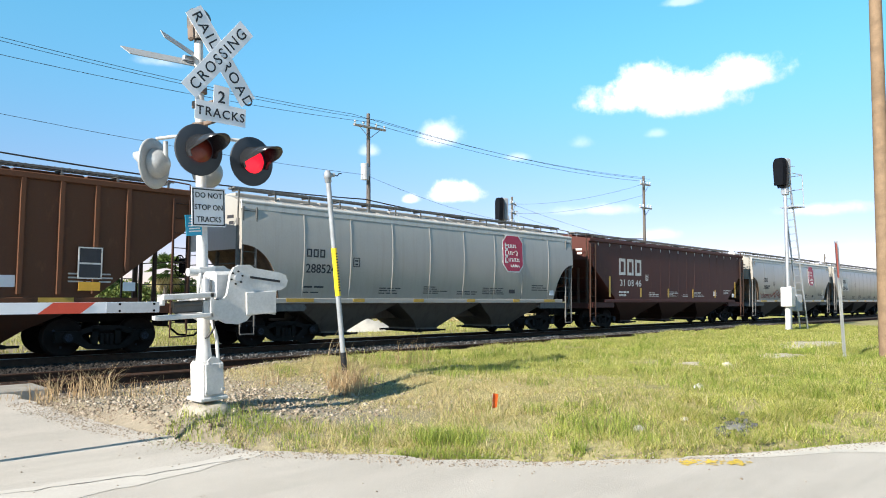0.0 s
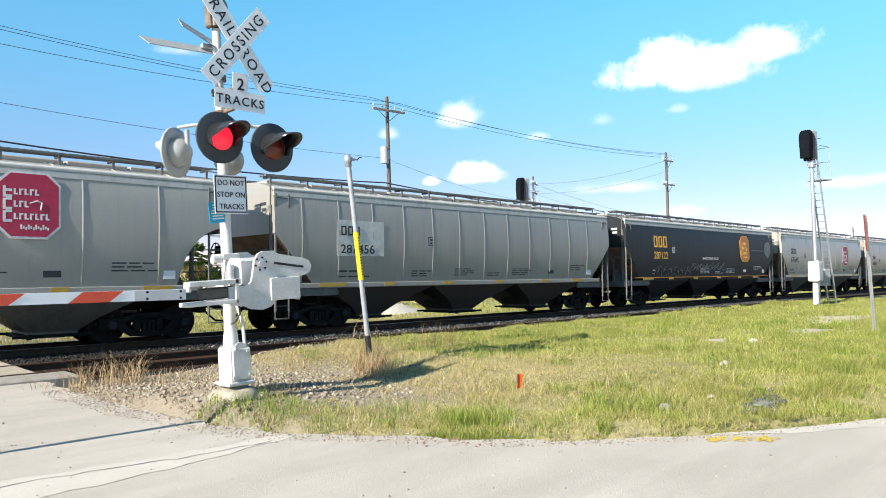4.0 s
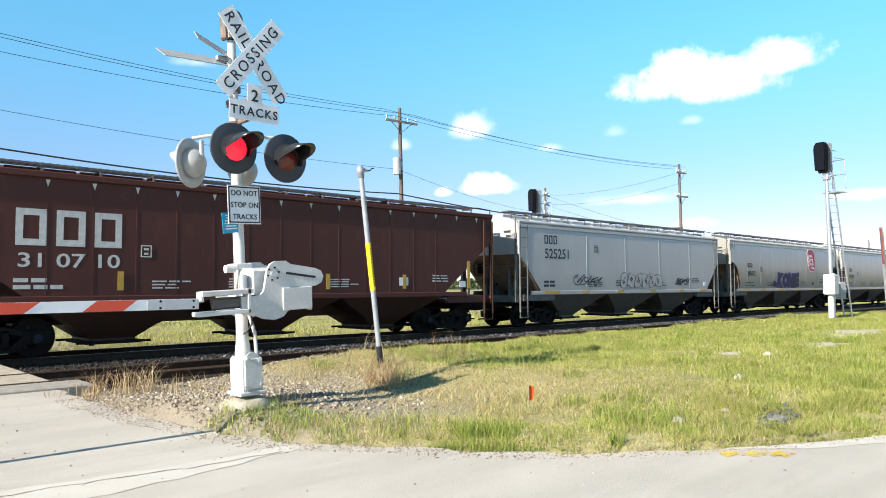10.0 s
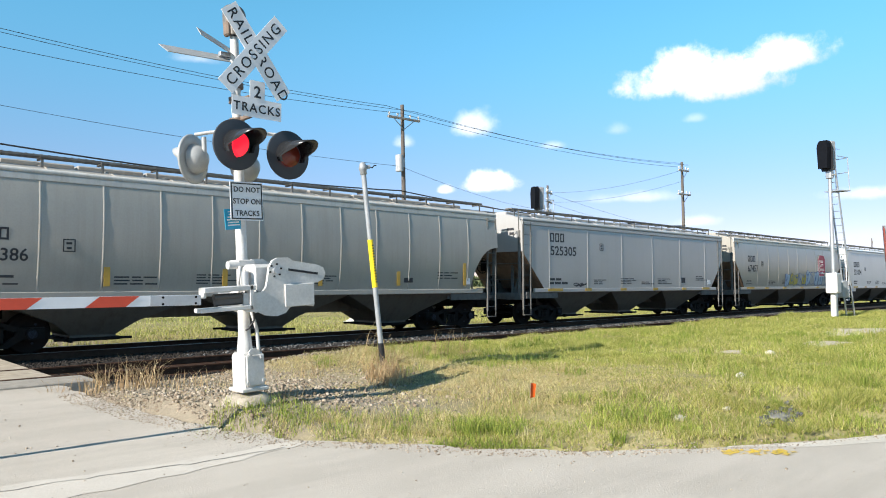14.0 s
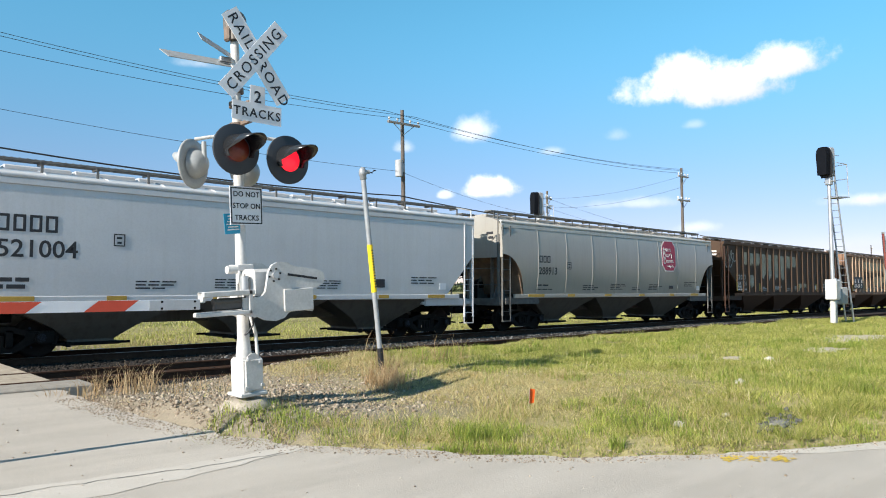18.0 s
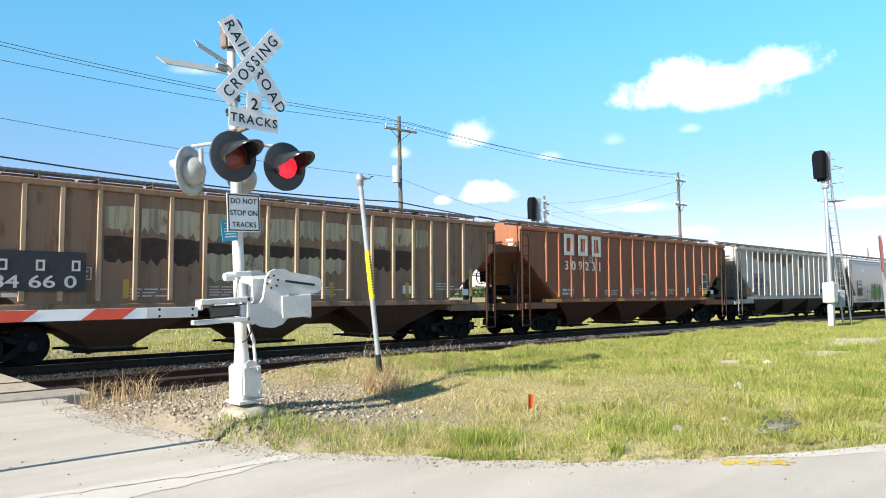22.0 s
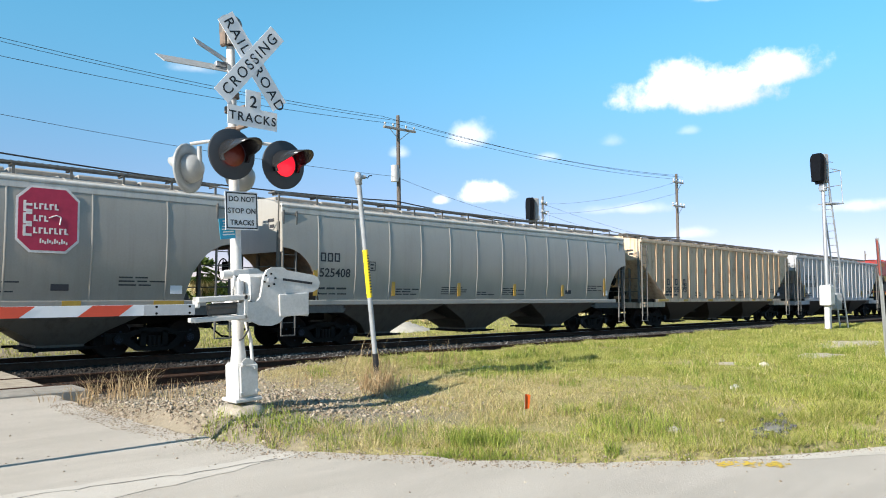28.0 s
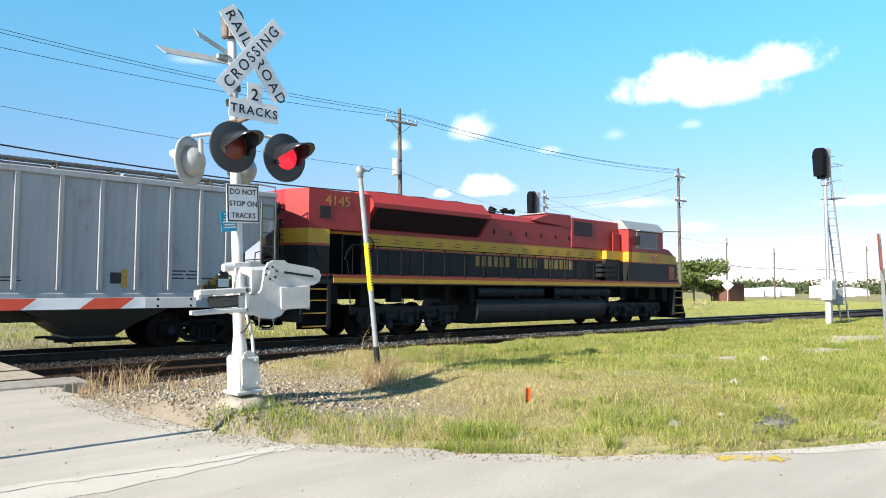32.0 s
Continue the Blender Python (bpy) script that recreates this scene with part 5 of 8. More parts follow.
    part("intake_top", Geo().box(1.2, 2.8, -0.8, 0.8, 4.66, 4.71, 0.01), loco, material=LOCO_GREY)
    horn = Geo().box(-0.6, 0.45, -0.03, 0.03, 4.50, 4.54)
    horn.cyl((-0.1, 0, 4.38), (-0.1, 0, 4.52), 0.03, n=6)
    for dx, s in ((-0.5, -1), (-0.3, 1), (0.15, 1), (0.3, -1)):
        horn.cyl((dx, 0, 4.60), (dx + s * 0.35, 0, 4.60), 0.03, 0.12, n=10)
    part("horn", horn, loco, pose(-0.5, -0.1, 0.08), material=STEEL_DARK)
    part("equipment_lower", Geo().box(5.0, 6.3, -1.2, 1.2, zw, zb0, 0.02), loco, material=LOCO_BLACK)
    part("equipment_band", Geo().box(5.0, 6.3, -1.205, 1.205, zb0, zb1), loco, material=LOCO_YELLOW)
    part("equipment_upper", Geo().box(2.72, 6.3, -1.0, 1.0, zb1 + 0.04, 4.60, 0.03), loco, material=LOCO_RED)
    part("intake_screen", Geo().box(2.85, 4.2, -1.02, -0.99, 3.85, 4.45, 0.01).box(2.85, 4.2, 0.99, 1.02, 3.85, 4.45, 0.01), loco, material=GRILLE)
    for z in (2.1, 2.32, 2.54):
        part("vent_box", Geo().box(4.5, 5.5, -1.28, -0.95, z, z + 0.16, 0.02), loco, material=LOCO_BLACK)
    # cab
    c0, c1 = 6.3, 9.35
    part("cab_lower", Geo().box(c0, c1, -1.50, 1.50, zw, zb0 - 0.04, 0.02), loco, material=LOCO_BLACK)
    part("cab_band", Geo().box(c0, c1, -1.505, 1.505, zb0 - 0.04, zb1), loco, material=LOCO_YELLOW)
    part("cab_trim", Geo().box(c0, c1, -1.51, 1.51, zb0 - 0.08, zb0 - 0.03), loco, material=LOCO_TRIM)
    part("cab_upper", Geo().box(c0, c1, -1.50, 1.50, zb1, 4.32, 0.02), loco, material=LOCO_RED)
    part("cab_roof", Geo().prism([(-1.52, 4.30), (-1.15, 4.72), (1.15, 4.72), (1.52, 4.30)], c0 - 0.05, c1 + 0.15, "x"), loco, material=LOCO_GREY)
    for s in (-1, 1):
        for a, b in ((c0 + 0.7, c0 + 1.45), (c0 + 1.55, c0 + 2.5)):
            w = part("cab_window", Geo().box(a - 0.05, b + 0.05, s * 1.512 - 0.01, s * 1.512 + 0.01, 3.45, 4.22, 0.008), loco, material=LOCO_GREY)
            part("pane", Geo().box(a, b, s * 1.526 - 0.006, s * 1.526 + 0.006, 3.51, 4.16), w, material=GLASS)
        part("cab_door", Geo().box(c0 - 0.7, c0 - 0.1, s * 1.12 - 0.03, s * 1.12 + 0.03, 1.85, 4.1, 0.01), loco, material=LOCO_RED)
        part("grab_rail", Geo().tube([(c0 + 0.12, s * 1.54, 2.3), (c0 + 0.12, s * 1.58, 3.9)], 0.018, 6), loco, material=STEEL_DARK)
    part("sun_visor", Geo().prism([(c0 + 0.6, 4.24), (c0 + 2.6, 4.24), (c0 + 2.6, 4.28), (c0 + 0.6, 4.28)], -1.72, -1.50, "y"), loco, material=LOCO_GREY)
    part("windscreen", Geo().box(c1 + 0.002, c1 + 0.02, -1.2, 1.2, 3.5, 4.15), loco, material=GLASS)
    # nose
    part("nose_lower", Geo().prism([(c1, zw), (10.95, zw), (11.02, zb0 - 0.04), (c1, zb0 - 0.04)], -1.30, 1.30, "y"), loco, material=LOCO_BLACK)
    part("nose_band", Geo().prism([(c1, zb0 - 0.04), (11.02, zb0 - 0.04), (10.9, zb1 - 0.06), (c1, zb1)], -1.305, 1.305, "y"), loco, material=LOCO_YELLOW)
    part("nose_top", Geo().prism([(c1, zb1 - 0.02), (10.9, zb1 - 0.08), (10.3, 3.52), (c1, 3.62)], -1.25, 1.25, "y"), loco, material=LOCO_RED)
    part("nose_panel", Geo().box(10.2, 10.75, -1.315, -1.30, 2.05, 2.7), loco, material=LOCO_TRIM)
    # fuel tank, air reservoirs, underframe gear
    part("fuel_tank", Geo().prism([(-1.18 - 0.32 * math.cos(radians(a)), 0.76 + 0.46 * math.sin(radians(a))) for a in range(75, -91, -15)] + [(1.18 + 0.32 * math.cos(radians(a)), 0.76 + 0.46 * math.sin(radians(a))) for a in range(-90, 76, 15)], -3.5, 4.5, "x"), loco, material=TANK)
    for s in (-1, 1):
        for a, b in ((-3.4, 0.3), (1.0, 4.9)):
            part("air_reservoir", Geo().cyl((a, s * 1.28, 1.44), (b, s * 1.28, 1.44), 0.19, n=14), loco, material=TANK)
    rnd = random.Random(7)
    for i in range(17):
        a = -9.8 + i * 1.2
        part("underframe_box", Geo().box(a, a + rnd.uniform(0.2, 0.7), -1.40, -1.1, rnd.uniform(1.0, 1.3), 1.66, 0.02), loco, material=STEEL_DARK)
    for x in (-6.45, 7.3):
        loco_bogie(loco, x)
    # pilots, plough, steps, couplers
    for x, s in ((rear, -1), (front, 1)):
        part("pilot", Geo().box(x - 0.05, x + 0.05, -1.45, 1.45, 0.55, 1.66, 0.02), loco, material=LOCO_BLACK)
        part("coupler", kit("coupler", coupler), loco, pose(x - s * 0.25, 0, 0, 0, 0, 0 if s > 0 else 180))
        for t in (-1, 1):
            well = part("step_well", Geo().box(min(x, x - s * 0.95), max(x, x - s * 0.95), t * 1.2 - 0.03, t * 1.2 + 0.03, 0.35, 1.66), loco, material=STEEL_DARK)
            for z in (0.42, 0.80, 1.17, 1.5):
                part("tread", Geo().box(min(x, x - s * 0.8), max(x, x - s * 0.8), min(t * 1.2, t * 1.5), max(t * 1.2, t * 1.5), z, z + 0.03).box(min(x, x - s * 0.8), max(x, x - s * 0.8), t * 1.505 - 0.008, t * 1.505 + 0.008, z, z + 0.035, slot=1), well, material=(STEEL_DARK, LOCO_YELLOW))
            part("step_side", Geo().box(min(x - s * 0.82, x - s * 0.95), max(x - s * 0.82, x - s * 0.95), t * 1.38 - 0.14, t * 1.38 + 0.14, 0.35, 1.66, 0.01), well, material=LOCO_BLACK)
    part("snow_plough", Geo().prism([(front + 0.05, 1.0), (front + 0.42, 0.3), (front + 0.36, 0.16), (front, 0.25)], -1.4, 1.4, "y"), loco, material=STEEL_DARK)
    # hand rails
    for s in (-1, 1):
        n = 16
        posts = [-9.0 + 14.5 * i / (n - 1) for i in range(n)]
        for a in posts:
            part("stanchion", kit("stanchion", lambda: Geo().cyl((0, 0, 1.76), (0, 0, 2.86), 0.022, n=6).box(-0.04, 0.04, -0.02, 0.02, 1.70, 1.98).mesh("stanchion", STEEL_DARK)), loco, pose(a, s * 1.5, 0))
        part("hand_rail", Geo().tube([(posts[0] - 0.3, s * 1.5, 2.4), (posts[0], s * 1.5, 2.86), (posts[-1], s * 1.5, 2.86)], 0.02, 6), loco, material=STEEL_DARK)
        part("end_rail", Geo().tube([(rear + 0.02, s * 1.40, 1.9), (rear + 0.1, s * 1.47, 2.65), (rear + 0.35, s * 1.47, 2.72), (rear + 0.85, s * 1.5, 1.9), (rear + 0.9, s * 1.5, 0.9)], 0.018, 6), loco, material=STEEL_DARK)
        part("end_rail", Geo().tube([(-9.05, s * 1.50, 0.8), (-9.1, s * 1.50, 1.9), (-9.25, s * 1.5, 2.6), (-9.0, s * 1.5, 2.86)], 0.018, 6), loco, material=STEEL_DARK)
    part("mirror", Geo().box(c0 + 0.5, c0 + 0.56, -1.75, -1.52, 3.6, 4.0, 0.01), loco, material=STEEL_DARK)
    # lettering: the road number, and bars for the owner's name
    write("road_number", "4145", 0.44, plain("faded_gold", (0.45, 0.24, 0.06), 0.6), loco, pose(-9.45, -1.372, 4.02) @ FACING, 1.05)
    write("road_number", "4145", 0.40, LOCO_TRIM, loco, pose(c0 + 2.3, -1.516, 2.88) @ FACING)
    gold = plain("worn_gold", (0.36, 0.23, 0.07), 0.65)
    for a, n in ((-3.08, 6), (-0.75, 4), (0.95, 6)):
        for i in range(n):
            part("name_block", kit("name_block", lambda: Geo().box(0, 0.2, -0.004, 0.004, 2.38, 2.76).mesh("name_block", gold)), loco, pose(a + i * 0.33, -hw - 0.022, 0))
    return loco


MOVING.append(((444.93 + 466.77) / 2, locomotive()))

# ---- the crossing signal ----
MAST = Vector((4.295, 8.11, 0.06))
FLASHERS = []
UNIT_GREY = plain("weathered_grey_housing", (0.36, 0.37, 0.37), 0.45, 0.1, 0.2)
HOOD_BLACK = plain("gloss_black_hood", (0.03, 0.032, 0.036), 0.16, var=0.2)
LAMP_ON = glow("lit_red_lens", (1.0, 0.012, 0.03), 0.9)
LAMP_OFF = plain("dark_red_lens", (0.16, 0.028, 0.02), 0.22, var=0.3, scale=30)


def flasher(mast, x, y, z, turn, lit_first=None, label="", rad=0.305):
    """One lamp unit: a round black board, a housing, a hood, and the lens that turns its lit or its dark face forward."""
    m = pose(x, y, z, 0, 0, turn)
    g = Geo().lathe([(0.001, -0.012), (0.15, -0.012), (0.15, -0.02), (rad - 0.01, -0.02), (rad, -0.008), (rad, 0.008), (rad - 0.01, 0.012), (0.001, 0.012)], Matrix.Rotation(radians(90), 4, "X"), 40)
    board = part("lamp_board", g, mast, m, material=DISC_BLACK if lit_first is not None else UNIT_GREY, label=label)
    back = Geo().lathe([(0.185, 0.0), (0.18, 0.05), (0.15, 0.12), (0.09, 0.17), (0.001, 0.185)], Matrix.Rotation(radians(-90), 4, "X"), 24)
    back.cyl((0, 0.16, 0), (0, 0.16, 0.26), 0.03, n=8)
    part("lamp_housing", back, board, material=WHITE if lit_first is not None else UNIT_GREY)
    # the hood: an open-bottomed sleeve, longer above
    hood, n = Geo(), 20
    vs = []
    for i in range(n + 1):
        a = radians(-30 + 240 * i / n)
        r = 0.182
        reach = (0.10 + 0.42 * max(0.0, math.sin(a)) ** 0.6 if math.sin(a) > 0 else 0.10) * (1.0 if lit_first is not None else 0.4)
        c, s = math.cos(a), math.sin(a)
        vs += [(r * c, -0.02, r * s), (r * c, -0.02 - reach, r * s - 0.12 * reach), ((r - 0.008) * c, -0.02 - reach, (r - 0.008) * s - 0.12 * reach), ((r - 0.008) * c, -0.02, (r - 0.008) * s)]
    hood.add(vs, [(4 * i + k, 4 * i + (k + 1) % 4, 4 * i + 4 + (k + 1) % 4, 4 * i + 4 + k) for i in range(n) for k in range(4)], True)
    part("hood", hood, board, material=HOOD_BLACK if lit_first is not None else UNIT_GREY)
    lens = Geo()
    lens.lathe([(0.001, 0.05), (0.06, 0.045), (0.11, 0.03), (0.15, 0.004)], Matrix.Rotation(radians(90), 4, "X"), 28, 0)
    lens.lathe([(0.001, -0.05), (0.06, -0.045), (0.11, -0.03), (0.15, -0.004)], Matrix.Rotation(radians(90), 4, "X"), 28, 1)
    lens.cyl((0, -0.004, 0), (0, 0.004, 0), 0.151, n=28, slot=1)
    ob = part("lens", lens, board, pose(0, -0.03, 0), material=(LAMP_ON, LAMP_OFF), label="red roundel lens")
    if lit_first is not None:
        FLASHERS.append((ob, lit_first))
    return board


def blade(parent, words, angle, y, length, x, z):
    """A crossbuck blade with raised black letters."""
    m = pose(x, y, z, 0, -angle, 0)
    b = part("crossbuck_blade", Geo().box(-length / 2, length / 2, -0.005, 0.005, -0.115, 0.115), parent, m, material=SIGN_WHITE)
    for text, along in words:
        write("letter", text, 0.185, SIGN_BLACK, b, pose(along, -0.008, -0.062) @ FACING, 1.25, 0.0005)
    for side in (-0.06, 0.06):
        part("bolt", kit("bolt", lambda: Geo().cyl((0, 0, 0), (0, -0.015, 0), 0.018, n=8).mesh("bolt", ALU)), b, pose(side, -0.006, 0.0))


def panel_sign(parent, x, y, z, w, h, lines, size, turn=0, face=SIGN_WHITE, name="sign_plate", label=""):
    ob = part(name, Geo().box(-w / 2, w / 2, -0.004, 0.004, -h / 2, h / 2), parent, pose(x, y, z, 0, 0, turn), material=face, label=label)
    k = len(lines)
    for i, t in enumerate(lines):
        zz = (k / 2 - 0.5 - i) * h / k * 0.92 - size * 0.36
        write("letter", t, size, SIGN_BLACK, ob, pose(0, -0.008, zz) @ FACING, 1.04, 0.0008)
    return ob


def crossing_signal():
    mast = thing("crossing_signal", "white railroad crossing signal mast with crossbuck, flashing lamps and lowered gate", "crossing signal", Matrix.Translation(MAST) @ pose(0, 0, 0, 0, -3.0, 0))
    f = Geo().lathe([(0.001, 0.21), (0.20, 0.21), (0.25, 0.19), (0.33, 0.10), (0.37, -0.02), (0.38, -0.25)], None, 24)
    part("foundation", f, mast, material=plain("painted_concrete", (0.46, 0.40, 0.32), 0.9, var=0.45, scale=5.0, relief=0.012))
    g = Geo().box(-0.15, 0.15, -0.15, 0.15, 0.255, 0.72, 0.03)
    g.box(-0.18, 0.18, -0.18, 0.18, 0.255, 0.30, 0.01)
    jb = part("junction_box", g, mast, pose(0.035, 0, 0), material=WHITE)
    part("box_door", Geo().box(-0.11, 0.13, -0.175, -0.148, 0.32, 0.70, 0.02).cyl((0.0, -0.165, 0.70), (0.0, -0.148, 0.70), 0.08, n=14), jb, material=WHITE)
    for x, z in ((-0.06, 0.71), (0.09, 0.66), (0.11, 0.38), (-0.1, 0.36)):
        part("latch", kit("latchbolt", lambda: Geo().box(-0.025, 0.025, -0.02, 0.0, -0.02, 0.02, 0.006).mesh("latch", ALU)), jb, pose(x, -0.175, z))
    p = Geo().cyl((0, 0, 0.7), (0, 0, 4.62), 0.076, 0.052, n=20)
    p.cyl((0, 0, 0.72), (0, 0, 0.95), 0.10, 0.075, n=20)
    part("mast_tube", p, mast, material=WHITE)
    part("conduit", Geo().tube([(0.12, -0.12, 0.72), (0.11, -0.11, 1.0), (0.02, -0.09, 1.35)], 0.022, 8), mast, material=WHITE)
    part("cable", Geo().tube([(0.02, -0.10, 1.42), (0.05, -0.14, 1.3), (0.06, -0.15, 1.12), (0.0, -0.12, 1.02), (-0.03, -0.09, 1.0)], 0.012, 6), mast, material=BLACK)
    # bell on top
    bell = Geo().lathe([(0.001, 0.0), (0.10, 0.01), (0.125, 0.05), (0.115, 0.10), (0.06, 0.14), (0.001, 0.15)], pose(0, 0, 4.93) @ Matrix.Rotation(radians(90), 4, "X"), 22)
    bell.cyl((0, 0.0, 4.70), (0, 0.0, 4.85), 0.075, n=14)
    bell.box(-0.09, 0.12, 0.0, 0.14, 4.82, 5.08, 0.03)
    part("bell", bell, mast, pose(-0.01, -0.02, -0.06), material=plain("weathered_bell", (0.20, 0.175, 0.15), 0.5, 0.2, var=0.6, scale=14.0))
    part("bell_bracket", Geo().box(-0.12, -0.05, -0.06, 0.06, 4.62, 4.80, 0.02).box(0.02, 0.09, -0.04, 0.10, 4.62, 4.80, 0.02), mast, material=plain("rusty_bracket", (0.20, 0.145, 0.11), 0.7, var=0.5))
    # crossbuck towards the camera, a second one side-on
    part("crossbuck_bracket", Geo().box(-0.03, 0.03, -0.38, 0.0, -0.03, 0.03, 0.006).cyl((-0.10, 0, 0), (0.10, 0, 0), 0.03, n=8), mast, pose(0.055, 0, 4.29), material=ALU)
    blade(mast, (("RAIL", -0.35), ("ROAD", 0.36)), -55, -0.385, 1.22, 0.09, 4.36)
    blade(mast, (("CROSSING", 0.0),), 49, -0.405, 1.17, 0.04, 4.33)
    side = part("crossbuck_bracket", Geo().box(-0.16, 0.0, -0.03, 0.03, -0.03, 0.03, 0.006), mast, pose(-0.02, 0.05, 4.40, 0, 0, 0), material=ALU)
    part("crossbuck_back", Geo().box(-0.92, 0.0, -0.115, 0.115, -0.005, 0.005), side, pose(0.03, 0.05, -0.03, 33, -2.5, 8), material=UNIT_GREY)
    part("crossbuck_back", Geo().box(-0.50, 0.0, -0.115, 0.115, -0.005, 0.005), side, pose(0.03, 0.0, 0.04, 40, 21, 6), material=UNIT_GREY)
    # number of tracks
    plate = part("tracks_plate", Geo().prism([(-0.33, -0.115), (0.33, -0.115), (0.33, 0.115), (0.10, 0.115), (0.10, 0.335), (-0.10, 0.335), (-0.10, 0.115), (-0.33, 0.115)], -0.004, 0.004, "y"), mast, pose(0.11, -0.31, 3.695, 0, 3, 0), material=SIGN_WHITE, label="white plate giving the number of tracks")
    write("letter", "TRACKS", 0.150, SIGN_BLACK, plate, pose(0, -0.008, -0.055) @ FACING, 1.2, 0.002)
    part("letter", letters("2", 0.20, SIGN_BLACK, 1.0, 0.003), plate, pose(0, -0.008, 0.13) @ FACING)
    rusty = plain("rusty_bracket", (0.20, 0.145, 0.11), 0.7, var=0.5)
    for z in (3.60, 3.825):
        part("plate_bracket", kit("plate_bracket", lambda: Geo().box(0.0, 0.05, -0.3, 0.0, -0.025, 0.025, 0.006).mesh("plate_bracket", rusty)), mast, pose(0, 0, z))
    for z in (3.54, 3.80, 3.98):
        part("band_clamp", kit("band_clamp", lambda: Geo().cyl((0, 0, 0), (0, 0, 0.07), 0.092, n=14).mesh("band_clamp", rusty)), mast, pose(0, 0, z))
    # cross arm with its lamps
    arm = Geo().tube([(-0.46, 0.20, 3.40), (-0.30, 0.1, 3.43), (0.0, -0.04, 3.45), (0.54, -0.2, 3.42)], 0.022, 10)
    arm.cyl((0, 0, 3.36), (0, 0, 3.52), 0.10, n=16).box(-0.1, 0.1, -0.16, 0.02, 3.38, 3.50, 0.03)
    part("cross_arm", arm, mast, material=WHITE)
    flasher(mast, -0.19, -0.33, 3.225, 3, False, "round black lamp board with hooded red lens")
    flasher(mast, 0.505, -0.33, 3.15, 3, True, "round black lamp board with hooded red lens")
    flasher(mast, -0.445, 0.30, 3.115, 212, None, "back of a lamp unit facing away")
    flasher(mast, 0.27, 0.34, 3.06, 180, None, "back of a lamp unit facing away", 0.2)
    # signs below
    dns = panel_sign(mast, 0.02, -0.14, 2.575, 0.47, 0.47, ("DO NOT", "STOP ON", "TRACKS"), 0.092, 8, label="white sign telling drivers not to stop")
    rim = Geo()
    for a, b, c, d in ((-0.225, 0.225, 0.206, 0.221), (-0.225, 0.225, -0.221, -0.206), (-0.225, -0.210, -0.206, 0.206), (0.210, 0.225, -0.206, 0.206)):
        rim.box(a, b, -0.008, -0.004, c, d)
    part("border", rim, dns, material=SIGN_BLACK)
    blue = part("notice_plate", Geo().box(-0.12, 0.12, -0.003, 0.003, -0.125, 0.125), mast, pose(-0.135, -0.075, 2.36, 0, -4, 10), material=plain("blue_notice", (0.02, 0.32, 0.50), 0.4, var=0.1), label="small blue emergency notice")
    bars = Geo()
    for i, w in enumerate((0.14, 0.12, 0.16, 0.18, 0.15, 0.17)):
        bars.box(-w / 2, w / 2, -0.007, -0.003, 0.085 - i * 0.033, 0.1 - i * 0.033)
    part("notice_print", bars, blue, material=SIGN_WHITE)
    gate_mechanism(mast)
    return mast


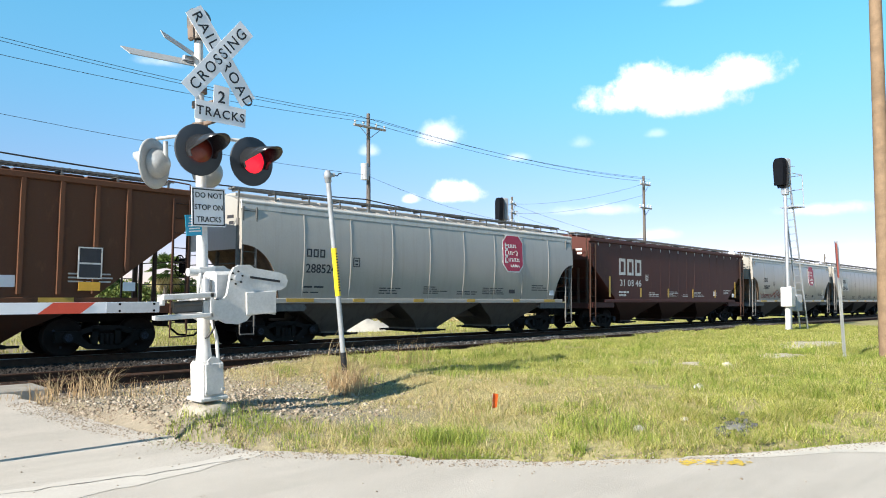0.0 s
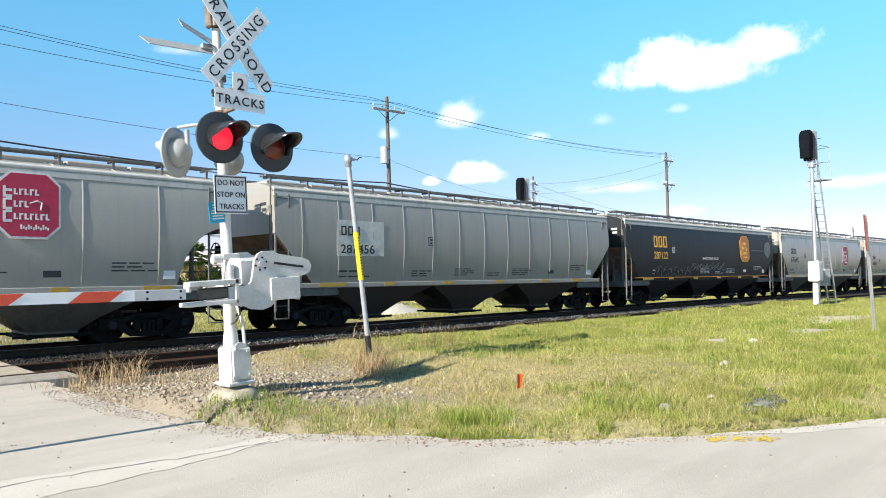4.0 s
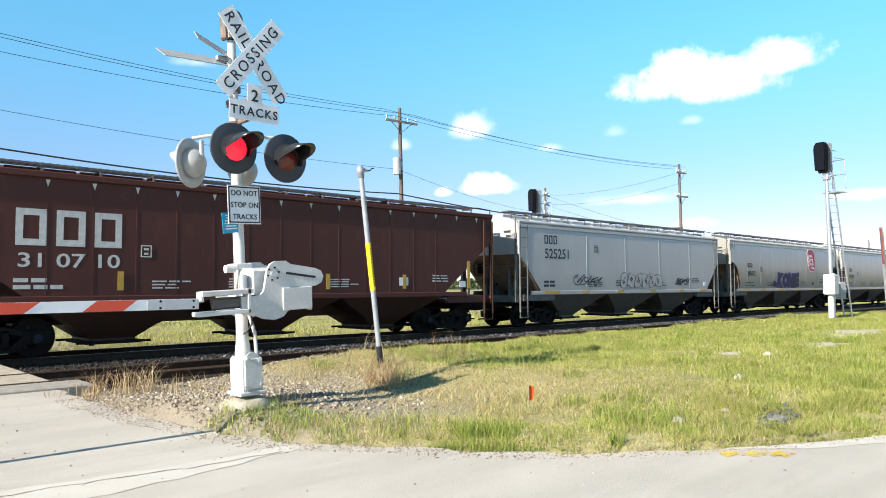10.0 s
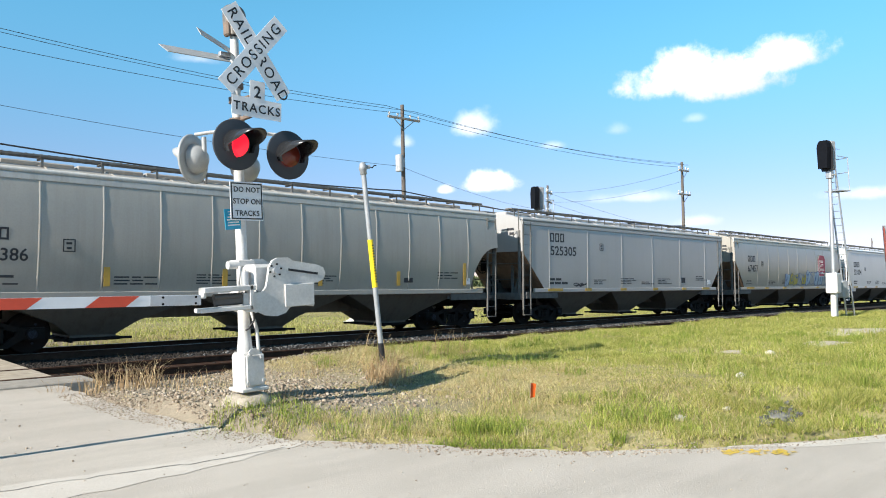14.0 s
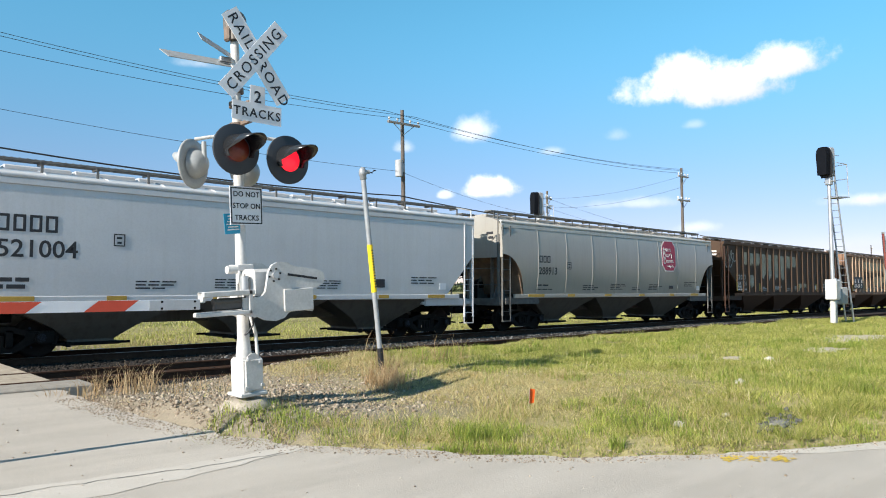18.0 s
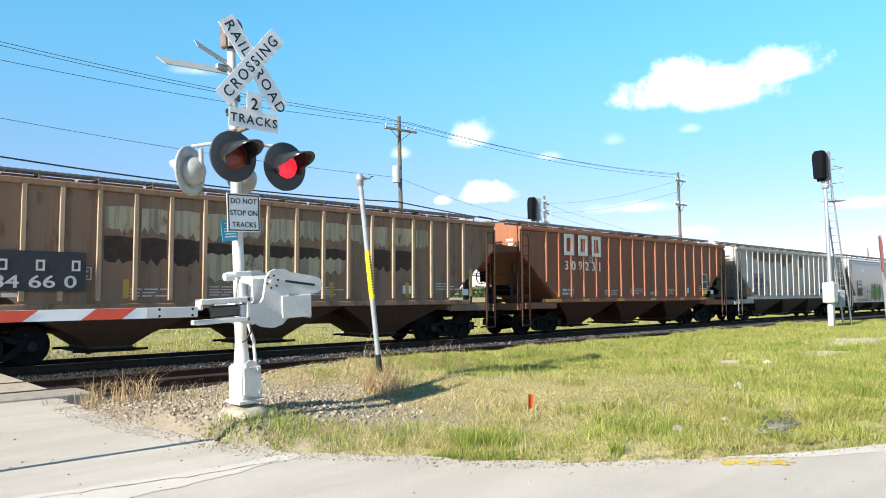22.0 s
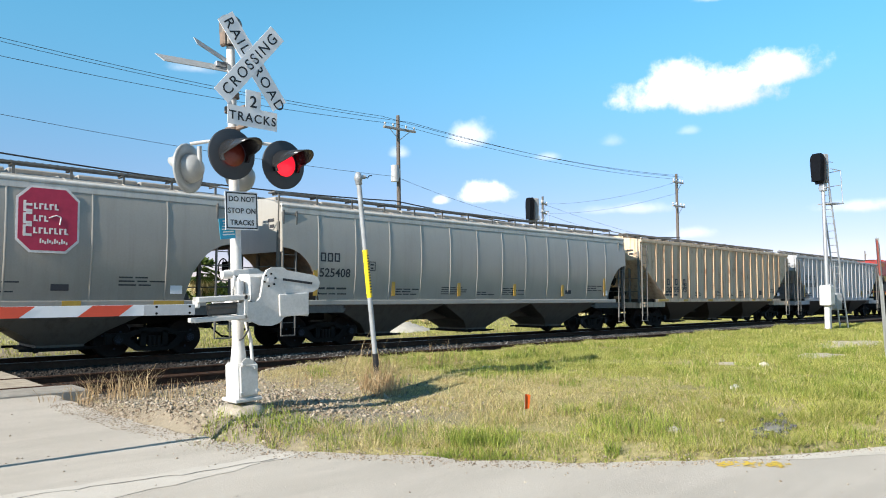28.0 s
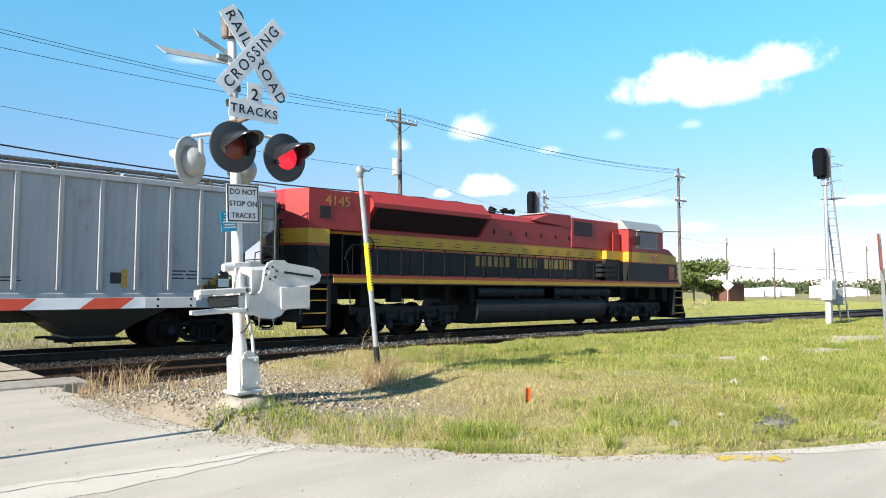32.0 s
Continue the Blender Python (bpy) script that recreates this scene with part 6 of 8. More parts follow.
def gate_mechanism(mast):
    """The machine that lifts the gate, its counterweight side and the striped arm, lowered."""
    case = Geo().box(-0.07, 0.36, -0.40, 0.02, 1.32, 1.80, 0.04)
    case.box(-0.12, 0.10, -0.14, 0.10, 1.42, 1.50, 0.01).box(-0.12, 0.10, -0.14, 0.10, 1.78, 1.86, 0.01)
    mech = part("gate_mechanism", case, mast, material=WHITE, label="white gate machine bolted to the mast")
    # outline of the counterweight side
    plate = [(-0.26, 1.47), (-0.02, 1.47), (0.03, 1.52), (0.05, 1.60), (0.08, 1.76), (0.13, 1.84), (0.20, 1.87), (0.34, 1.87), (0.40, 1.83), (0.76, 1.765), (0.84, 1.73), (0.87, 1.66), (0.84, 1.585), (0.76, 1.55), (0.70, 1.545), (0.68, 1.25), (0.46, 1.29), (0.34, 1.26), (0.28, 1.20), (0.16, 1.17), (0.02, 1.19), (-0.08, 1.24), (-0.22, 1.25), (-0.26, 1.28)]
    for y in (-0.50, 0.12):
        part("side_arm_plate", Geo().prism(plate, y - 0.02, y + 0.02, "y"), mech, material=WHITE)
    part("counterweight", Geo().box(0.27, 0.68, -0.545, -0.52, 1.27, 1.545, 0.008).box(0.29, 0.64, -0.48, 0.10, 1.29, 1.53, 0.02), mech, material=WHITE)
    part("slot", Geo().box(0.34, 0.76, -0.526, -0.519, -0.014, 0.014), mech, pose(0, 0, 1.775, 0, 9, 0), material=BLACK)
    for i in range(6):
        a = radians(60 * i + 15)
        part("bolt", kit("gate_bolt", lambda: Geo().cyl((0, 0, 0), (0, -0.016, 0), 0.011, n=8).mesh("bolt", STEEL_DARK)), mech, pose(0.16 + 0.075 * math.cos(a), -0.52, 1.72 + 0.075 * math.sin(a)))
    part("pivot", Geo().cyl((0.16, -0.52, 1.72), (0.16, -0.56, 1.72), 0.04, n=14), mech, material=ALU)
    # channel frame that clasps the arm
    clasp = Geo().box(-0.75, -0.12, -0.56, -0.40, 1.50, 1.56, 0.008)
    clasp.box(-0.75, -0.71, -0.52, -0.40, 1.44, 1.56, 0.008).box(-0.80, -0.16, -0.56, -0.38, 1.28, 1.33, 0.008)
    clasp.box(-0.20, -0.15, -0.56, -0.42, 1.28, 1.56, 0.008)
    part("arm_clasp", clasp, mech, material=WHITE)
    part("arm_socket", Geo().box(-0.60, 0.0, -0.49, -0.43, 1.34, 1.46, 0.02).cyl((-0.60, -0.46, 1.44), (-0.05, -0.46, 1.44), 0.04, n=10), mech, material=plain("greasy_steel", (0.12, 0.11, 0.1), 0.5, 0.5))
    part("linkage", Geo().tube([(-0.16, -0.2, 1.46), (-0.18, -0.25, 1.62), (-0.14, -0.22, 1.78)], 0.02, 6), mech, material=WHITE)
    part("motor", Geo().cyl((-0.24, -0.1, 1.80), (-0.10, -0.1, 1.80), 0.05, n=10), mech, material=WHITE)
    part("spring", Geo().cyl((-0.14, -0.34, 1.56), (-0.14, -0.34, 1.72), 0.05, n=10), mech, material=ALU)
    # the arm runs over the road, tapering to its tip
    arm_len = 7.2
    arm = part("gate_arm", Geo().add([(0, -0.02, -0.056), (0, 0.07, -0.056), (0, 0.07, 0.056), (0, -0.02, 0.056), (-arm_len, -0.02, -0.045), (-arm_len, 0.05, -0.045), (-arm_len, 0.05, 0.045), (-arm_len, -0.02, 0.045)], [(0, 1, 2, 3), (4, 5, 6, 7), (0, 1, 5, 4), (1, 2, 6, 5), (2, 3, 7, 6), (3, 0, 4, 7)]), mast, pose(-0.80, -0.55, 1.43, 0, 2.7, 0), material=SIGN_WHITE, label="lowered gate arm with red and white stripes")
    for i in range(8):
        a = -0.66 - i * 0.90
        hh = 0.056 - 0.011 * (-a / arm_len)
        s = Geo().add([(a, -0.024, hh), (a - 0.39, -0.024, hh), (a - 0.39 - 0.14, -0.024, -hh), (a - 0.14, -0.024, -hh)], [(0, 1, 2, 3)])
        s.add([(a, 0.074, hh), (a - 0.39, 0.074, hh), (a - 0.39 - 0.14, 0.074, -hh), (a - 0.14, 0.074, -hh)], [(0, 1, 2, 3)])
        part("stripe", s, arm, material=RED_SHEET)
    for x in (-0.06, -0.42):
        for z in (-0.05, 0.05):
            part("bolt", kit("arm_bolt", lambda: Geo().cyl((0, 0, 0), (0, -0.008, 0), 0.013, n=8).mesh("bolt", STEEL_DARK)), arm, pose(x, -0.026, z * 0.7))
    part("end_plate", Geo().box(-0.55, 0.0, -0.026, -0.021, -0.052, 0.052), arm, material=ALU)


crossing_signal()

# ---- line-side posts, signals and wires ----


def vent_marker():
    post = thing("casing_vent_post", "grey leaning vent pipe with yellow warning band and black foot", "marker post", pose(7.50, 9.47, 0.22, 0, -7.6, 0))
    pipe = plain("weathered_alu_paint", (0.36, 0.38, 0.40), 0.5, 0.2, 0.35)
    part("pipe", Geo().cyl((0, 0, -0.25), (0, 0, 3.34), 0.043, n=14), post, material=pipe)
    part("foot_sleeve", Geo().cyl((0, 0, -0.2), (0, 0, 0.42), 0.05, n=14), post, material=BLACK)
    part("warning_band", Geo().cyl((0, 0, 1.36), (0, 0, 2.16), 0.048, n=14), post, material=YELLOW)
    t = Geo()
    for i in range(14):
        t.box(-0.012, 0.020, -0.053, -0.047, 1.44 + i * 0.047, 1.46 + i * 0.047)
    tagged(part("band_print", t, post, material=SIGN_BLACK), kind="stuff")
    # a collar, a domed cap and a short side nozzle
    cap = Geo().lathe([(0.044, 3.24), (0.056, 3.25), (0.056, 3.31), (0.066, 3.32), (0.068, 3.37), (0.052, 3.42), (0.025, 3.45), (0.001, 3.45)], None, 16)
    cap.cyl((0.03, 0, 3.37), (0.13, -0.01, 3.37), 0.03, 0.034, n=10)
    part("vent_cap", cap, post, material=pipe)
    part("chain", Geo().tube([(0.13, -0.01, 3.37), (0.19, -0.01, 3.35), (0.23, -0.01, 3.39), (0.28, -0.01, 3.39)], 0.009, 5), post, material=STEEL_DARK)


def block_signal(x, y, turn, lean=0.0, drop=0.0, group="block signals"):
    s = thing("block_signal", "tall railway block signal with black hooded head, ladder and cabinets", "railway signal", pose(x, y, -drop, 0, lean, 0) @ pose(0, 0, 0, 0, 0, turn), group)
    part("mast_tube", Geo().cyl((0, 0, -0.1 + drop), (0, 0, 6.7), 0.085, 0.07, n=16).cyl((0, 0, -0.1 + drop), (0, 0, 0.25 + drop), 0.2, 0.16, n=16), s, material=ALU)
    head = part("signal_head", Geo().box(-0.12, 0.20, -0.20, 0.20, 6.30, 7.50, 0.06), s, material=plain("signal_grey", (0.3, 0.31, 0.32), 0.5))
    poly = [(0.30 * math.sin(radians(a)), 7.16 + 0.38 * math.cos(radians(a))) for a in range(-90, 91, 15)] + [(0.30, 6.45), (0.22, 6.25), (-0.22, 6.25), (-0.30, 6.45)]
    part("target_board", Geo().prism(poly, -0.16, -0.13, "x"), head, material=BLACK)
    # one deep black visor box shades the lenses
    part("visor_box", Geo().prism([(-0.21, 6.36), (0.21, 6.36), (0.25, 7.2), (0.22, 7.38), (0.12, 7.5), (-0.12, 7.5), (-0.22, 7.38), (-0.25, 7.2)], -0.40, -0.15, "x"), head, material=plain("visor_black", (0.006, 0.007, 0.01), 0.7, shine=0.1))
    part("head_bracket", Geo().box(-0.12, 0.12, -0.12, 0.12, 5.95, 6.30, 0.03).cyl((0.0, -0.3, 6.1), (0.0, 0.2, 6.1), 0.03, n=8), s, material=ALU)
    lad = part("ladder", ladder(6.6 - drop, 0.36, 0.30), s, pose(0.95, 0.0, drop, 0, -7.5, 0) @ pose(0, 0, 0, 0, 0, 90), material=ALU)
    cage = Geo()
    for y2 in (-0.3, 0.3):
        cage.tube([(0.1, y2, 5.45), (0.75, y2, 5.45), (0.70, y2, 6.8), (0.1, y2, 6.85)], 0.018, 5)
    for z in (5.45, 6.2, 6.8):
        cage.tube([(0.72, -0.3, z), (0.72, 0.3, z)], 0.016, 5)
    cage.box(0.05, 0.80, -0.32, 0.32, 5.42, 5.46)
    part("service_cage", cage, s, material=ALU)
    part("antenna", Geo().tube([(0.1, 0, 7.2), (0.65, 0, 7.2)], 0.015, 5), s, material=ALU)
    cab = part("relay_box", Geo().box(0.05, 0.42, -0.35, 0.20, 1.05, 1.75, 0.03), s, material=plain("cabinet_grey", (0.36, 0.37, 0.38), 0.5, 0.2))
    return s


def signal_cabinet(x, y):
    c = thing("signal_cabinet", "white metal control cabinet on a thick pipe post beside the signal", "cabinet", pose(x, y, 0))
    part("post", Geo().cyl((0, 0, -0.1), (0, 0, 1.3), 0.11, n=16), c, material=WHITE)
    body = part("case", Geo().box(-0.25, 0.25, -0.2, 0.2, 1.25, 2.05, 0.03), c, material=WHITE)
    part("door", Geo().box(-0.22, 0.22, -0.222, -0.2, 1.29, 2.01, 0.01), body, material=WHITE)
    part("meter_pipe", Geo().cyl((0.33, 0, 0), (0.33, 0, 2.1), 0.05, n=10), c, material=ALU)


def utility_pole(x, y, h, turn=0, lean=0.0, arms=(), mat=None, r=0.15, extras=(), label="brown wooden utility pole with crossarm and wires", group="utility poles"):
    p = thing("utility_pole", label, "utility pole", pose(x, y, -0.3, 0, lean, turn), group)
    part("pole_shaft", Geo().cyl((0, 0, 0), (0, 0, h + 0.3), r, r * 0.66, n=14), p, material=mat or FAR_POLE)
    for z, w in arms:
        part("crossarm", Geo().box(-w / 2, w / 2, -0.06 - r, 0.06 - r, z - 0.06, z + 0.06, 0.01).tube([(-w * 0.35, -r, z), (0, -r * 0.8, z - 0.6)], 0.02, 5).tube([(w * 0.35, -r, z), (0, -r * 0.8, z - 0.6)], 0.02, 5), p, material=plain("bleached_crossarm", (0.36, 0.33, 0.3), 0.8))
        for k in (-0.46, -0.2, 0.2, 0.46):
            part("insulator", kit("insulator", lambda: Geo().cyl((0, 0, 0), (0, 0, 0.10), 0.03, n=8).cyl((0, 0, 0.10), (0, 0, 0.2), 0.07, 0.05, n=10).mesh("insulator", plain("porcelain", (0.55, 0.55, 0.53), 0.3))), p, pose(k * w, -r, z + 0.06))
    for kind, z in extras:
        if kind == "transformer":
            part("transformer", Geo().cyl((-0.35, -0.1, z - 0.45), (-0.35, -0.1, z + 0.45), 0.22, n=14).box(-0.2, 0, -0.15, -0.05, z - 0.2, z + 0.3), p, material=plain("transformer_grey", (0.42, 0.43, 0.44), 0.5))
    return p


def wire(points, r, sag, name="overhead_wire", label="thin black overhead power wire"):
    g = Geo()
    for a, b in zip(points, points[1:]):
        a, b = Vector(a), Vector(b)
        pts = []
        for i in range(17):
            k = i / 16
            p = a.lerp(b, k)
            p.z -= sag * 4 * k * (1 - k)
            pts.append(p)
        g.tube(pts, r, 5)
    return tagged(part(name, g, material=WIRE), label, "wire", "overhead wires")


vent_marker()
block_signal(31.75, 10.37, -20, -1.8)
block_signal(29.4, 23.9, -20, 0.0, 0.75)
signal_cabinet(30.5, 10.0)
utility_pole(25.5, 30.2, 11.6, 0, -1.5, ((11.1, 2.3),), extras=(("transformer", 8.6),))
utility_pole(52.5, 28.0, 11.3, 0, -1.2, ((10.9, 1.6), (9.0, 1.9)))
utility_pole(-2.0, 31.5, 13.2, 0, 0, ((12.6, 2.3),))
utility_pole(53.4, 42.4, 11.0, 25, 0, ((10.6, 2.2), (9.7, 2.0), (8.8, 2.0)))
P1, P2, P0 = Vector((24.9, 30.0, 11.3)), Vector((52.3, 27.8, 11.1)), Vector((-2.0, 31.3, 12.0))
for dx, dz, low in ((-1.0, 0.0, 0.0), (1.0, 0.0, -0.3), (0.0, -0.25, -0.7)):
    wire([P0 + Vector((dx, 0, dz + low)), P1 + Vector((dx, 0, dz)), P2 + Vector((dx * 0.6, 0, dz))], 0.012, 0.5)
wire([P0 + Vector((0, 0, -3.0)), P1 + Vector((0, 0, -3.2)), (53.4, 42.4, 8.6)], 0.010, 0.4)
wire([P0 + Vector((0, 0, -4.4)), P1 + Vector((0, 0, -4.55)), P2 + Vector((0, 0, -4.9))], 0.035, 0.5, "telephone_cable", "thick black sagging telephone cable")
for dz in (-0.4, -1.3):
    wire([P2 + Vector((0, 0, dz)), (53.4, 42.4, 10.7 + dz)], 0.010, 0.5)
    wire([(53.4, 42.4, 10.7 + dz), (118.0, 54.5, 9.9 + dz)], 0.012, 0.9)
wire([(100.0, 61.0, 6.2), (118.0, 54.5, 6.0), (128.0, 50.6, 5.6), (150.0, 49.0, 5.9), (172.0, 48.5, 5.6), (190.0, 50.0, 5.2)], 0.05, 0.3, "telephone_cable", "black telephone cable along the far road")
near_pole = utility_pole(18.3, 3.92, 11.5, 0, -1.6, (), WOOD_POLE, 0.17, label="weathered brown wooden utility pole standing in the grass", group="")
sign_post = thing("sign_post", "bare grey steel channel post leaning in the grass", "post", pose(17.62, 4.6, -0.1, 0, -9.5, 0))
part("channel", Geo().prism([(-0.05, 0.0), (-0.05, 0.012), (-0.025, 0.012), (-0.018, -0.03), (0.018, -0.03), (0.025, 0.012), (0.05, 0.012), (0.05, 0.0), (0.028, 0.0), (0.022, -0.042), (-0.022, -0.042), (-0.028, 0.0)], 0, 3.0, "z"), sign_post, pose(0, 0, 0, 0, 0, 30), material=ALU)

part("sign_edge", Geo().box(-0.015, 0.015, -0.32, 0.0, 2.25, 2.98), sign_post, pose(-0.09, -0.02, 0, 0, 0, -73), material=plain("faded_red_sign_edge", (0.22, 0.045, 0.035), 0.6, var=0.3), label="faded red sign seen edge-on")

# ---- what stands beyond the tracks ----


def far_box(name, label, category, x, y, w, d, h, material, turn=0, z=0.0, parts=()):
    t = thing(name, label, category, pose(x, y, z, 0, 0, turn))
    part("wall", Geo().box(-w / 2, w / 2, -d / 2, d / 2, 0, h, 0.02), t, material=material)
    return t


for x, y, h in ((118.0, 54.5, 10.4), (128.0, 50.6, 9.0), (150.0, 49.0, 9.4), (172.0, 48.5, 11.4), (190.0, 50.0, 7.0)):
    utility_pole(x, y, h, 20, 0, ((h - 0.5, 2.2),), label="distant dark utility pole")
cont = far_box("shipping_container", "rust-brown corrugated shipping container in the field", "container", 104.0, 47.8, 5.2, 2.4, 2.6, plain("container_rust", (0.14, 0.055, 0.035), 0.7, var=0.3))
for i in range(18):
    part("corrugation", kit("corr", lambda: Geo().box(-0.07, 0.07, -0.04, 0.0, 0.1, 2.5).mesh("corrugation", plain("container_rust", (0.14, 0.055, 0.035), 0.7))), cont, pose(-2.45 + i * 0.288, -1.2, 0))
part("container_roof", Geo().box(-2.6, 2.6, -1.2, 1.2, 2.6, 2.66), cont, material=plain("container_rust", (0.14, 0.055, 0.035), 0.7))
warn = thing("diamond_sign", "white diamond sign on a thin post seen from behind", "road sign", pose(96.0, 44.3, 0))
part("post", Geo().cyl((0, 0, 0), (0, 0, 2.6), 0.04, n=8), warn, material=ALU)
part("plate", Geo().prism([(0.0, 1.55), (0.75, 2.3), (0.0, 3.05), (-0.75, 2.3)], -0.02, 0.02, "y"), warn, pose(0, -0.05, 0, 0, 0, -60), material=SIGN_WHITE)
ochre = far_box("storage_shed", "low ochre shed among palms beyond the field", "building", 12.5, 76.0, 7.0, 4.0, 2.9, plain("ochre_wall", (0.50, 0.33, 0.12), 0.8, var=0.2, scale=0.6), 8)
part("shed_roof", Geo().prism([(-2.3, 2.9), (0, 3.5), (2.3, 2.9)], -3.7, 3.7, "x"), ochre, material=plain("tan_roof", (0.42, 0.33, 0.20), 0.8))
part("shed_door", Geo().box(-1.0, 1.0, -2.05, -2.0, 0, 2.2), ochre, material=plain("shed_door_brown", (0.16, 0.10, 0.05), 0.7))
flood = thing("floodlight_mast", "tall grey floodlight mast with four lamps far across the field", "floodlight", pose(39.4, 169.5, 0))
part("pole_shaft", Geo().cyl((0, 0, 0), (0, 0, 13.7), 0.22, 0.12, n=10), flood, material=ALU)
part("crossarm", Geo().box(-2.0, 2.0, -0.08, 0.08, 13.1, 13.25), flood, material=ALU)
for i in range(4):
    part("lamp_head", kit("flood_lamp", lambda: Geo().box(-0.32, 0.32, -0.45, 0.1, 0.0, 0.7, 0.08).mesh("lamp_head", UNIT_GREY)), flood, pose(-1.8 + 1.2 * i, 0, 13.25))
SHED = plain("pale_metal_wall", (0.62, 0.63, 0.63), 0.6, var=0.1, scale=0.3)
for x, y, w, d, h in ((190, 82, 9, 8, 1.7), (206, 84, 16, 8, 2.0), (180, 61, 5, 4, 2.6), (232, 92, 22, 12, 2.3), (262, 78, 12, 8, 2.0), (300, 92, 20, 10, 2.6), (300, 70, 14, 8, 2.3), (215, 66, 5, 4, 1.8)):
    b = far_box("storage_shed", "low white metal storage shed far across the field", "building", x, y, w, d, h, SHED, 20)
    part("shed_roof", Geo().prism([(-d / 2 - 0.3, h), (0, h + 0.5), (d / 2 + 0.3, h)], -w / 2, w / 2, "x"), b, material=plain("shed_roof", (0.42, 0.44, 0.46), 0.5))
    part("shed_door", Geo().box(-1.5, 1.5, -d / 2 - 0.05, -d / 2, 0, h * 0.8), b, material=plain("shed_door", (0.3, 0.33, 0.36), 0.6))

# ---- graffiti, patches and other marks on single cars ----


def on_side(style, z):
    if style == "deep":
        return -1.582
    return -half_width(style, z) - 0.016


def scribble(car, rnd, style, x0, x1, z0, z1, material, loops=9, r=0.022, name="graffiti", label="looping spray-paint lines"):
    """One running spray line of loops."""
    g = Geo()
    pts, n = [], loops * 14
    ph = [rnd.uniform(0, 6.3) for _ in range(4)]
    for i in range(n + 1):
        k = i / n
        a = k * loops * 2 * math.pi
        x = x0 + (x1 - x0) * k + 0.20 * math.cos(a + ph[0])
        z = (z0 + z1) / 2 + (z1 - z0) * 0.5 * (0.62 * math.sin(a * 1.0 + 0.8 * math.sin(a * 0.37 + ph[1])) + 0.36 * math.sin(a * 0.53 + ph[2]))
        pts.append((x, on_side(style, z) - 0.002, z))
    vs = []
    for i, at in enumerate(pts):
        before, after = pts[max(i - 1, 0)], pts[min(i + 1, n)]
        d = Vector((after[0] - before[0], 0, after[2] - before[2]))
        side = Vector((-d.z, 0, d.x)).normalized() * r
        vs += [Vector(at) - side, Vector(at) + side]
    g.add(vs, [(2 * i, 2 * i + 1, 2 * i + 3, 2 * i + 2) for i in range(n)])
    return part(name, g, car, material=material, label=label)


def burner(car, rnd, style, x0, x1, z0, z1, count, fills, line, label):
    """A row of fat spray-painted shapes with dark outlines, as plain shapes."""
    step = (x1 - x0) / count
    for i in range(count):
        cx, w, h = x0 + step * (i + 0.5), step * 0.56, (z1 - z0) / 2
        zc = (z0 + z1) / 2
        poly, n = [], 18
        ph, kx = rnd.uniform(0, 6.3), rnd.choice((2, 3, 4))
        for j in range(n):
            a = 2 * math.pi * j / n
            r = 1 + 0.16 * math.sin(kx * a + ph) + rnd.uniform(-0.05, 0.05)
            sq = 1 / max(abs(math.cos(a)), abs(math.sin(a))) ** 0.55
            x = cx + w * r * sq * 0.85 * math.cos(a) + 0.15 * w * math.sin(a)
            z = min(z1 + 0.05, max(z0, zc + h * r * sq * 0.85 * math.sin(a)))
            poly.append((x, z))

        def flat(shape, off):
            g = Geo()
            mid = (cx, on_side(style, zc) - off, zc)
            vs = [(x, on_side(style, z) - off, z) for x, z in shape]
            g.add([mid] + vs, [(0, 1 + j, 1 + (j + 1) % len(vs)) for j in range(len(vs))])
            return g

        part("graffiti", flat([(cx + (x - cx) * 1.09, zc + (z - zc) * 1.07) for x, z in poly], 0.002 + 0.0004 * i), car, material=line, label=label if i == 0 else "")
        part("graffiti", flat(poly, 0.008 + 0.0004 * i), car, material=fills[i % len(fills)])
        cut = Geo()
        for _ in range(3):
            sx, sz = cx + rnd.uniform(-0.4, 0.3) * w, zc + rnd.uniform(-0.5, 0.3) * h
            a = rnd.uniform(0.6, 2.4)
            dx, dz = 0.5 * w * math.cos(a), 0.5 * h * math.sin(a)
            t = 0.035
            cut.add([(sx - t, on_side(style, sz) - 0.014, sz), (sx + t, on_side(style, sz) - 0.014, sz), (sx + dx + t, on_side(style, sz + dz) - 0.014, sz + dz), (sx + dx - t, on_side(style, sz + dz) - 0.014, sz + dz)], [(0, 1, 2, 3)])
        tagged(part("graffiti_line", cut, car, material=line), kind="stuff")


def tag_letters(car, text, style, x0, x1, z0, z1, fill, line, label):
    """Fat sprayed letters that lean this way and that, each with a paler edge."""
    step, zc = (x1 - x0) / len(text), (z0 + z1) / 2
    for i, ch in enumerate(text):
        for bold, grow, off, mat in ((0.16, 1.06, 0.004 + 0.0012 * i, line), (0.09, 0.97, 0.010 + 0.0012 * i, fill)):
            me = letters(ch, 1.0, mat, 1.0, bold)
            xs, ys = [v.co.x for v in me.vertices], [v.co.y for v in me.vertices]
            kx, kz = grow * step * 1.14 / (max(xs) - min(xs)), grow * (z1 - z0) / (max(ys) - min(ys))
            m = on_surface(style, x0 + step * (i + 0.5), zc, 0.008 + off) @ Matrix.Rotation(radians((5, -4, 3, -6)[i % 4]), 4, "Y") @ FACING
            m = m @ Matrix.Diagonal((kx, kz, 1, 1)) @ Matrix.Translation((-(max(xs) + min(xs)) / 2, -(max(ys) + min(ys)) / 2, 0))
            part("graffiti_letter", me, car, m, label=label if i == 0 and mat is fill else "")


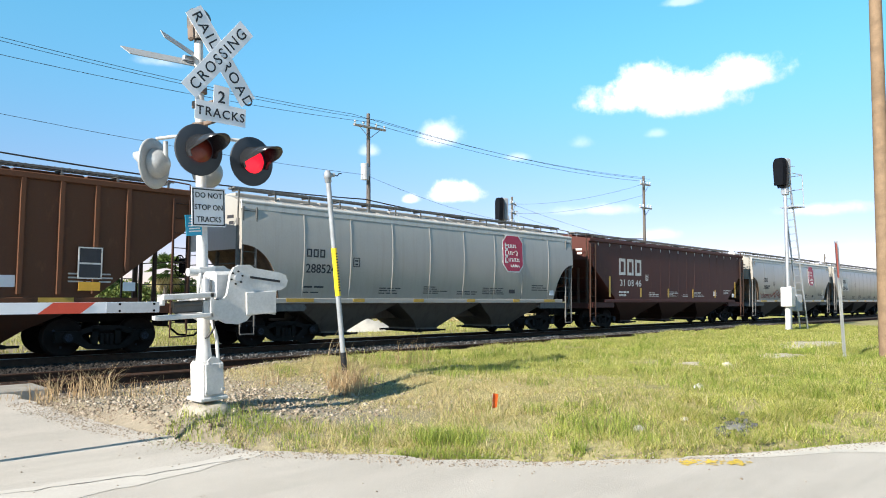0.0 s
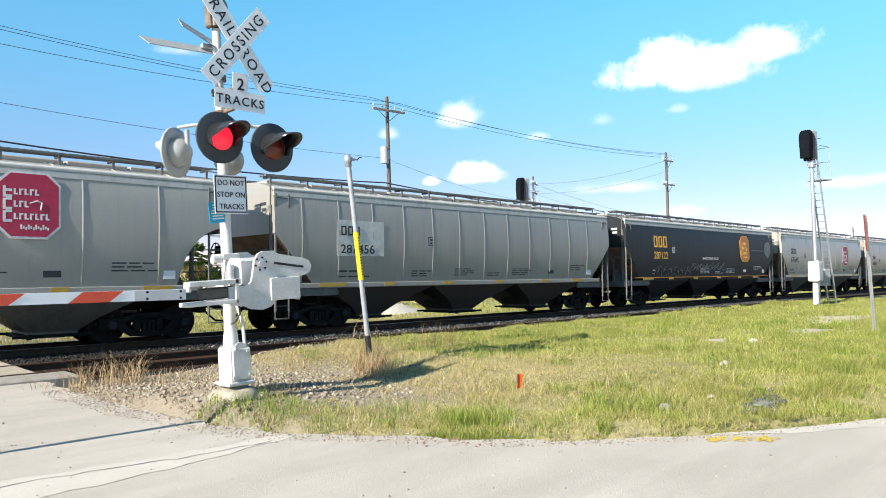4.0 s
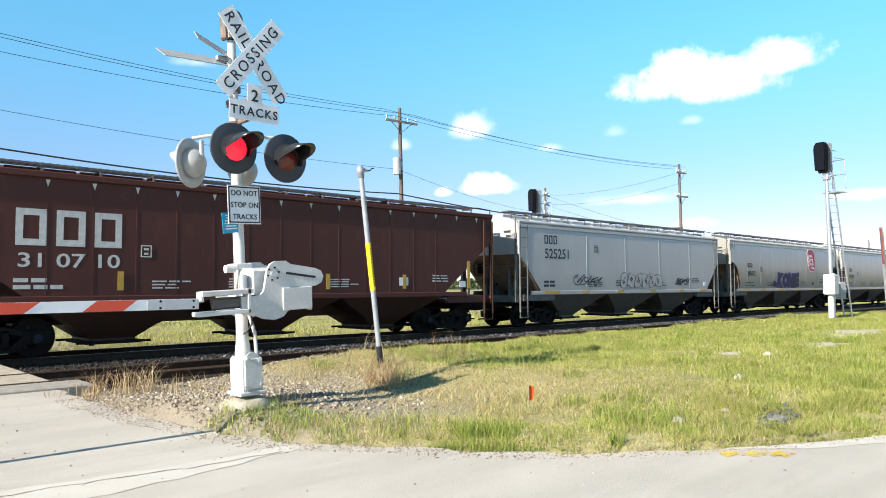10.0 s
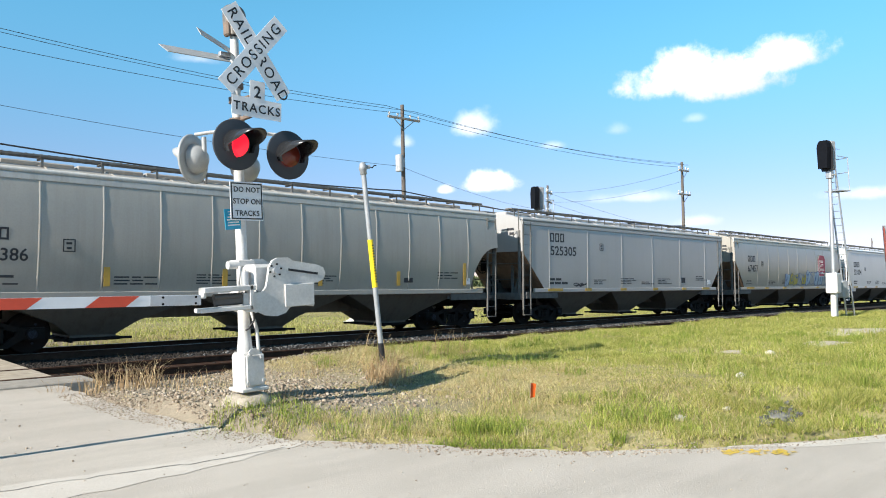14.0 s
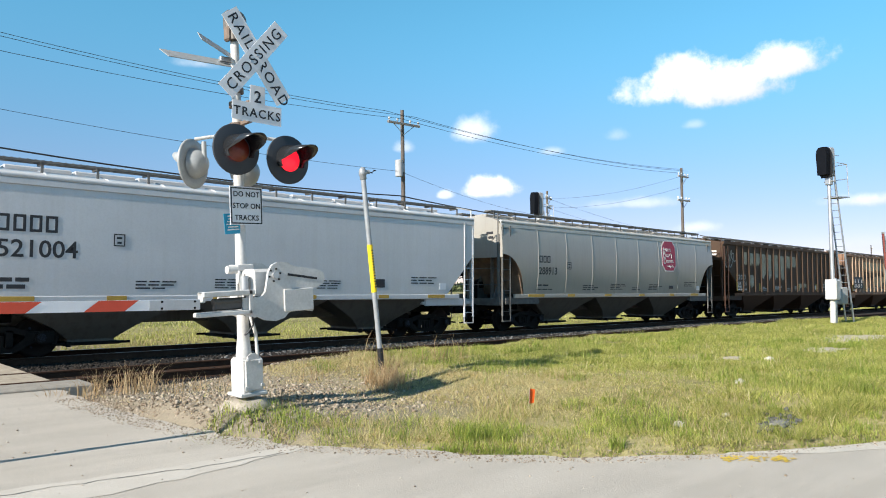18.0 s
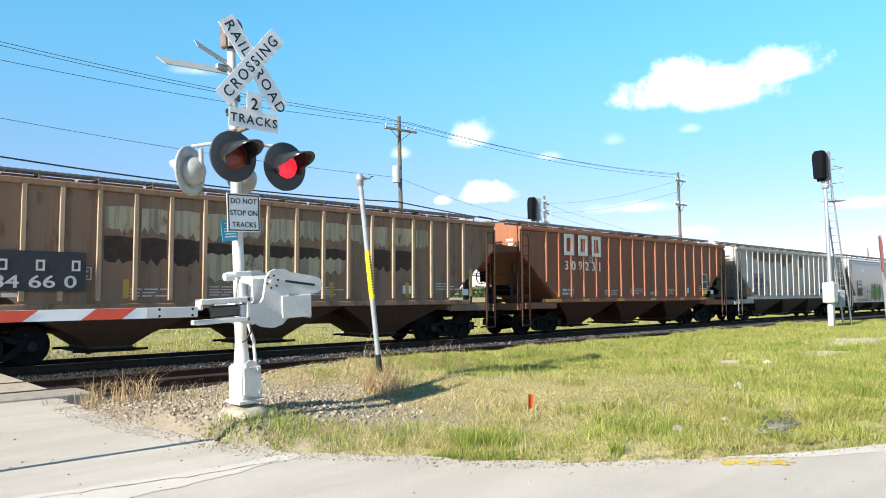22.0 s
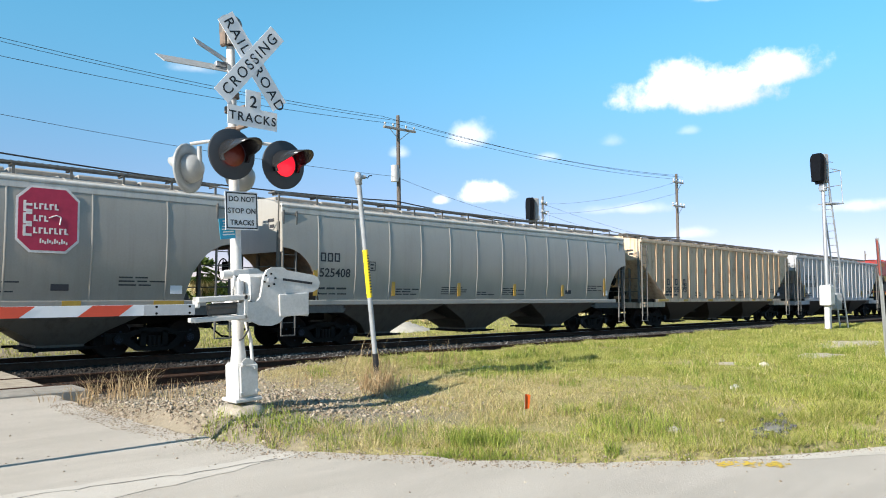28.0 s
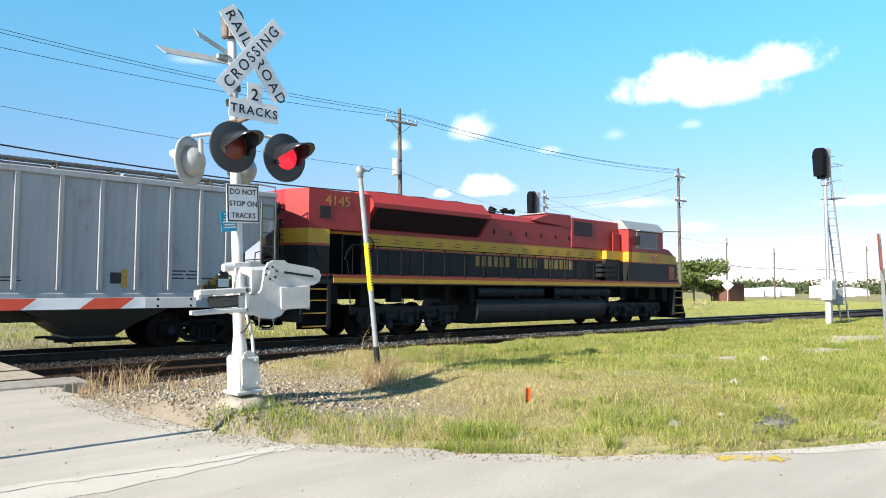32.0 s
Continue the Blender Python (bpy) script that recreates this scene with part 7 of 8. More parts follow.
def ragged(car, rnd, x0, x1, z0, z1, material, off=0.003):
    """A patch of bare or peeling paint with a torn lower edge."""
    n = 9
    low = [z0 + rnd.uniform(-0.02, 0.30) * (z1 - z0) for _ in range(n)]
    poly = [(x0 + (x1 - x0) * i / (n - 1), low[i]) for i in range(n)] + [(x1, z1 - rnd.uniform(0, 0.05)), ((x0 + x1) / 2, z1), (x0, z1 - rnd.uniform(0, 0.05))]
    return part("paint_patch", Geo().prism(poly, -1.502 - off, -1.499, "y"), car, material=material)


def dress_cars():
    by = {c["number"]: (ob, c["length"] / 2 - 0.72, c["style"]) for (x, ob), (_, _, c) in zip(MOVING, CARS)}
    rnd = random.Random(41)
    red = plain("red_spray", (0.30, 0.06, 0.04), 0.6)
    black = plain("black_spray", (0.03, 0.03, 0.035), 0.6)
    violet = plain("violet_spray", (0.03, 0.02, 0.055), 0.6, var=0.3)
    lilac = plain("lilac_spray", (0.20, 0.11, 0.42), 0.6)
    blue = plain("blue_spray", (0.04, 0.13, 0.38), 0.6)
    pale = plain("pale_blue_spray", (0.50, 0.58, 0.66), 0.6, var=0.3)
    yellow = plain("yellow_spray", (0.62, 0.47, 0.10), 0.6, var=0.3)
    green = plain("green_spray", (0.07, 0.17, 0.035), 0.6, var=0.3)
    lime = plain("lime_spray", (0.18, 0.33, 0.06), 0.6, var=0.3)
    cream = plain("cream_spray", (0.55, 0.52, 0.46), 0.6, var=0.3)
    teal = plain("teal_spray", (0.06, 0.22, 0.22), 0.6)
    ash = plain("ash_spray", (0.20, 0.20, 0.20), 0.6)
    car, half, st = by["288607"]
    scribble(car, rnd, st, -half + 1.5, -half + 3.2, 1.52, 1.84, red, 8, 0.014)
    scribble(car, rnd, st, -half + 3.4, -half + 7.3, 1.45, 2.10, red, 5, 0.026)
    scribble(car, rnd, st, -half + 3.5, -half + 7.1, 1.50, 2.05, red, 9, 0.016)
    car, half, st = by["525251"]
    scribble(car, rnd, st, -half + 3.4, -half + 5.3, 1.60, 2.05, black, 8, 0.020)
    burner(car, rnd, st, -half + 6.75, -half + 10.3, 1.48, 2.17, 6, (GREY_CAR_C,), black, "black-outlined spray tag")
    scribble(car, rnd, st, -half + 11.6, -half + 12.9, 1.62, 2.0, black, 6, 0.026)
    car, half, st = by["525305"]
    scribble(car, rnd, st, -half + 3.25, -half + 3.95, 1.46, 1.62, black, 5, 0.018)
    car, half, st = by["288072"]
    tag_letters(car, "KONE", st, -half + 6.25, -half + 9.5, 1.44, 2.34, violet, lilac, "violet graffiti letters with lilac edges")
    scribble(car, rnd, st, -half + 5.7, -half + 6.2, 1.50, 1.85, violet, 3, 0.05)
    car, half, st = by["67457"]
    burner(car, rnd, st, -half + 6.8, -half + 10.1, 1.43, 2.24, 5, (pale, yellow, yellow, cream, yellow), blue, "blue and yellow graffiti")
    burner(car, rnd, st, -half + 10.1, -half + 14.4, 1.43, 2.45, 6, (pale, cream, pale), blue, "blue and cream graffiti")
    car, half, st = by["84947"]
    burner(car, rnd, "deep", -half + 2.75, -half + 4.7, 1.25, 2.08, 4, (GREY_CAR_C,), black, "black outlined graffiti")
    burner(car, rnd, "deep", -half + 4.8, -half + 7.3, 0.95, 2.32, 4, (lime, green), green, "green graffiti")
    burner(car, rnd, "deep", -half + 7.4, -half + 9.4, 1.05, 2.12, 4, (cream, lime, yellow, GREY_CAR_C), black, "small many-coloured graffiti")
    burner(car, rnd, "deep", -half + 9.5, -half + 13.0, 0.93, 2.44, 5, (cream, GREY_CAR_C), black, "white graffiti with black outline")
    scribble(car, rnd, "deep", -half + 1.3, -half + 4.5, 0.95, 1.22, black, 10, 0.016)
    scribble(car, rnd, "deep", -half + 8.0, -half + 11.0, 0.93, 1.12, black, 9, 0.016)
    part("number_panel", Geo().box(-half + 1.54, -half + 2.68, -1.605, -1.597, 1.40, 2.53), car, material=black, label="black number panel")
    car, half, st = by["287122"]
    burner(car, rnd, st, -half + 2.6, -half + 6.4, 1.44, 1.92, 6, (BLACK_CAR,), ash, "pale outlined bubble graffiti")
    scribble(car, rnd, st, -half + 6.2, -half + 10.2, 1.72, 2.12, ash, 12, 0.018)
    ring = Geo().prism([(0.44 * math.sin(a * math.pi / 8) * (1 + 0.1 * (a % 2)), 0.46 * math.cos(a * math.pi / 8) * (1 + 0.1 * (a % 3))) for a in range(16)], -0.004, 0.004, "y")
    face = part("round_mark", ring, car, pose(-half + 16.08, -1.64, 2.98), material=ash, label="pale round painted mark")
    part("mark_ring", Geo().lathe([(0.22, -0.006), (0.27, -0.010), (0.31, -0.006)], Matrix.Rotation(radians(90), 4, "X"), 20), face, material=black)
    part("painted_line", Geo().box(-half + 13.64, -half + 15.56, -1.640, -1.636, 2.86, 2.90), car, material=ash)
    painted("letter", car, "DO NOT HAMMER ON CAR", (-half + 7.51, -half + 9.37, 2.28, 2.43), st, 0.008, INK_WHITE)
    car, half, st = by["287456"]
    part("number_panel", Geo().box(-half + 2.09, -half + 3.90, -1.634, -1.626, 2.20, 3.28), car, material=INK_WHITE, label="clean white number patch")
    bare = plain("bare_cream_paint", (0.50, 0.44, 0.33), 0.7, var=0.5, scale=3.0)
    peel = car_paint("peeling_cream_paint", (0.55, 0.44, 0.29), (0.06, 0.04, 0.03), 1.0, 0.9, 0.75)
    brown = plain("bare_brown_metal", (0.075, 0.04, 0.026), 0.8, var=0.5, scale=4.0)
    car, half, st = by["84101"]
    for a, b, lo, hi in ((2.43, 2.93, 2.96, 3.70), (3.18, 3.78, 2.94, 3.68), (3.97, 4.62, 2.94, 3.69), (4.83, 5.45, 2.14, 3.68), (5.65, 6.24, 2.14, 3.68), (6.50, 7.20, 2.15, 3.67), (7.42, 8.11, 2.17, 3.66), (8.34, 9.06, 2.88, 3.67), (9.42, 9.98, 2.89, 3.67), (3.20, 3.79, 1.69, 2.42), (10.40, 10.88, 1.71, 1.99), (11.16, 11.66, 1.72, 2.00)):
        ragged(car, rnd, a - half, b - half, lo, hi, bare)
    scribble(car, rnd, st, -half + 0.3, -half + 1.3, 2.75, 3.85, cream, 4, 0.022)
    car, half, st = by["84660"]
    edges = [1.65, 2.41, 3.16, 3.98, 4.83, 5.64, 6.48, 7.37, 8.30, 9.27, 10.13, 11.05, 11.93, 12.77, 13.67, 14.39]
    for i, (a, b) in enumerate(zip(edges, edges[1:])):
        a, b = a - half + 0.09, b - half - 0.09
        if i >= 3:
            ragged(car, rnd, a, b, 3.05 + rnd.uniform(-0.15, 0.1), 3.72, peel)
        if i in (3, 4, 5, 12, 13):
            ragged(car, rnd, a, b, 2.3, 3.0, brown)
        elif 6 <= i <= 10:
            ragged(car, rnd, a, b, 1.75 + rnd.uniform(0, 0.5), 2.8, peel)
            ragged(car, rnd, a, b, 2.6, 2.95, brown, 0.006)
    part("number_panel", Geo().box(-half + 1.75, -half + 3.66, -1.596, -1.588, 1.69, 2.57), car, material=black, label="black number panel")
    car, half, st = by["4176"]
    rust = car_paint("rust_bloom_paint", (0.20, 0.13, 0.09), (0.12, 0.06, 0.03), 0.9, 0.6, 0.8)
    for a in (2.2, 3.0, 3.8, 4.65, 5.5, 6.3, 7.2, 9.0):
        ragged(car, rnd, a - half, a - half + 0.66, 3.35 + rnd.uniform(-0.3, 0.3), 3.98, rust)
    part("number_panel", Geo().box(-half + 2.19, -half + 3.75, -1.505, -1.501, 1.5, 2.75), car, material=plain("number_patch_grey", (0.20, 0.205, 0.215), 0.6), label="darker grey number patch")
    car, half, st = by["315061"]
    disc = part("round_emblem", Geo().cyl((0, -0.004, 0), (0, 0.004, 0), 0.33, n=28), car, pose(-half + 16.07, -1.506, 3.64), material=INK_WHITE, label="round white emblem")
    part("emblem_ring", Geo().lathe([(0.30, 0.006), (0.315, 0.008), (0.33, 0.006)], Matrix.Rotation(radians(90), 4, "X"), 28), disc, material=black)
    part("emblem_bar", Geo().box(-0.2, 0.2, -0.009, -0.005, -0.06, -0.01), disc, material=black)
    for key in ("308872", "309231"):
        car, half, st = by[key]
        for z0, z1 in ((1.86, 2.17), (2.21, 2.54)):
            part("data_panel", Geo().box(half - 2.70, half - 2.22, -1.600, -1.59, z0, z1), car, material=black, label="black data panel")
        rim = Geo()
        for x0, x1, z0, z1 in ((-2.73, -2.70, 1.83, 2.57), (-2.22, -2.19, 1.83, 2.57), (-2.70, -2.22, 1.83, 1.86), (-2.70, -2.22, 2.17, 2.21), (-2.70, -2.22, 2.54, 2.57)):
            rim.box(half + x0, half + x1, -1.602, -1.59, z0, z1)
        part("panel_frame", rim, car, material=INK_WHITE)
        part("yellow_plate", Geo().box(half - 2.70, half - 2.22, -1.60, -1.59, 1.56, 1.76), car, material=INK_YELLOW)


dress_cars()

# ---- plants, stones and litter ----
rng = np.random.default_rng(5)


def island_material(name, stops, rough=0.8, through=0.0, shine=0.2):
    """Each loose piece takes a tone of its own."""
    m, nt, b = shader(name)
    geo = nt.nodes.new("ShaderNodeNewGeometry")
    n = len(stops)
    c = ramp(nt, geo.outputs["Random Per Island"], [(i / (n - 1), s) for i, s in enumerate(stops)])
    big = ntex(nt, "ShaderNodeTexNoise", 1.1, 5)
    c = mix(nt, ramp(nt, big.outputs[0], [(0.38, grey(0.0)), (0.68, grey(0.5))]), c, times(stops[0], 1.2))
    nt.links.new(c, b.inputs["Base Color"])
    b.inputs["Roughness"].default_value = rough
    b.inputs["Specular IOR Level"].default_value = shine
    if through:
        b.inputs["Transmission Weight"].default_value = 0.0
        tr = nt.nodes.new("ShaderNodeBsdfTranslucent")
        nt.links.new(c, tr.inputs[0])
        mx = nt.nodes.new("ShaderNodeMixShader")
        mx.inputs[0].default_value = through
        nt.links.new(b.outputs[0], mx.inputs[1])
        nt.links.new(tr.outputs[0], mx.inputs[2])
        nt.links.new(mx.outputs[0], nt.nodes["Material Output"].inputs[0])
    return m


GRASS_GREEN = island_material("green_grass_blades", [(0.12, 0.15, 0.028), (0.37, 0.385, 0.08), (0.70, 0.64, 0.23), (0.235, 0.28, 0.052)], 0.7, 0.4)
WEED = island_material("reddish_dry_weeds", [(0.32, 0.21, 0.11), (0.46, 0.34, 0.19), (0.60, 0.48, 0.29), (0.24, 0.14, 0.075)], 0.8, 0.3)
TUSSOCK = island_material("tussock_blades", [(0.12, 0.17, 0.03), (0.28, 0.34, 0.06), (0.52, 0.53, 0.14)], 0.7, 0.35)
GRASS_STRAW = island_material("straw_blades", [(0.40, 0.32, 0.15), (0.58, 0.48, 0.25), (0.74, 0.64, 0.38), (0.28, 0.21, 0.09)], 0.8, 0.35)
GRASS_FIELD = island_material("field_grass_blades", [(0.20, 0.23, 0.06), (0.36, 0.37, 0.11), (0.56, 0.51, 0.22), (0.28, 0.31, 0.08)], 0.8, 0.3)
LEAF = island_material("bush_leaves", [(0.07, 0.10, 0.025), (0.13, 0.17, 0.045), (0.20, 0.24, 0.07)], 0.6, 0.2)
LEAF_FAR = island_material("far_leaves", [(0.045, 0.065, 0.03), (0.08, 0.10, 0.045), (0.12, 0.135, 0.06)], 0.8)
PALM_LEAF = island_material("palm_leaves", [(0.05, 0.085, 0.02), (0.10, 0.14, 0.035), (0.16, 0.19, 0.06)], 0.5, 0.2)
STONE = island_material("pale_stones", [(0.14, 0.105, 0.075), (0.28, 0.225, 0.165), (0.48, 0.42, 0.34), (0.21, 0.165, 0.12)], 0.9)
STONE_GREY = island_material("clean_ballast_stones", [(0.06, 0.059, 0.058), (0.12, 0.118, 0.115), (0.22, 0.216, 0.208), (0.085, 0.082, 0.08)], 0.9)
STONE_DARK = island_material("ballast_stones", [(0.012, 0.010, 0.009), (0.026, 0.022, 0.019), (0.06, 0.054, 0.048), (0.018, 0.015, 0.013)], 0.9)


def mesh_of(name, verts, faces, material):
    me = bpy.data.meshes.new(name)
    verts, faces = np.asarray(verts, np.float32), np.asarray(faces, np.int32)
    n, k = faces.shape
    me.vertices.add(len(verts))
    me.vertices.foreach_set("co", verts.ravel())
    me.loops.add(n * k)
    me.loops.foreach_set("vertex_index", faces.ravel())
    me.polygons.add(n)
    me.polygons.foreach_set("loop_start", np.arange(0, n * k, k))
    me.polygons.foreach_set("loop_total", np.full(n, k))
    me.materials.append(material)
    me.update(calc_edges=True)
    return me


def blades(name, x, y, z, h, w, material, label, lean=0.45, category="grass", fine=False):
    """Bent, tapering blades of grass, all in one mesh; very fine ones are single slivers."""
    n = len(x)
    if fine:
        a, b = rng.uniform(0, 2 * np.pi, n), rng.uniform(0, 2 * np.pi, n)
        l = h * rng.uniform(0.2, lean * 2, n)
        v = np.empty((n, 3, 3))
        v[:, 0] = np.stack([x - np.cos(a) * w, y - np.sin(a) * w, z - 0.01], -1)
        v[:, 1] = np.stack([x + np.cos(a) * w, y + np.sin(a) * w, z - 0.01], -1)
        v[:, 2] = np.stack([x + np.cos(b) * l, y + np.sin(b) * l, z + h], -1)
        ob = new(name, mesh_of(name, v.reshape(-1, 3), np.arange(3 * n).reshape(n, 3), material))
        return tagged(ob, label, category, kind="stuff")
    a, b = rng.uniform(0, 2 * np.pi, n), rng.uniform(0, 2 * np.pi, n)
    ca, sa = np.cos(a) * w, np.sin(a) * w
    l = h * rng.uniform(0.1, lean * 2, n)
    dx, dy = np.cos(b) * l, np.sin(b) * l
    v = np.empty((n, 5, 3))
    v[:, 0] = np.stack([x - ca, y - sa, z - 0.02], -1)
    v[:, 1] = np.stack([x + ca, y + sa, z - 0.02], -1)
    v[:, 2] = np.stack([x + ca * 0.7 + dx * 0.35, y + sa * 0.7 + dy * 0.35, z + h * 0.6], -1)
    v[:, 3] = np.stack([x - ca * 0.7 + dx * 0.35, y - sa * 0.7 + dy * 0.35, z + h * 0.6], -1)
    v[:, 4] = np.stack([x + dx, y + dy, z + h * rng.uniform(0.85, 1.05, n)], -1)
    i = np.arange(n)[:, None] * 5
    tri = np.concatenate([i + [0, 1, 2], i + [0, 2, 3], i + [3, 2, 4]], 0)
    ob = new(name, mesh_of(name, v.reshape(-1, 3), tri, material))
    return tagged(ob, label, category, kind="stuff")


def patchy(x, y, s, seed):
    """Smooth random patches between 0 and 1."""
    r = np.random.default_rng(seed)
    v = np.zeros_like(x)
    for _ in range(7):
        a, f, p = r.uniform(0, 6.28), s * r.uniform(0.5, 1.8), r.uniform(0, 6.28)
        v += np.sin((x * np.cos(a) + y * np.sin(a)) * f + p)
    return np.clip(0.5 + v / 5.0, 0, 1)


def gravel_zone(x, y):
    """1 where stones lie bare round the signal, 0 in the grass."""
    k = smooth(y, 6.6, 7.4) * (1 - smooth(x + 0.45 * patchy(x, y, 1.4, 3) * 2, 6.0, 8.0))
    k2 = smooth(y, 11.1, 11.8) * (1 - smooth(x, 7.0, 9.5))
    return np.maximum(k, k2)


# bare trodden spots in the grass: middle and half axes
BARE = ((21.5, 6.5, 2.4, 1.0), (17.0, 5.8, 1.2, 0.45), (13.7, 6.3, 0.35, 0.25))


def build_grass():
    # near verge, thinning with distance
    n = 1900000
    x = 3.6 + 34 * rng.random(n) ** 1.75
    y = rng.uniform(-6.0, 12.45, n)
    keep = (x > road_edge(y) + 0.02 + 0.28 * patchy(x, y, 2.6, 9) ** 2) & (x < 40)
    x, y = x[keep], y[keep]
    bare = gravel_zone(x, y)
    worn = smooth(patchy(x, y, 0.45, 12), 0.80, 0.92) * smooth(x, 14, 20)
    for bx, by, rx, ry in BARE:
        worn = np.maximum(worn, 1.1 * (1 - smooth(np.hypot((x - bx) / rx, (y - by) / ry) + 0.5 * patchy(x, y, 1.7, 14), 0.7, 1.3)))
    fringe = smooth(y, 5.0, 6.4) * (1 - smooth(x + 0.8 * patchy(x, y, 1.4, 3), 6.6, 9.2))
    keep = rng.random(len(x)) > 0.96 * np.maximum(np.maximum(bare * 1.02, worn * 0.9), fringe * (0.35 + 0.6 * patchy(x, y, 2.2, 83)))
    gap = smooth(patchy(x, y, 11.0, 44) * patchy(x, y, 4.3, 45), 0.02, 0.22)
    keep &= rng.random(len(x)) < 0.25 + 0.75 * gap
    x, y, bare = x[keep], y[keep], bare[keep]
    z = ground_z(x, y)
    edge = smooth(x - road_edge(y), 0.0, 0.9)
    clump = patchy(x, y, 2.6, 21)
    h = (0.022 + 0.05 * clump**1.5 + 0.04 * rng.random(len(x))) * (0.55 + 0.45 * edge) * (1 + 0.2 * smooth(x, 10, 25))
    h = h * (0.45 + 0.95 * patchy(x, y, 6.5, 61)) * (0.6 + 0.7 * patchy(x, y, 1.2, 62))
    w = (0.0017 + 0.00028 * x) * rng.uniform(0.6, 1.4, len(x))
    dryness = 0.5 * bare + 0.04 + 0.42 * patchy(x, y, 0.8, 33) + 0.7 * (1 - smooth(x, 7.0, 10.0)) * smooth(y, 4.8, 6.6) - 0.35 * smooth(x, 10, 17) + 0.25 * smooth(y, 10.5, 12)
    dry = rng.random(len(x)) < np.clip(dryness, 0.1, 0.93)
    blades("grass", x[~dry], y[~dry], z[~dry], h[~dry], w[~dry], GRASS_GREEN, "short yellow-green grass on the verge", 0.7, fine=True)
    blades("dry_grass", x[dry], y[dry], z[dry], h[dry] * 0.8, w[dry], GRASS_STRAW, "dry straw-coloured grass among the green", 0.9, fine=True)
    # longer loose strands that stand out of the short grass in tufts
    n = 70000
    lx, ly = 4.6 + 24 * rng.random(n) ** 1.5, rng.uniform(0.0, 11.6, n)
    tuft = patchy(lx, ly, 3.4, 91) * patchy(lx, ly, 9.0, 92)
    keep = (lx > road_edge(ly) + 0.25) & (gravel_zone(lx, ly) < 0.2) & (rng.random(n) < smooth(tuft, 0.22, 0.62))
    lx, ly = lx[keep], ly[keep]
    straw = rng.random(len(lx)) < 0.22 + 0.4 * (1 - smooth(lx, 7, 10))
    lh, lw = rng.uniform(0.07, 0.20, len(lx)), (0.0014 + 0.0002 * lx)
    for pick, mat, words in ((straw, GRASS_STRAW, "long dry grass strands in loose tufts"), (~straw, TUSSOCK, "long green grass strands in loose tufts")):
        blades("long_grass", lx[pick], ly[pick], ground_z(lx[pick], ly[pick]), lh[pick], lw[pick], mat, words, 0.55)
    # tussocks near the road edge and flowering stalks
    cx, cy, cz, ch, cw = [], [], [], [], []
    for tx, ty, k, hh, rad in ((5.47, 5.37, 260, 0.30, 0.14), (5.75, 5.21, 200, 0.24, 0.16), (7.19, 4.45, 260, 0.34, 0.24), (7.6, 4.3, 160, 0.26, 0.22), (4.39, 6.33, 150, 0.14, 0.14), (4.05, 7.40, 1300, 0.16, 0.42), (3.6, 7.6, 200, 0.09, 0.3), (4.6, 7.0, 120, 0.08, 0.3), (10.5, 4.2, 220, 0.26, 0.5), (12.0, 3.2, 260, 0.28, 0.7), (9.0, 7.5, 200, 0.24, 0.6), (15.0, 5.5, 260, 0.26, 0.9), (17.4, 4.2, 300, 0.34, 0.6), (5.0, 6.0, 120, 0.1, 0.25)):
        a, r = rng.uniform(0, 6.28, k), rad * np.sqrt(rng.random(k))
        r = r * 1.7
        cx.append(tx + r * np.cos(a)), cy.append(ty + r * np.sin(a))
        ch.append(0.8 * hh * rng.uniform(0.5, 1.1, k)), cw.append(np.full(k, 0.0035))
    spots = random.Random(17)
    for _ in range(150):
        ty = spots.uniform(1.5, 11.0)
        tx = float(road_edge(ty)) + 0.3 + 16 * spots.random() ** 1.4
        if gravel_zone(np.array([tx]), np.array([ty]))[0] > 0.3:
            continue
        k = spots.randint(40, 110)
        a, r = rng.uniform(0, 6.28, k), spots.uniform(0.08, 0.30) * np.sqrt(rng.random(k))
        cx.append(tx + r * np.cos(a)), cy.append(ty + r * np.sin(a))
        ch.append(spots.uniform(0.09, 0.19) * rng.uniform(0.5, 1.1, k)), cw.append(np.full(k, 0.0024 + 0.0002 * tx))
    k = 5200
    fy = rng.uniform(-1.0, 5.5, k)
    cx.append(road_edge(fy) + 0.02 + 0.16 * rng.random(k) ** 2 + 0.10 * patchy(fy, fy, 3.0, 77)), cy.append(fy)
    ch.append((0.03 + 0.09 * patchy(fy, fy * 0.3, 2.2, 78) ** 2) * rng.uniform(0.5, 1.1, k)), cw.append(np.full(k, 0.003))
    cx, cy, ch, cw = map(np.concatenate, (cx, cy, ch, cw))
    blades("tussock_grass", cx, cy, ground_z(cx, cy), ch, cw, TUSSOCK, "taller green tussocks near the road", 0.6)
    # dry weeds with bare stalks beside the track
    cx, cy, ch = [], [], []
    for tx, ty, k, hh, rad in ((4.05, 11.05, 130, 0.5, 0.36), (3.55, 11.5, 80, 0.45, 0.25), (6.95, 8.75, 260, 0.38, 0.28), (6.75, 8.35, 240, 0.24, 0.35), (7.7, 9.6, 40, 0.45, 0.25), (7.3, 9.7, 12, 0.85, 0.35), (7.9, 9.8, 12, 0.75, 0.25), (6.4, 9.9, 22, 0.55, 0.25), (9.3, 9.7, 40, 0.6, 0.35), (8.8, 9.9, 40, 0.4, 0.4), (3.2, 11.9, 30, 0.45, 0.2), (4.6, 10.4, 40, 0.35, 0.4), (5.2, 9.9, 30, 0.3, 0.5), (4.7, 7.9, 30, 0.25, 0.3)):
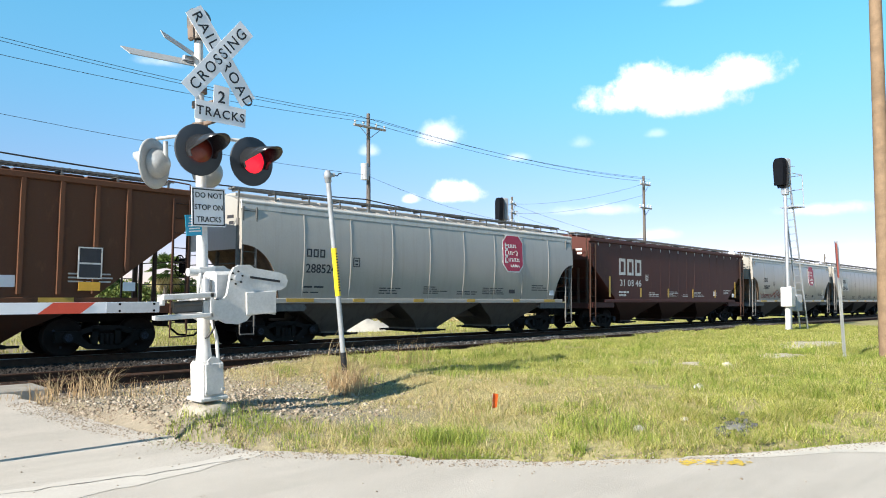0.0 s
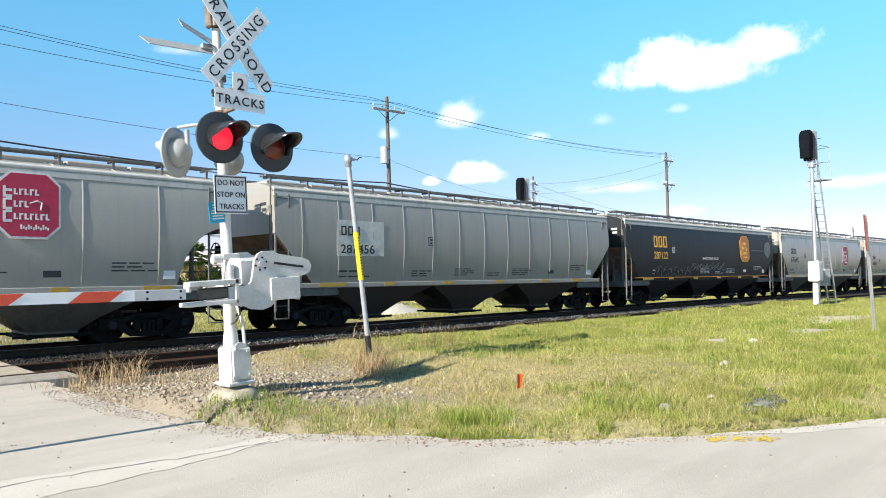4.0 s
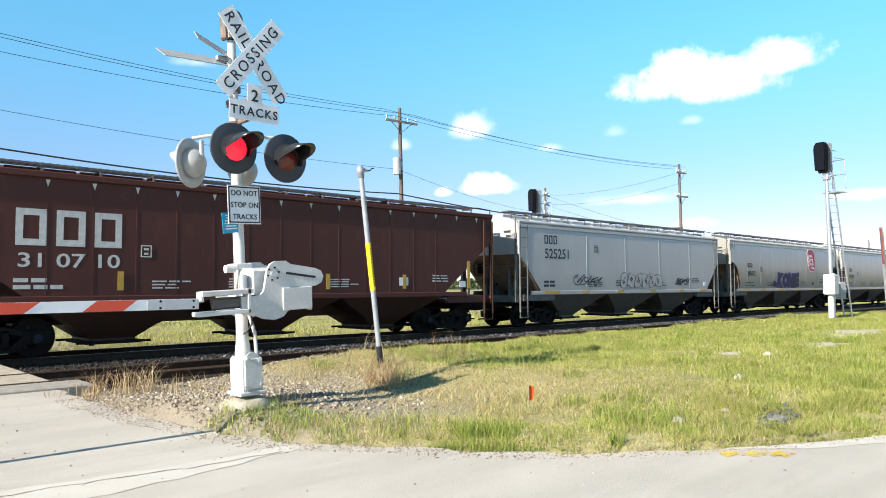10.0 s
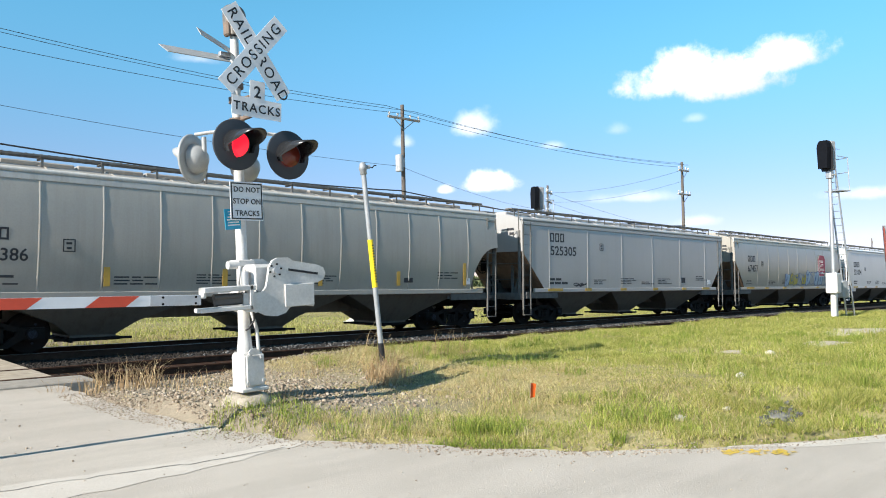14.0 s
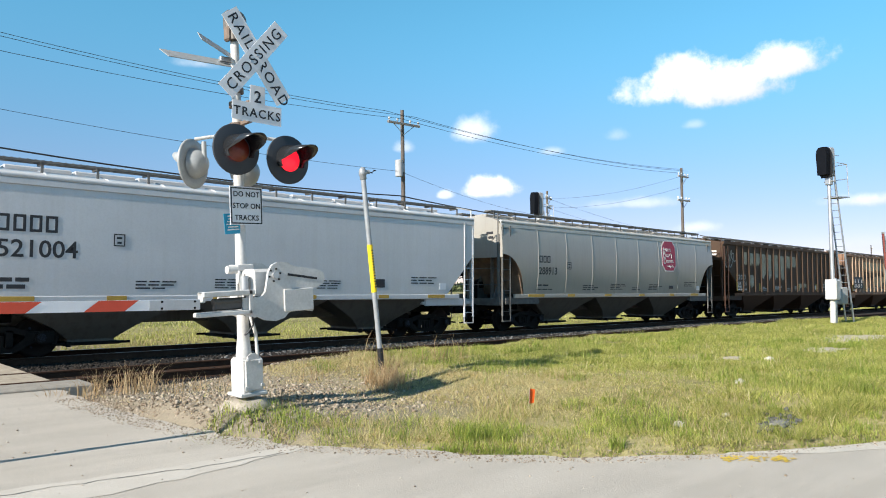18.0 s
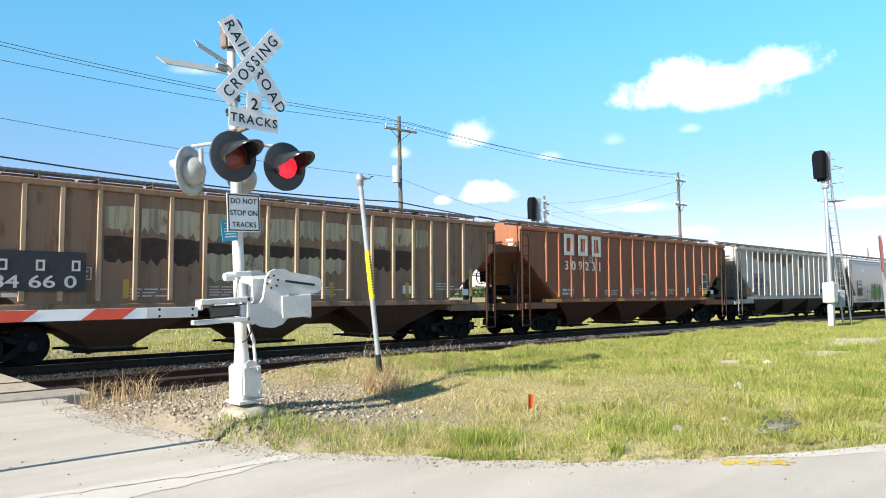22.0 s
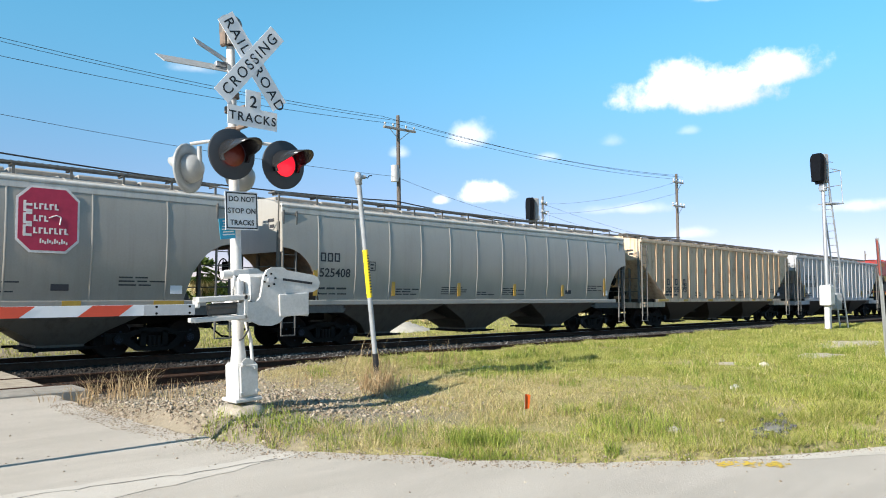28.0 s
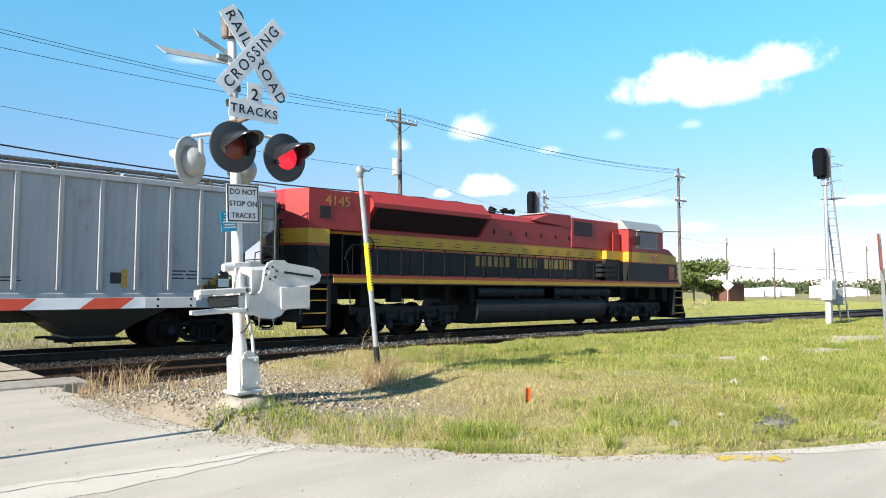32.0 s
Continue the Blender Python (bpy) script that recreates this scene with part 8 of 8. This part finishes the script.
        a, r = rng.uniform(0, 6.28, k), rad * np.sqrt(rng.random(k))
        cx.append(tx + r * np.cos(a)), cy.append(ty + r * np.sin(a)), ch.append(hh * rng.uniform(0.4, 1.05, k))
    cx, cy, ch = map(np.concatenate, (cx, cy, ch))
    blades("dry_weeds", cx, cy, ground_z(cx, cy), ch, np.full(len(cx), 0.0045), WEED, "tall straw-coloured dry weeds beside the track", 0.5, "weeds")
    # the field beyond the tracks
    n = 190000
    y = 21.6 + 75 * rng.random(n) ** 2.3
    x = -6 + 130 * rng.random(n) ** 1.25
    keep = ~((x < 3.5) & (x > -7))
    x, y = x[keep], y[keep]
    dist = np.hypot(x, y)
    h = (0.06 + 0.12 * patchy(x, y, 0.5, 51)) * rng.uniform(0.6, 1.2, len(x))
    blades("field_grass", x, y, ground_z(x, y), h * 0.8, 0.00042 * dist, GRASS_FIELD, "rough yellow-green field beyond the tracks")


def stones(name, x, y, z, size, material, label):
    """Broken stones, each a rough lump, all in one mesh."""
    t = (1 + 5**0.5) / 2
    base = np.array([(-1, t, 0), (1, t, 0), (-1, -t, 0), (1, -t, 0), (0, -1, t), (0, 1, t), (0, -1, -t), (0, 1, -t), (t, 0, -1), (t, 0, 1), (-t, 0, -1), (-t, 0, 1)]) / 1.9
    tri = np.array([(0, 11, 5), (0, 5, 1), (0, 1, 7), (0, 7, 10), (0, 10, 11), (1, 5, 9), (5, 11, 4), (11, 10, 2), (10, 7, 6), (7, 1, 8), (3, 9, 4), (3, 4, 2), (3, 2, 6), (3, 6, 8), (3, 8, 9), (4, 9, 5), (2, 4, 11), (6, 2, 10), (8, 6, 7), (9, 8, 1)])
    n = len(x)
    v = base[None] * rng.uniform(0.65, 1.2, (n, 12, 1))
    v = v * rng.uniform(0.6, 1.25, (n, 1, 3)) * np.array([1, 1, 0.7])
    a = rng.uniform(0, 6.28, n)
    c, s = np.cos(a)[:, None], np.sin(a)[:, None]
    v = np.stack([v[..., 0] * c - v[..., 1] * s, v[..., 0] * s + v[..., 1] * c, v[..., 2]], -1) * size[:, None, None]
    v += np.stack([x, y, z + size * 0.2], -1)[:, None]
    f = (np.arange(n)[:, None, None] * 12 + tri[None]).reshape(-1, 3)
    return tagged(new(name, mesh_of(name, v.reshape(-1, 3), f, material)), label, "stones", kind="stuff")


def build_stones():
    n = 19000
    x, y = 3.3 + 6.5 * rng.random(n), rng.uniform(6.2, 12.7, n)
    keep = (x > road_edge(y) - 0.05) & (rng.random(n) < gravel_zone(x, y) * 0.9 + 0.02)
    x, y = x[keep], y[keep]
    size = 0.008 + 0.03 * rng.random(len(x)) ** 3.0
    stones("gravel", x, y, ground_z(x, y), size, STONE, "loose pale gravel and broken stones round the signal")
    n = 22000
    x = 3.7 + 46 * rng.random(n) ** 1.7
    y = rng.uniform(12.1, 21.0, n)
    off = np.minimum(np.abs(np.abs(y - TRACKS[0]) - 0.754), np.abs(np.abs(y - TRACKS[1]) - 0.754))
    keep = off > 0.1
    x, y = x[keep], y[keep]
    z = np.interp(y, (11.9, 12.75, 15.8, 16.6, 17.4, 20.7, 21.7), (-0.42, -0.115, -0.115, -0.2, -0.115, -0.115, -0.42))
    size = rng.uniform(0.02, 0.045, len(x))
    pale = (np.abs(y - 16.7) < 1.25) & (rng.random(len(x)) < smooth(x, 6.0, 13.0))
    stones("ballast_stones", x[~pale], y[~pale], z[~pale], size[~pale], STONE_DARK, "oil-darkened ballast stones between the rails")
    stones("ballast_stones", x[pale], y[pale], z[pale], size[pale], STONE_GREY, "clean grey ballast stones between the two tracks")
    # grit that gathers along the ragged edge of the road
    n = 9000
    y = rng.uniform(-2.0, 11.5, n)
    x = road_edge(y) + 0.10 - 0.55 * rng.random(n) ** 2.2 + 0.15 * rng.random(n)
    stones("edge_grit", x, y, np.where(x < road_edge(y), 0.0, ground_z(x, y)), rng.uniform(0.004, 0.014, n), STONE, "grit along the ragged edge of the road")
    # a few loose chips on the road
    n = 420
    x, y = rng.uniform(-2.5, 9, n), rng.uniform(2.0, 11, n)
    keep = (x < road_edge(y) - 0.1)
    x, y = x[keep], y[keep]
    stones("road_chips", x, y, np.zeros(len(x)), rng.uniform(0.006, 0.016, len(x)), STONE, "loose chips on the road")


BARE_SOIL = plain("bare_pale_soil", (0.50, 0.435, 0.33), 0.95, var=0.25, scale=3.0, relief=0.01)


def build_bare_spots():
    for bx, by, rx, ry in BARE:
        n = 40
        ring = []
        for i in range(n):
            a = 2 * math.pi * i / n
            k = 1 + 0.16 * math.sin(3 * a + bx) + 0.10 * math.sin(7 * a + by)
            ring.append((bx + rx * k * math.cos(a), by + ry * k * math.sin(a)))
        g = Geo()
        steps = [0.0, 0.35, 0.7, 1.0]
        vs = [(bx + (x - bx) * q, by + (y - by) * q) for q in steps for x, y in ring]
        zs = [float(ground_z(x, y)) + (0.012 if i < 3 * n else -0.01) for i, (x, y) in enumerate(vs)]
        g.add([(x, y, z) for (x, y), z in zip(vs, zs)], [(r * n + i, r * n + (i + 1) % n, r * n + n + (i + 1) % n, r * n + n + i) for r in range(3) for i in range(n)], True)
        tagged(part("bare_soil", g, material=BARE_SOIL), "bare pale soil worn into the grass", "soil", kind="structure")


def lump(name, label, x, y, z, size, material, flat=0.6, seed=1, category="stone"):
    """A single worn rock."""
    bm = bmesh.new()
    bmesh.ops.create_icosphere(bm, subdivisions=3, radius=1)
    for v in bm.verts:
        k = 1 + 0.35 * noise.noise(v.co * 1.3 + Vector((seed * 7.1, 0, 0))) + 0.12 * noise.noise(v.co * 4 + Vector((0, seed * 3.3, 0)))
        v.co = Vector((v.co.x * k * size[0], v.co.y * k * size[1], v.co.z * k * size[2]))
    me = bpy.data.meshes.new(name)
    bm.to_mesh(me)
    bm.free()
    me.materials.append(material)
    ob = new(name, me)
    ob.location = (x, y, z)
    return tagged(ob, label, category)


def build_litter():
    for i, (x, y, s) in enumerate(((10.16, 4.59, 0.10), (7.59, 4.15, 0.09), (13.73, 5.63, 0.13), (8.31, 3.94, 0.06))):
        lump("rock", "pale rock lying in the short grass", x, y, float(ground_z(x, y)) + 0.01, (s * 0.85, s * 0.7, s * 0.55), plain("pale_rock", (0.60, 0.55, 0.47), 0.9, var=0.35, scale=12.0, relief=0.01), seed=i + 1)
    slab = lump("flat_stone", "flat grey stone slab sunk in the grass", 8.45, 3.36, float(ground_z(8.45, 3.36)) + 0.02, (0.20, 0.09, 0.02), plain("dark_slab", (0.26, 0.25, 0.235), 0.9, var=0.4), seed=9)
    k = 90
    rx, ry = 8.45 + rng.normal(0, 0.24, k), 3.36 + rng.normal(0, 0.08, k)
    stones("rubble", rx, ry, ground_z(rx, ry) + 0.015, rng.uniform(0.015, 0.05, k), STONE_GREY, "broken grey rubble lying in the grass")
    flag = thing("marker_flag", "small orange survey flag on a wire in the grass", "flag", pose(7.05, 5.91, float(ground_z(7.05, 5.91)) - 0.03, 0, 3, 0))
    part("wire_stake", Geo().cyl((0, 0, -0.05), (0, 0, 0.30), 0.002, n=5), flag, material=ALU)
    part("flag_sheet", Geo().add([(0, 0, 0.30), (0.05, 0.012, 0.30), (0.10, -0.01, 0.29), (0, 0, 0.12), (0.05, 0.012, 0.115), (0.085, -0.008, 0.125)], [(0, 1, 4, 3), (1, 2, 5, 4)]).add([(0, 0.002, 0.30), (0.05, 0.014, 0.30), (0.10, -0.008, 0.29), (0, 0.002, 0.12), (0.05, 0.014, 0.115), (0.085, -0.006, 0.125)], [(0, 1, 4, 3), (1, 2, 5, 4)]), flag, material=plain("orange_flag_plastic", (0.85, 0.12, 0.01), 0.5, var=0.1))
    paint = Geo()
    r = random.Random(3)
    for k in range(3):
        x0, y0 = 6.79 + k * 0.16, 3.20 - k * 0.17
        for _ in range(46):
            a, b, s = x0 + r.gauss(0, 0.075), y0 - 0.03 + r.gauss(0, 0.045), r.uniform(0.006, 0.028)
            zz = 0.004 + 0.00004 * len(paint.f)
            paint.add([(a - s, b - s * 0.5, zz), (a + s, b - s * 0.7, zz), (a + s * 0.8, b + s * 0.6, zz), (a - s * 0.7, b + s * 0.7, zz)], [(0, 1, 2, 3)])
    tagged(part("paint_marks", paint, material=plain("yellow_road_paint", (0.75, 0.52, 0.06), 0.7, var=0.3)), "sprayed yellow survey marks on the road edge", "road marking", kind="structure")
    # a sealed trench across the road
    band = Geo()
    xs = [-6.4 + 0.2 * i for i in range(53)]
    up = [6.56 + 0.10 * math.sin(1.3 * x + 0.5) + 0.03 * math.sin(9 * x) for x in xs]
    lo = [6.02 + 0.08 * math.sin(1.7 * x + 2) + 0.03 * math.sin(11 * x + 1) + (0.0 if x < 3 else 0.22 * (x - 3)) for x in xs]
    for i in range(len(xs) - 1):
        band.add([(xs[i], lo[i], 0.004), (xs[i + 1], lo[i + 1], 0.004), (xs[i + 1], up[i + 1], 0.004), (xs[i], up[i], 0.004)], [(0, 1, 2, 3)])
    tagged(part("road_patch", band, material=PATCH), "paler sealed strip across the road with ragged edges", "road", kind="structure")
    shoulder = Geo()
    ys = [-6.0 + 0.15 * i for i in range(63)]
    out = [float(road_edge(y)) - 0.02 + 0.05 * math.sin(6.1 * y) for y in ys]
    inn = [o - (0.16 + 0.42 * max(0.0, 3.3 - y)) + 0.12 * math.sin(2.3 * y) + 0.05 * math.sin(9.0 * y) for o, y in zip(out, ys)]
    for i in range(len(ys) - 1):
        shoulder.add([(inn[i], ys[i], 0.003), (out[i], ys[i], 0.003), (out[i + 1], ys[i + 1], 0.003), (inn[i + 1], ys[i + 1], 0.003)], [(0, 1, 2, 3)])
    tagged(part("road_shoulder", shoulder, material=SHOULDER), "pale dusty gravel shoulder of the road mouth", "road", kind="structure")
    crack = Geo()
    px, py = -3.0, 6.35
    while px < 3.7:
        qx, qy = px + r.uniform(0.05, 0.16), 6.38 + 0.10 * math.sin(px * 1.5) + r.uniform(-0.03, 0.03)
        wdt = r.uniform(0.004, 0.012)
        crack.add([(px, py - wdt, 0.007), (qx, qy - wdt, 0.007), (qx, qy + wdt, 0.007), (px, py + wdt, 0.007)], [(0, 1, 2, 3)])
        px, py = qx, qy
    tagged(part("road_crack", crack, material=plain("crack_dark", (0.20, 0.185, 0.165), 0.9)), "dark crack along the sealed strip", "crack", kind="structure")
    # white stone heap beyond the far track
    gx, gy = np.meshgrid(np.linspace(-3.2, 3.2, 44), np.linspace(-2.4, 2.4, 34), indexing="ij")
    r2 = np.sqrt((gx / 2.6) ** 2 + (gy / 1.9) ** 2)
    gz = 0.72 * np.clip(1 - r2, 0, 1) ** 0.8 - 0.12 + 0.05 * rng.normal(size=gx.shape) * np.clip(1.2 - r2, 0, 1)
    idx = np.arange(gx.size).reshape(gx.shape)
    quads = np.stack([idx[:-1, :-1], idx[1:, :-1], idx[1:, 1:], idx[:-1, 1:]], -1).reshape(-1, 4)
    heap = new("limestone_mound", mesh_of("limestone_mound", np.stack([gx, gy, gz], -1).reshape(-1, 3), quads, plain("white_limestone", (0.58, 0.555, 0.49), 0.95, var=0.15, scale=5, relief=0.02)))
    heap.location = (20.6, 25.4, -0.02)
    tagged(heap, "low mound of white crushed limestone beyond the tracks", "mound")
    box = thing("concrete_culvert", "pale concrete culvert head in the field", "culvert", pose(41.5, 33.5, -0.1, 0, 0, 10))
    part("head_wall", Geo().box(-1.0, 1.0, -0.2, 0.2, 0, 1.0, 0.03), box, material=CONCRETE)
    part("wing_wall", Geo().box(-1.2, -0.95, -0.9, 0.2, 0, 0.8, 0.03), box, material=CONCRETE)
    part("wing_wall", Geo().box(0.95, 1.2, -0.9, 0.2, 0, 0.8, 0.03), box, material=CONCRETE)


def leaf_mass(name, centres, radii, n, size, material, parent=None, squash=0.8):
    """Leaves in uneven clumps round the given centres."""
    c = np.asarray(centres)
    pick = rng.integers(0, len(c), n)
    d = rng.normal(size=(n, 3))
    d /= np.linalg.norm(d, axis=1, keepdims=True)
    rad = np.asarray(radii)[pick] * rng.random(n) ** 0.4
    p = c[pick] + d * rad[:, None] * np.array([1, 1, squash])
    a = rng.normal(size=(n, 3))
    a /= np.linalg.norm(a, axis=1, keepdims=True)
    b = np.cross(a, rng.normal(size=(n, 3)))
    b /= np.linalg.norm(b, axis=1, keepdims=True)
    s = size * rng.uniform(0.5, 1.3, (n, 1))
    v = np.stack([p - a * s, p + b * s * 0.5, p + a * s, p - b * s * 0.5], 1)
    f = np.arange(n * 4).reshape(n, 4)
    ob = new(name, mesh_of(name, v.reshape(-1, 3), f, material))
    if parent:
        ob.parent = parent
    return ob


def tree(x, y, h, spread_, label, seed, leaf=LEAF, leaves=2600, size=0.22, trunk_r=0.14):
    t = thing("tree", label, "tree", pose(x, y, -0.05))
    r = random.Random(seed)
    g = Geo().cyl((0, 0, 0), (0.1, 0.05, h * 0.4), trunk_r, trunk_r * 0.7, n=9)
    tips = []
    for i in range(9):
        a, k = i * 2.4 + r.uniform(-0.4, 0.4), r.uniform(0.35, 1.0)
        tip = (spread_ * k * math.cos(a), spread_ * k * math.sin(a), h * r.uniform(0.45, 0.92))
        g.cyl((0.1, 0.05, h * r.uniform(0.2, 0.4)), tip, trunk_r * 0.5, 0.02, n=6)
        tips.append(tip)
    tips += [(0, 0, h * 0.85), (spread_ * 0.3, 0, h * 0.7), (-spread_ * 0.3, spread_ * 0.2, h * 0.75)]
    part("trunk", g, t, material=FAR_POLE)
    leaf_mass("crown", tips, [spread_ * r.uniform(0.28, 0.5) for _ in tips], leaves, size, leaf, t)
    return t


def palm(x, y, h, seed, crown=1.6):
    t = thing("palm_tree", "fan palm with drooping dry skirt under a green crown", "palm", pose(x, y, -0.05), "palms beyond the tracks")
    r = random.Random(seed)
    part("trunk", Geo().cyl((0, 0, 0), (0.1, 0, h), 0.22, 0.16, n=10), t, material=FAR_POLE)
    for nm, count, lo, hi, mat in (("crown", 34, -25, 85, PALM_LEAF), ("dry_skirt", 22, -80, -35, GRASS_STRAW)):
        v, f = [], []
        for i in range(count):
            a, e = r.uniform(0, 6.28), radians(r.uniform(lo, hi))
            d = Vector((math.cos(a) * math.cos(e), math.sin(a) * math.cos(e), math.sin(e)))
            side = d.cross(Vector((0, 0, 1))).normalized()
            stem = Vector((0.1, 0, h)) + d * crown * 0.45
            for k in range(11):
                q = radians(-75 + 15 * k)
                w = (d * math.cos(q) + side * math.sin(q)).normalized()
                tip = stem + w * crown * r.uniform(0.5, 0.7) + Vector((0, 0, -0.18 * crown))
                n0 = len(v)
                off = side * 0.03 * crown
                v += [stem - off * math.cos(q), stem + off * math.cos(q) + w.cross(side) * 0.02, tip, stem + w * crown * 0.3 + Vector((0, 0, 0.03))]
                f += [(n0, n0 + 1, n0 + 2), (n0, n0 + 3, n0 + 2)]
        ob = new(nm, mesh_of(nm, [tuple(p) for p in v], f, mat))
        ob.parent = t
    return t


def build_trees():
    palm(23.4, 67.0, 3.3, 1)
    palm(29.5, 64.0, 3.6, 2, 1.9)
    palm(26.2, 69.0, 2.9, 3, 1.3)
    palm(18.0, 71.0, 3.4, 4, 1.7)
    for i, (x, y, h, s) in enumerate(((25, 66, 2.4, 2.2), (28, 66.5, 2.2, 2.6), (31.5, 65, 2.4, 2.2), (34, 66, 2.0, 2.2), (20.5, 69, 2.0, 2.0), (15, 72, 2.2, 2.6))):
        tree(x, y, h, s, "low green bush beyond the field", 60 + i, leaves=1500, size=0.2, trunk_r=0.07)
    tree(98.5, 50.5, 5.6, 3.6, "broad green mesquite tree at the field's edge", 80, leaves=5200, size=0.26)
    tree(94.0, 51.5, 4.6, 3.0, "broad green mesquite tree at the field's edge", 81, leaves=4200, size=0.26)
    tree(101.0, 49.0, 3.0, 2.0, "low green bush beside a brown container", 82, leaves=2200, size=0.22)
    # straw-coloured brush along the far ditch
    c = np.stack([rng.uniform(22, 60, 60), rng.uniform(29, 40, 60), rng.uniform(0.1, 0.5, 60)], -1)
    tagged(leaf_mass("brush", c, np.full(60, 0.8), 9000, 0.10, GRASS_STRAW, squash=0.6), "dry straw-coloured brush along the ditch", "brush", kind="stuff")
    # woods on the horizon
    k = 420
    a = rng.uniform(radians(8), radians(96), k)
    d = rng.uniform(420, 640, k)
    c = np.stack([d * np.sin(a), d * np.cos(a), rng.uniform(0.5, 5.0, k)], -1)
    tagged(leaf_mass("far_woods", c, rng.uniform(5, 12, k), 60000, 1.2, LEAF_FAR, squash=0.45), "hazy dark green woods along the horizon", "woods", kind="stuff")


build_grass()
build_stones()
build_bare_spots()
build_litter()
build_trees()

# how far the train has come, in metres, at each time
RUN = ((0, 0.0), (2, 26.92), (4, 53.85), (6, 80.79), (8, 107.76), (10, 134.74), (12, 161.75), (14, 188.79), (16, 215.87), (18, 242.97), (20, 270.12), (22, 297.31), (24, 324.55), (26, 351.83), (28, 379.17), (30, 406.56), (32, 434.02))
# the lamps take turns: one round lasts this long, the first lamp burns for the shorter part of it
ROUND, FIRST_ON, FIRST_OFF, SECOND_OFF, SECOND_ON = 1.457, 0.85, 1.29, 0.82, 1.30


def flash_rows(on, off, lit):
    """Half turns of a lens, each within a tenth of a second: 0 degrees shows the lit face, 180 the dark one."""
    cuts = []
    for k in range(-1, 24):
        cuts += [(k * ROUND + on, True), (k * ROUND + off, False)]
    cuts = sorted(c for c in cuts if 0.1 < c[0] < 31.93)
    angle = 0 if lit else 180
    rows = [(0.0, angle)]
    for t, _ in cuts:
        f = round(t * FPS)
        for step in range(4):
            rows.append(((f + step - 1) / FPS, angle + 60 * step))
        angle += 180
    rows.append((32.0, angle))
    return [(t, pose(0, -0.03, 0, 0, 0, a)) for t, a in rows]


def motions():
    """The train rolls by towards -x, its wheels turn, the crossing lamps flash."""
    for x, car in MOVING:
        walk(car, [(t, pose(x - d, TRACKS[1], RAIL_Z)) for t, d in RUN])
    secs = [i / FPS for i in range(0, 32 * FPS + 1)]
    far = np.interp(secs, [t for t, d in RUN], [d for t, d in RUN])
    for (x, r), wheels in ROLLING.items():
        first = wheels[0]
        walk(first, [(t, pose(x, 0, r, 0, -math.degrees(d / r), 0)) for t, d in zip(secs, far)])
        # wheels at the same place on their bogies turn alike
        for other in wheels[1:]:
            other.rotation_mode = "QUATERNION"
            other.animation_data_create()
            other.animation_data.action = first.animation_data.action
            other.animation_data.action_slot = first.animation_data.action_slot
    for lens, second in FLASHERS:
        walk(lens, flash_rows(SECOND_ON, SECOND_OFF, True) if second else flash_rows(FIRST_ON, FIRST_OFF, False))


motions()
